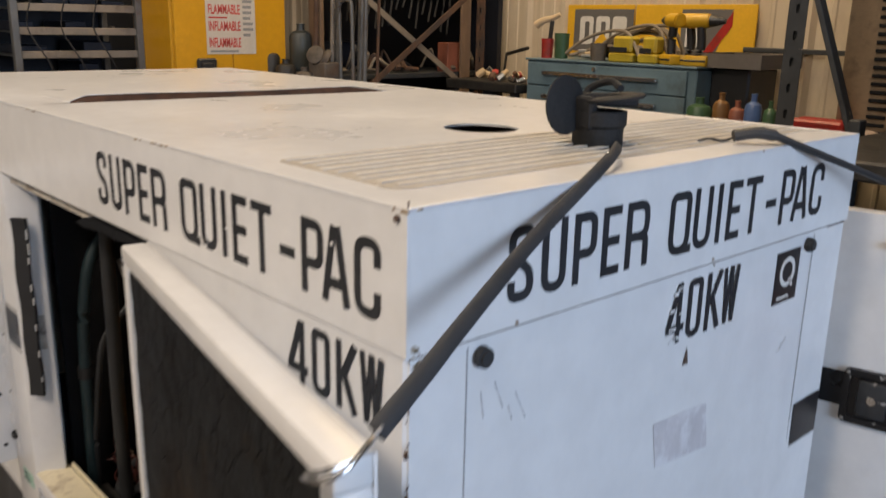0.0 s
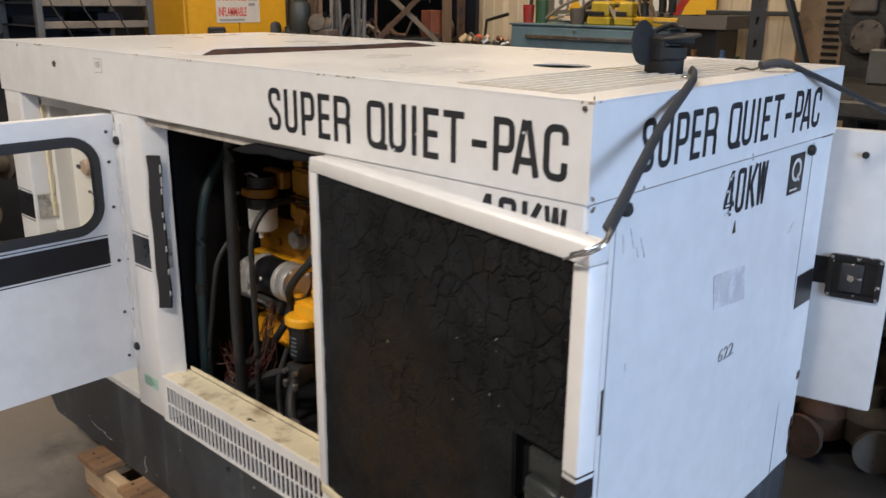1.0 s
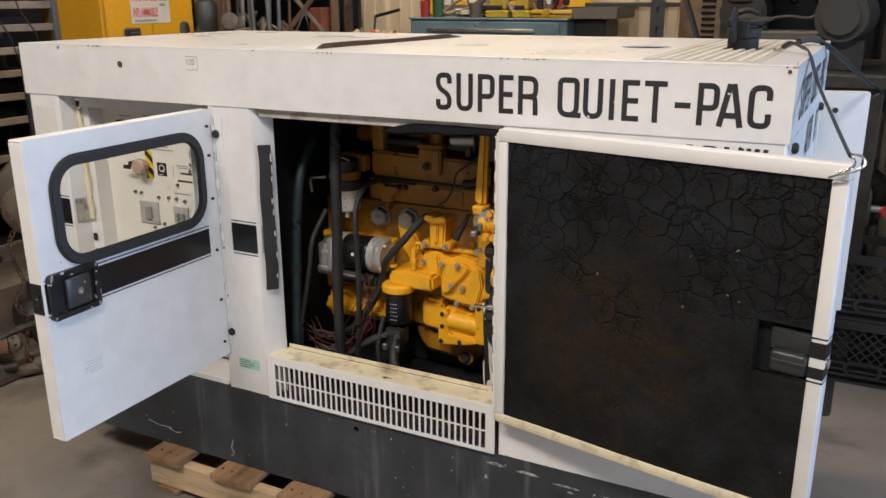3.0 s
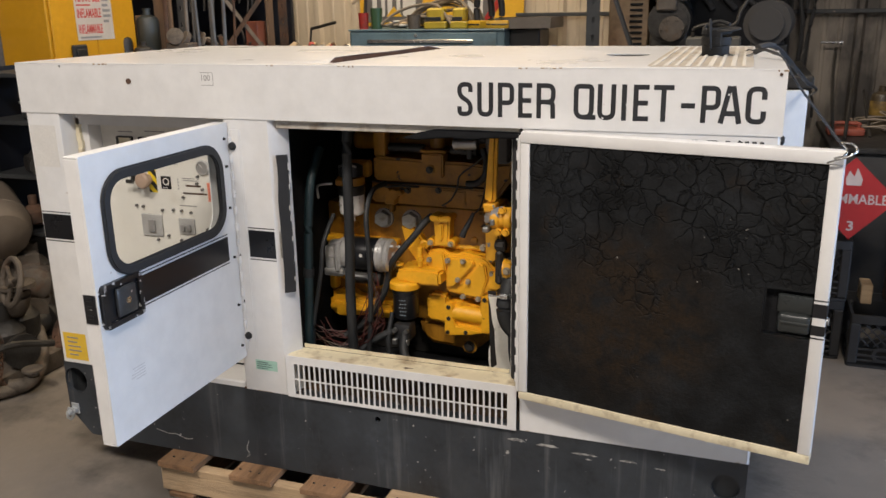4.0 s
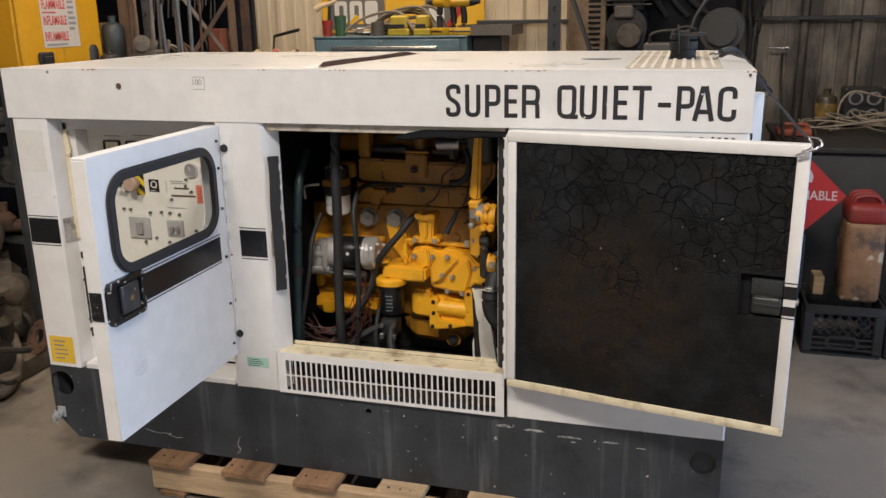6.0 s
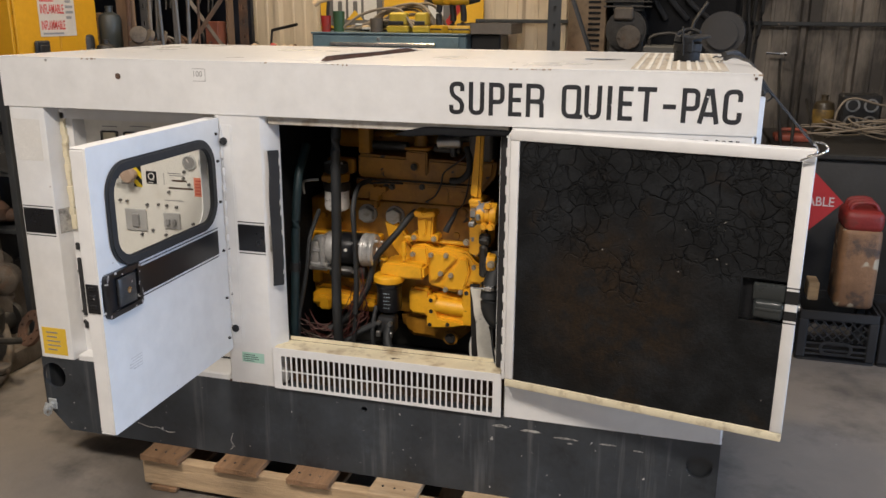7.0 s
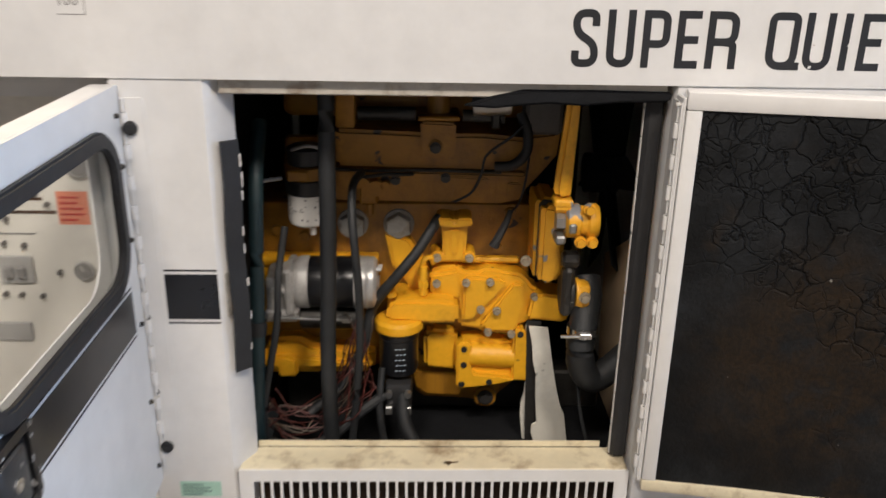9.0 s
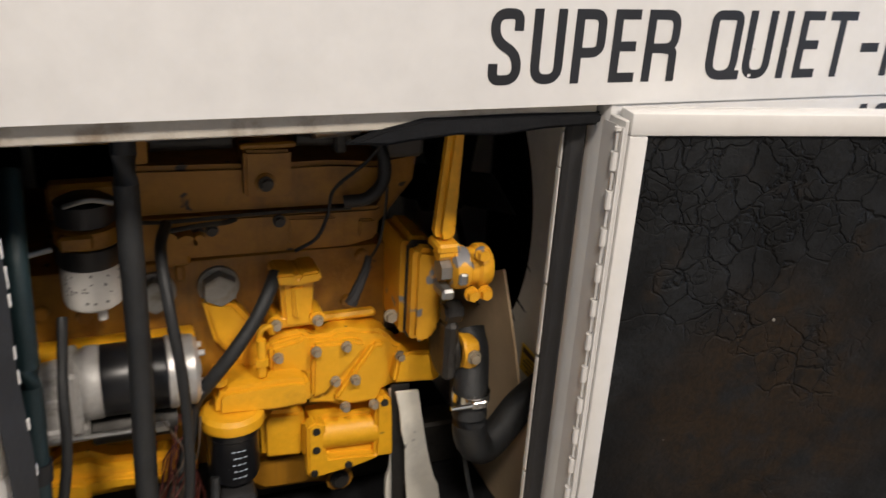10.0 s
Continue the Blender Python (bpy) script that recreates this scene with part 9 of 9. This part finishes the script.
for y_ in (1.95, 2.01, 2.07):
    tube(bm, [(0.635, y_, 0.735), (0.655, y_, 0.772), (0.735, y_, 0.776), (0.765, y_, 0.735)], 0.010, n=8)
parts("grip_bar", bm, MATS["dark_worn_red"], can)
ds = thing("hazard_placard", (0.40, 2.02, 0.61), "red diamond flammable placard leaning on the crate", "placard")
DM = Matrix.Translation((0.405, 1.895, 0.785)) @ pose(0, 0, 0, -8) @ SIDE
bm = bmesh.new()
plate(bm, [(0, -0.185), (0.185, 0), (0, 0.185), (-0.185, 0)], [], 0.004, DM)
part("board", bm, mat("placard_red", (0.36, 0.014, 0.016), 0.4, vary=0.1, bump=0.02), ds)
bm = bmesh.new()
letters(bm, "FLAMMABLE", -0.145, 0.145, -0.022, 0.022, Matrix.Translation((0, -0.0045, 0)) @ DM, 0.01, 0.0008)
letters(bm, "3", -0.014, 0.014, -0.145, -0.10, Matrix.Translation((0, -0.0045, 0)) @ DM, 0.02, 0.0008)
plate(bm, [(-0.03, 0.06), (0.03, 0.06), (0.035, 0.09), (0.01, 0.14), (0.0, 0.10), (-0.02, 0.125), (-0.035, 0.09)], [], 0.0008, Matrix.Translation((0, -0.0045, 0)) @ DM)
parts("placard_print", bm, mat("worn_placard_print", (0.50, 0.42, 0.40), 0.5, vary=0.2, bump=0), ds)
bm = bmesh.new()
plate(bm, rounded(-0.35, 0.15, 1.53, 2.60, 0.03), [], 0.005, Matrix.Translation((0, 0, 0.001)))
solo("floor_mat", bm, RUBBER, "dark steel-grey mat on the floor", "mat")

# ---- low clutter shelf before the cabinet ----
cs = thing("clutter_shelf", (-3.35, 1.05, 0), "low dark shelf crowded with wires and old parts", "shelf")
for x_ in (-3.52, -3.20):
    for y_ in (0.86, 1.33):
        bm = bmesh.new()
        box(bm, x_, x_ + 0.035, y_, y_ + 0.035, 0, 1.40, 0.003)
        part("upright", bm, RACKD, cs)
for z_ in (0.62, 0.90, 1.16, 1.38):
    bm = bmesh.new()
    box(bm, -3.515, -3.17, 0.865, 1.36, z_ - 0.02, z_, 0.003)
    part("shelf_board", bm, RACKD, cs)
bm = bmesh.new()
box(bm, -3.53, -3.522, 0.86, 1.365, 0.3, 1.40)
part("back_sheet", bm, BIN, cs)
rng = random.Random(91)
for z_ in (0.62, 0.90, 1.16):
    for k in range(5):
        y_ = 0.92 + 0.09 * k
        if rng.random() < 0.5:
            valve_body(-3.30 + rng.uniform(-0.06, 0.04), y_, z_, rng.uniform(0.45, 0.75), rng.uniform(0, 180), rng.choice((SCRAP, RUST, DSTEEL)))
        else:
            elbow(-3.28 + rng.uniform(-0.05, 0.03), y_, z_, rng.uniform(0.018, 0.032), rng.uniform(0, 360), rng.choice((SCRAP, RUST, STEEL)))
for k in range(7):
    bm = bmesh.new()
    z_ = rng.choice((0.90, 1.16, 1.38))
    y_ = rng.uniform(0.88, 1.2)
    tube(bm, [(-3.20, y_, z_ + 0.02), (-3.14, y_ + 0.04, z_ + 0.01), (-3.14, y_ + 0.10, z_ - 0.12), (-3.15, y_ + 0.16, z_ - 0.03), (-3.20, y_ + 0.20, z_ + 0.015)], rng.uniform(0.003, 0.006), n=6)
    solo("wire_loop", bm, rng.choice((CABLE, WIRER, RUBBER)), "loose wire trailing off the clutter shelf", "wire", "wires on the shelf")

# ---- scrap heap on the left ----
bm = bmesh.new()
turned(bm, [(0.0005, -0.09), (0.06, -0.08), (0.12, -0.05), (0.145, 0.0), (0.150, 0.04), (0.154, 0.044), (0.150, 0.05), (0.150, 0.26), (0.14, 0.28)], Matrix.Translation((-3.34, 0.70, 0.66)) @ pose(0, 0, 0, -70, 0, 60), 28)
solo("steel_drum_end", bm, mat("dusty_brown_tank", (0.15, 0.12, 0.09), 0.7, vary=0.2, scale=6, bump=0.2), "dusty brown tank lying on the scrap", "tank")
handwheel(-3.10, 0.50, 0.50, 0.105, pose(0, 0, 0, 75, 0, -25), SCRAP)
elbow(-3.22, 0.60, 0.27, 0.055, -20, SCRAP)
elbow(-3.02, 0.42, 0.02, 0.030, 30, SCRAP)
flange_ring(-2.99, 0.66, 0.22, 0.085, pose(0, 0, 0, 60, 0, -20), RUST)
flange_ring(-3.25, 0.35, 0.10, 0.08, pose(0, 0, 0, 30, 20, 0), SCRAP)
bm = bmesh.new()
tube(bm, [(-3.35, 0.80, 0.30), (-3.15, 0.66, 0.12), (-3.06, 0.50, 0.04), (-3.08, 0.36, 0.035), (-3.18, 0.26, 0.04)], 0.028, n=14)
solo("bent_pipe", bm, SCRAP, "bent brown exhaust pipe on the floor", "pipe")
rng = random.Random(60)
for k in range(46):
    x_ = rng.uniform(-3.85, -3.12)
    y_ = rng.uniform(-0.9, 1.25)
    z_ = max(0.0, (-3.0 - x_) * 1.15 * rng.uniform(0.2, 1.0))
    m_ = rng.choice((SCRAP, SCRAP, RUST, DSTEEL))
    pick = rng.random()
    if pick < 0.22:
        valve_body(x_, y_, z_, rng.uniform(0.7, 1.3), rng.uniform(0, 180), m_)
    elif pick < 0.42:
        elbow(x_, y_, z_, rng.uniform(0.025, 0.05), rng.uniform(0, 360), m_)
    elif pick < 0.62:
        flange_ring(x_, y_, z_ + 0.05, rng.uniform(0.05, 0.11), pose(0, 0, 0, rng.uniform(20, 90), 0, rng.uniform(0, 180)), m_)
    elif pick < 0.78:
        motor(x_, y_, z_, rng.uniform(0.6, 1.0), rng.uniform(0, 180), m_)
    else:
        bm = bmesh.new()
        a = rng.uniform(0, 3.1)
        l_ = rng.uniform(0.2, 0.5)
        tube(bm, [(x_, y_, z_ + 0.02), (x_ + l_ * 0.5 * math.cos(a), y_ + l_ * 0.5 * math.sin(a), z_ + 0.10), (x_ + l_ * math.cos(a) * 0.8, y_ + l_ * math.sin(a), z_ + 0.05)], rng.uniform(0.012, 0.028), n=8)
        solo("scrap_pipe", bm, m_, "short rusty pipe in the scrap", "pipe", "scrap parts")
bm = bmesh.new()
for k in range(40):
    y_ = 0.36 + 0.02 * math.sin(k * 0.5)
    c = Vector((-3.08 + 0.012 * math.sin(k * 0.8), y_, 0.75 - 0.018 * k))
    m = Matrix.Translation(c) @ pose(0, 0, 0, 90, 0, 90 * (k % 2))
    tube(bm, [m @ Vector((0.009 * math.cos(a), 0.015 * math.sin(a), 0)) for a in [2 * math.pi * j / 8 for j in range(9)]], 0.003, n=5, steps=1)
solo("chain", bm, RUST, "rusty chain hanging over the scrap", "chain", kind="stuff")
bm = bmesh.new()
box(bm, -3.90, -3.10, -0.95, 1.30, 0.001, 0.10, 0.01)
box(bm, -3.90, -3.35, -0.95, 1.30, 0.10, 0.36, 0.02)
solo("scrap_bed", bm, SCRAP, "low heap of rusty scrap metal", "scrap", kind="stuff")
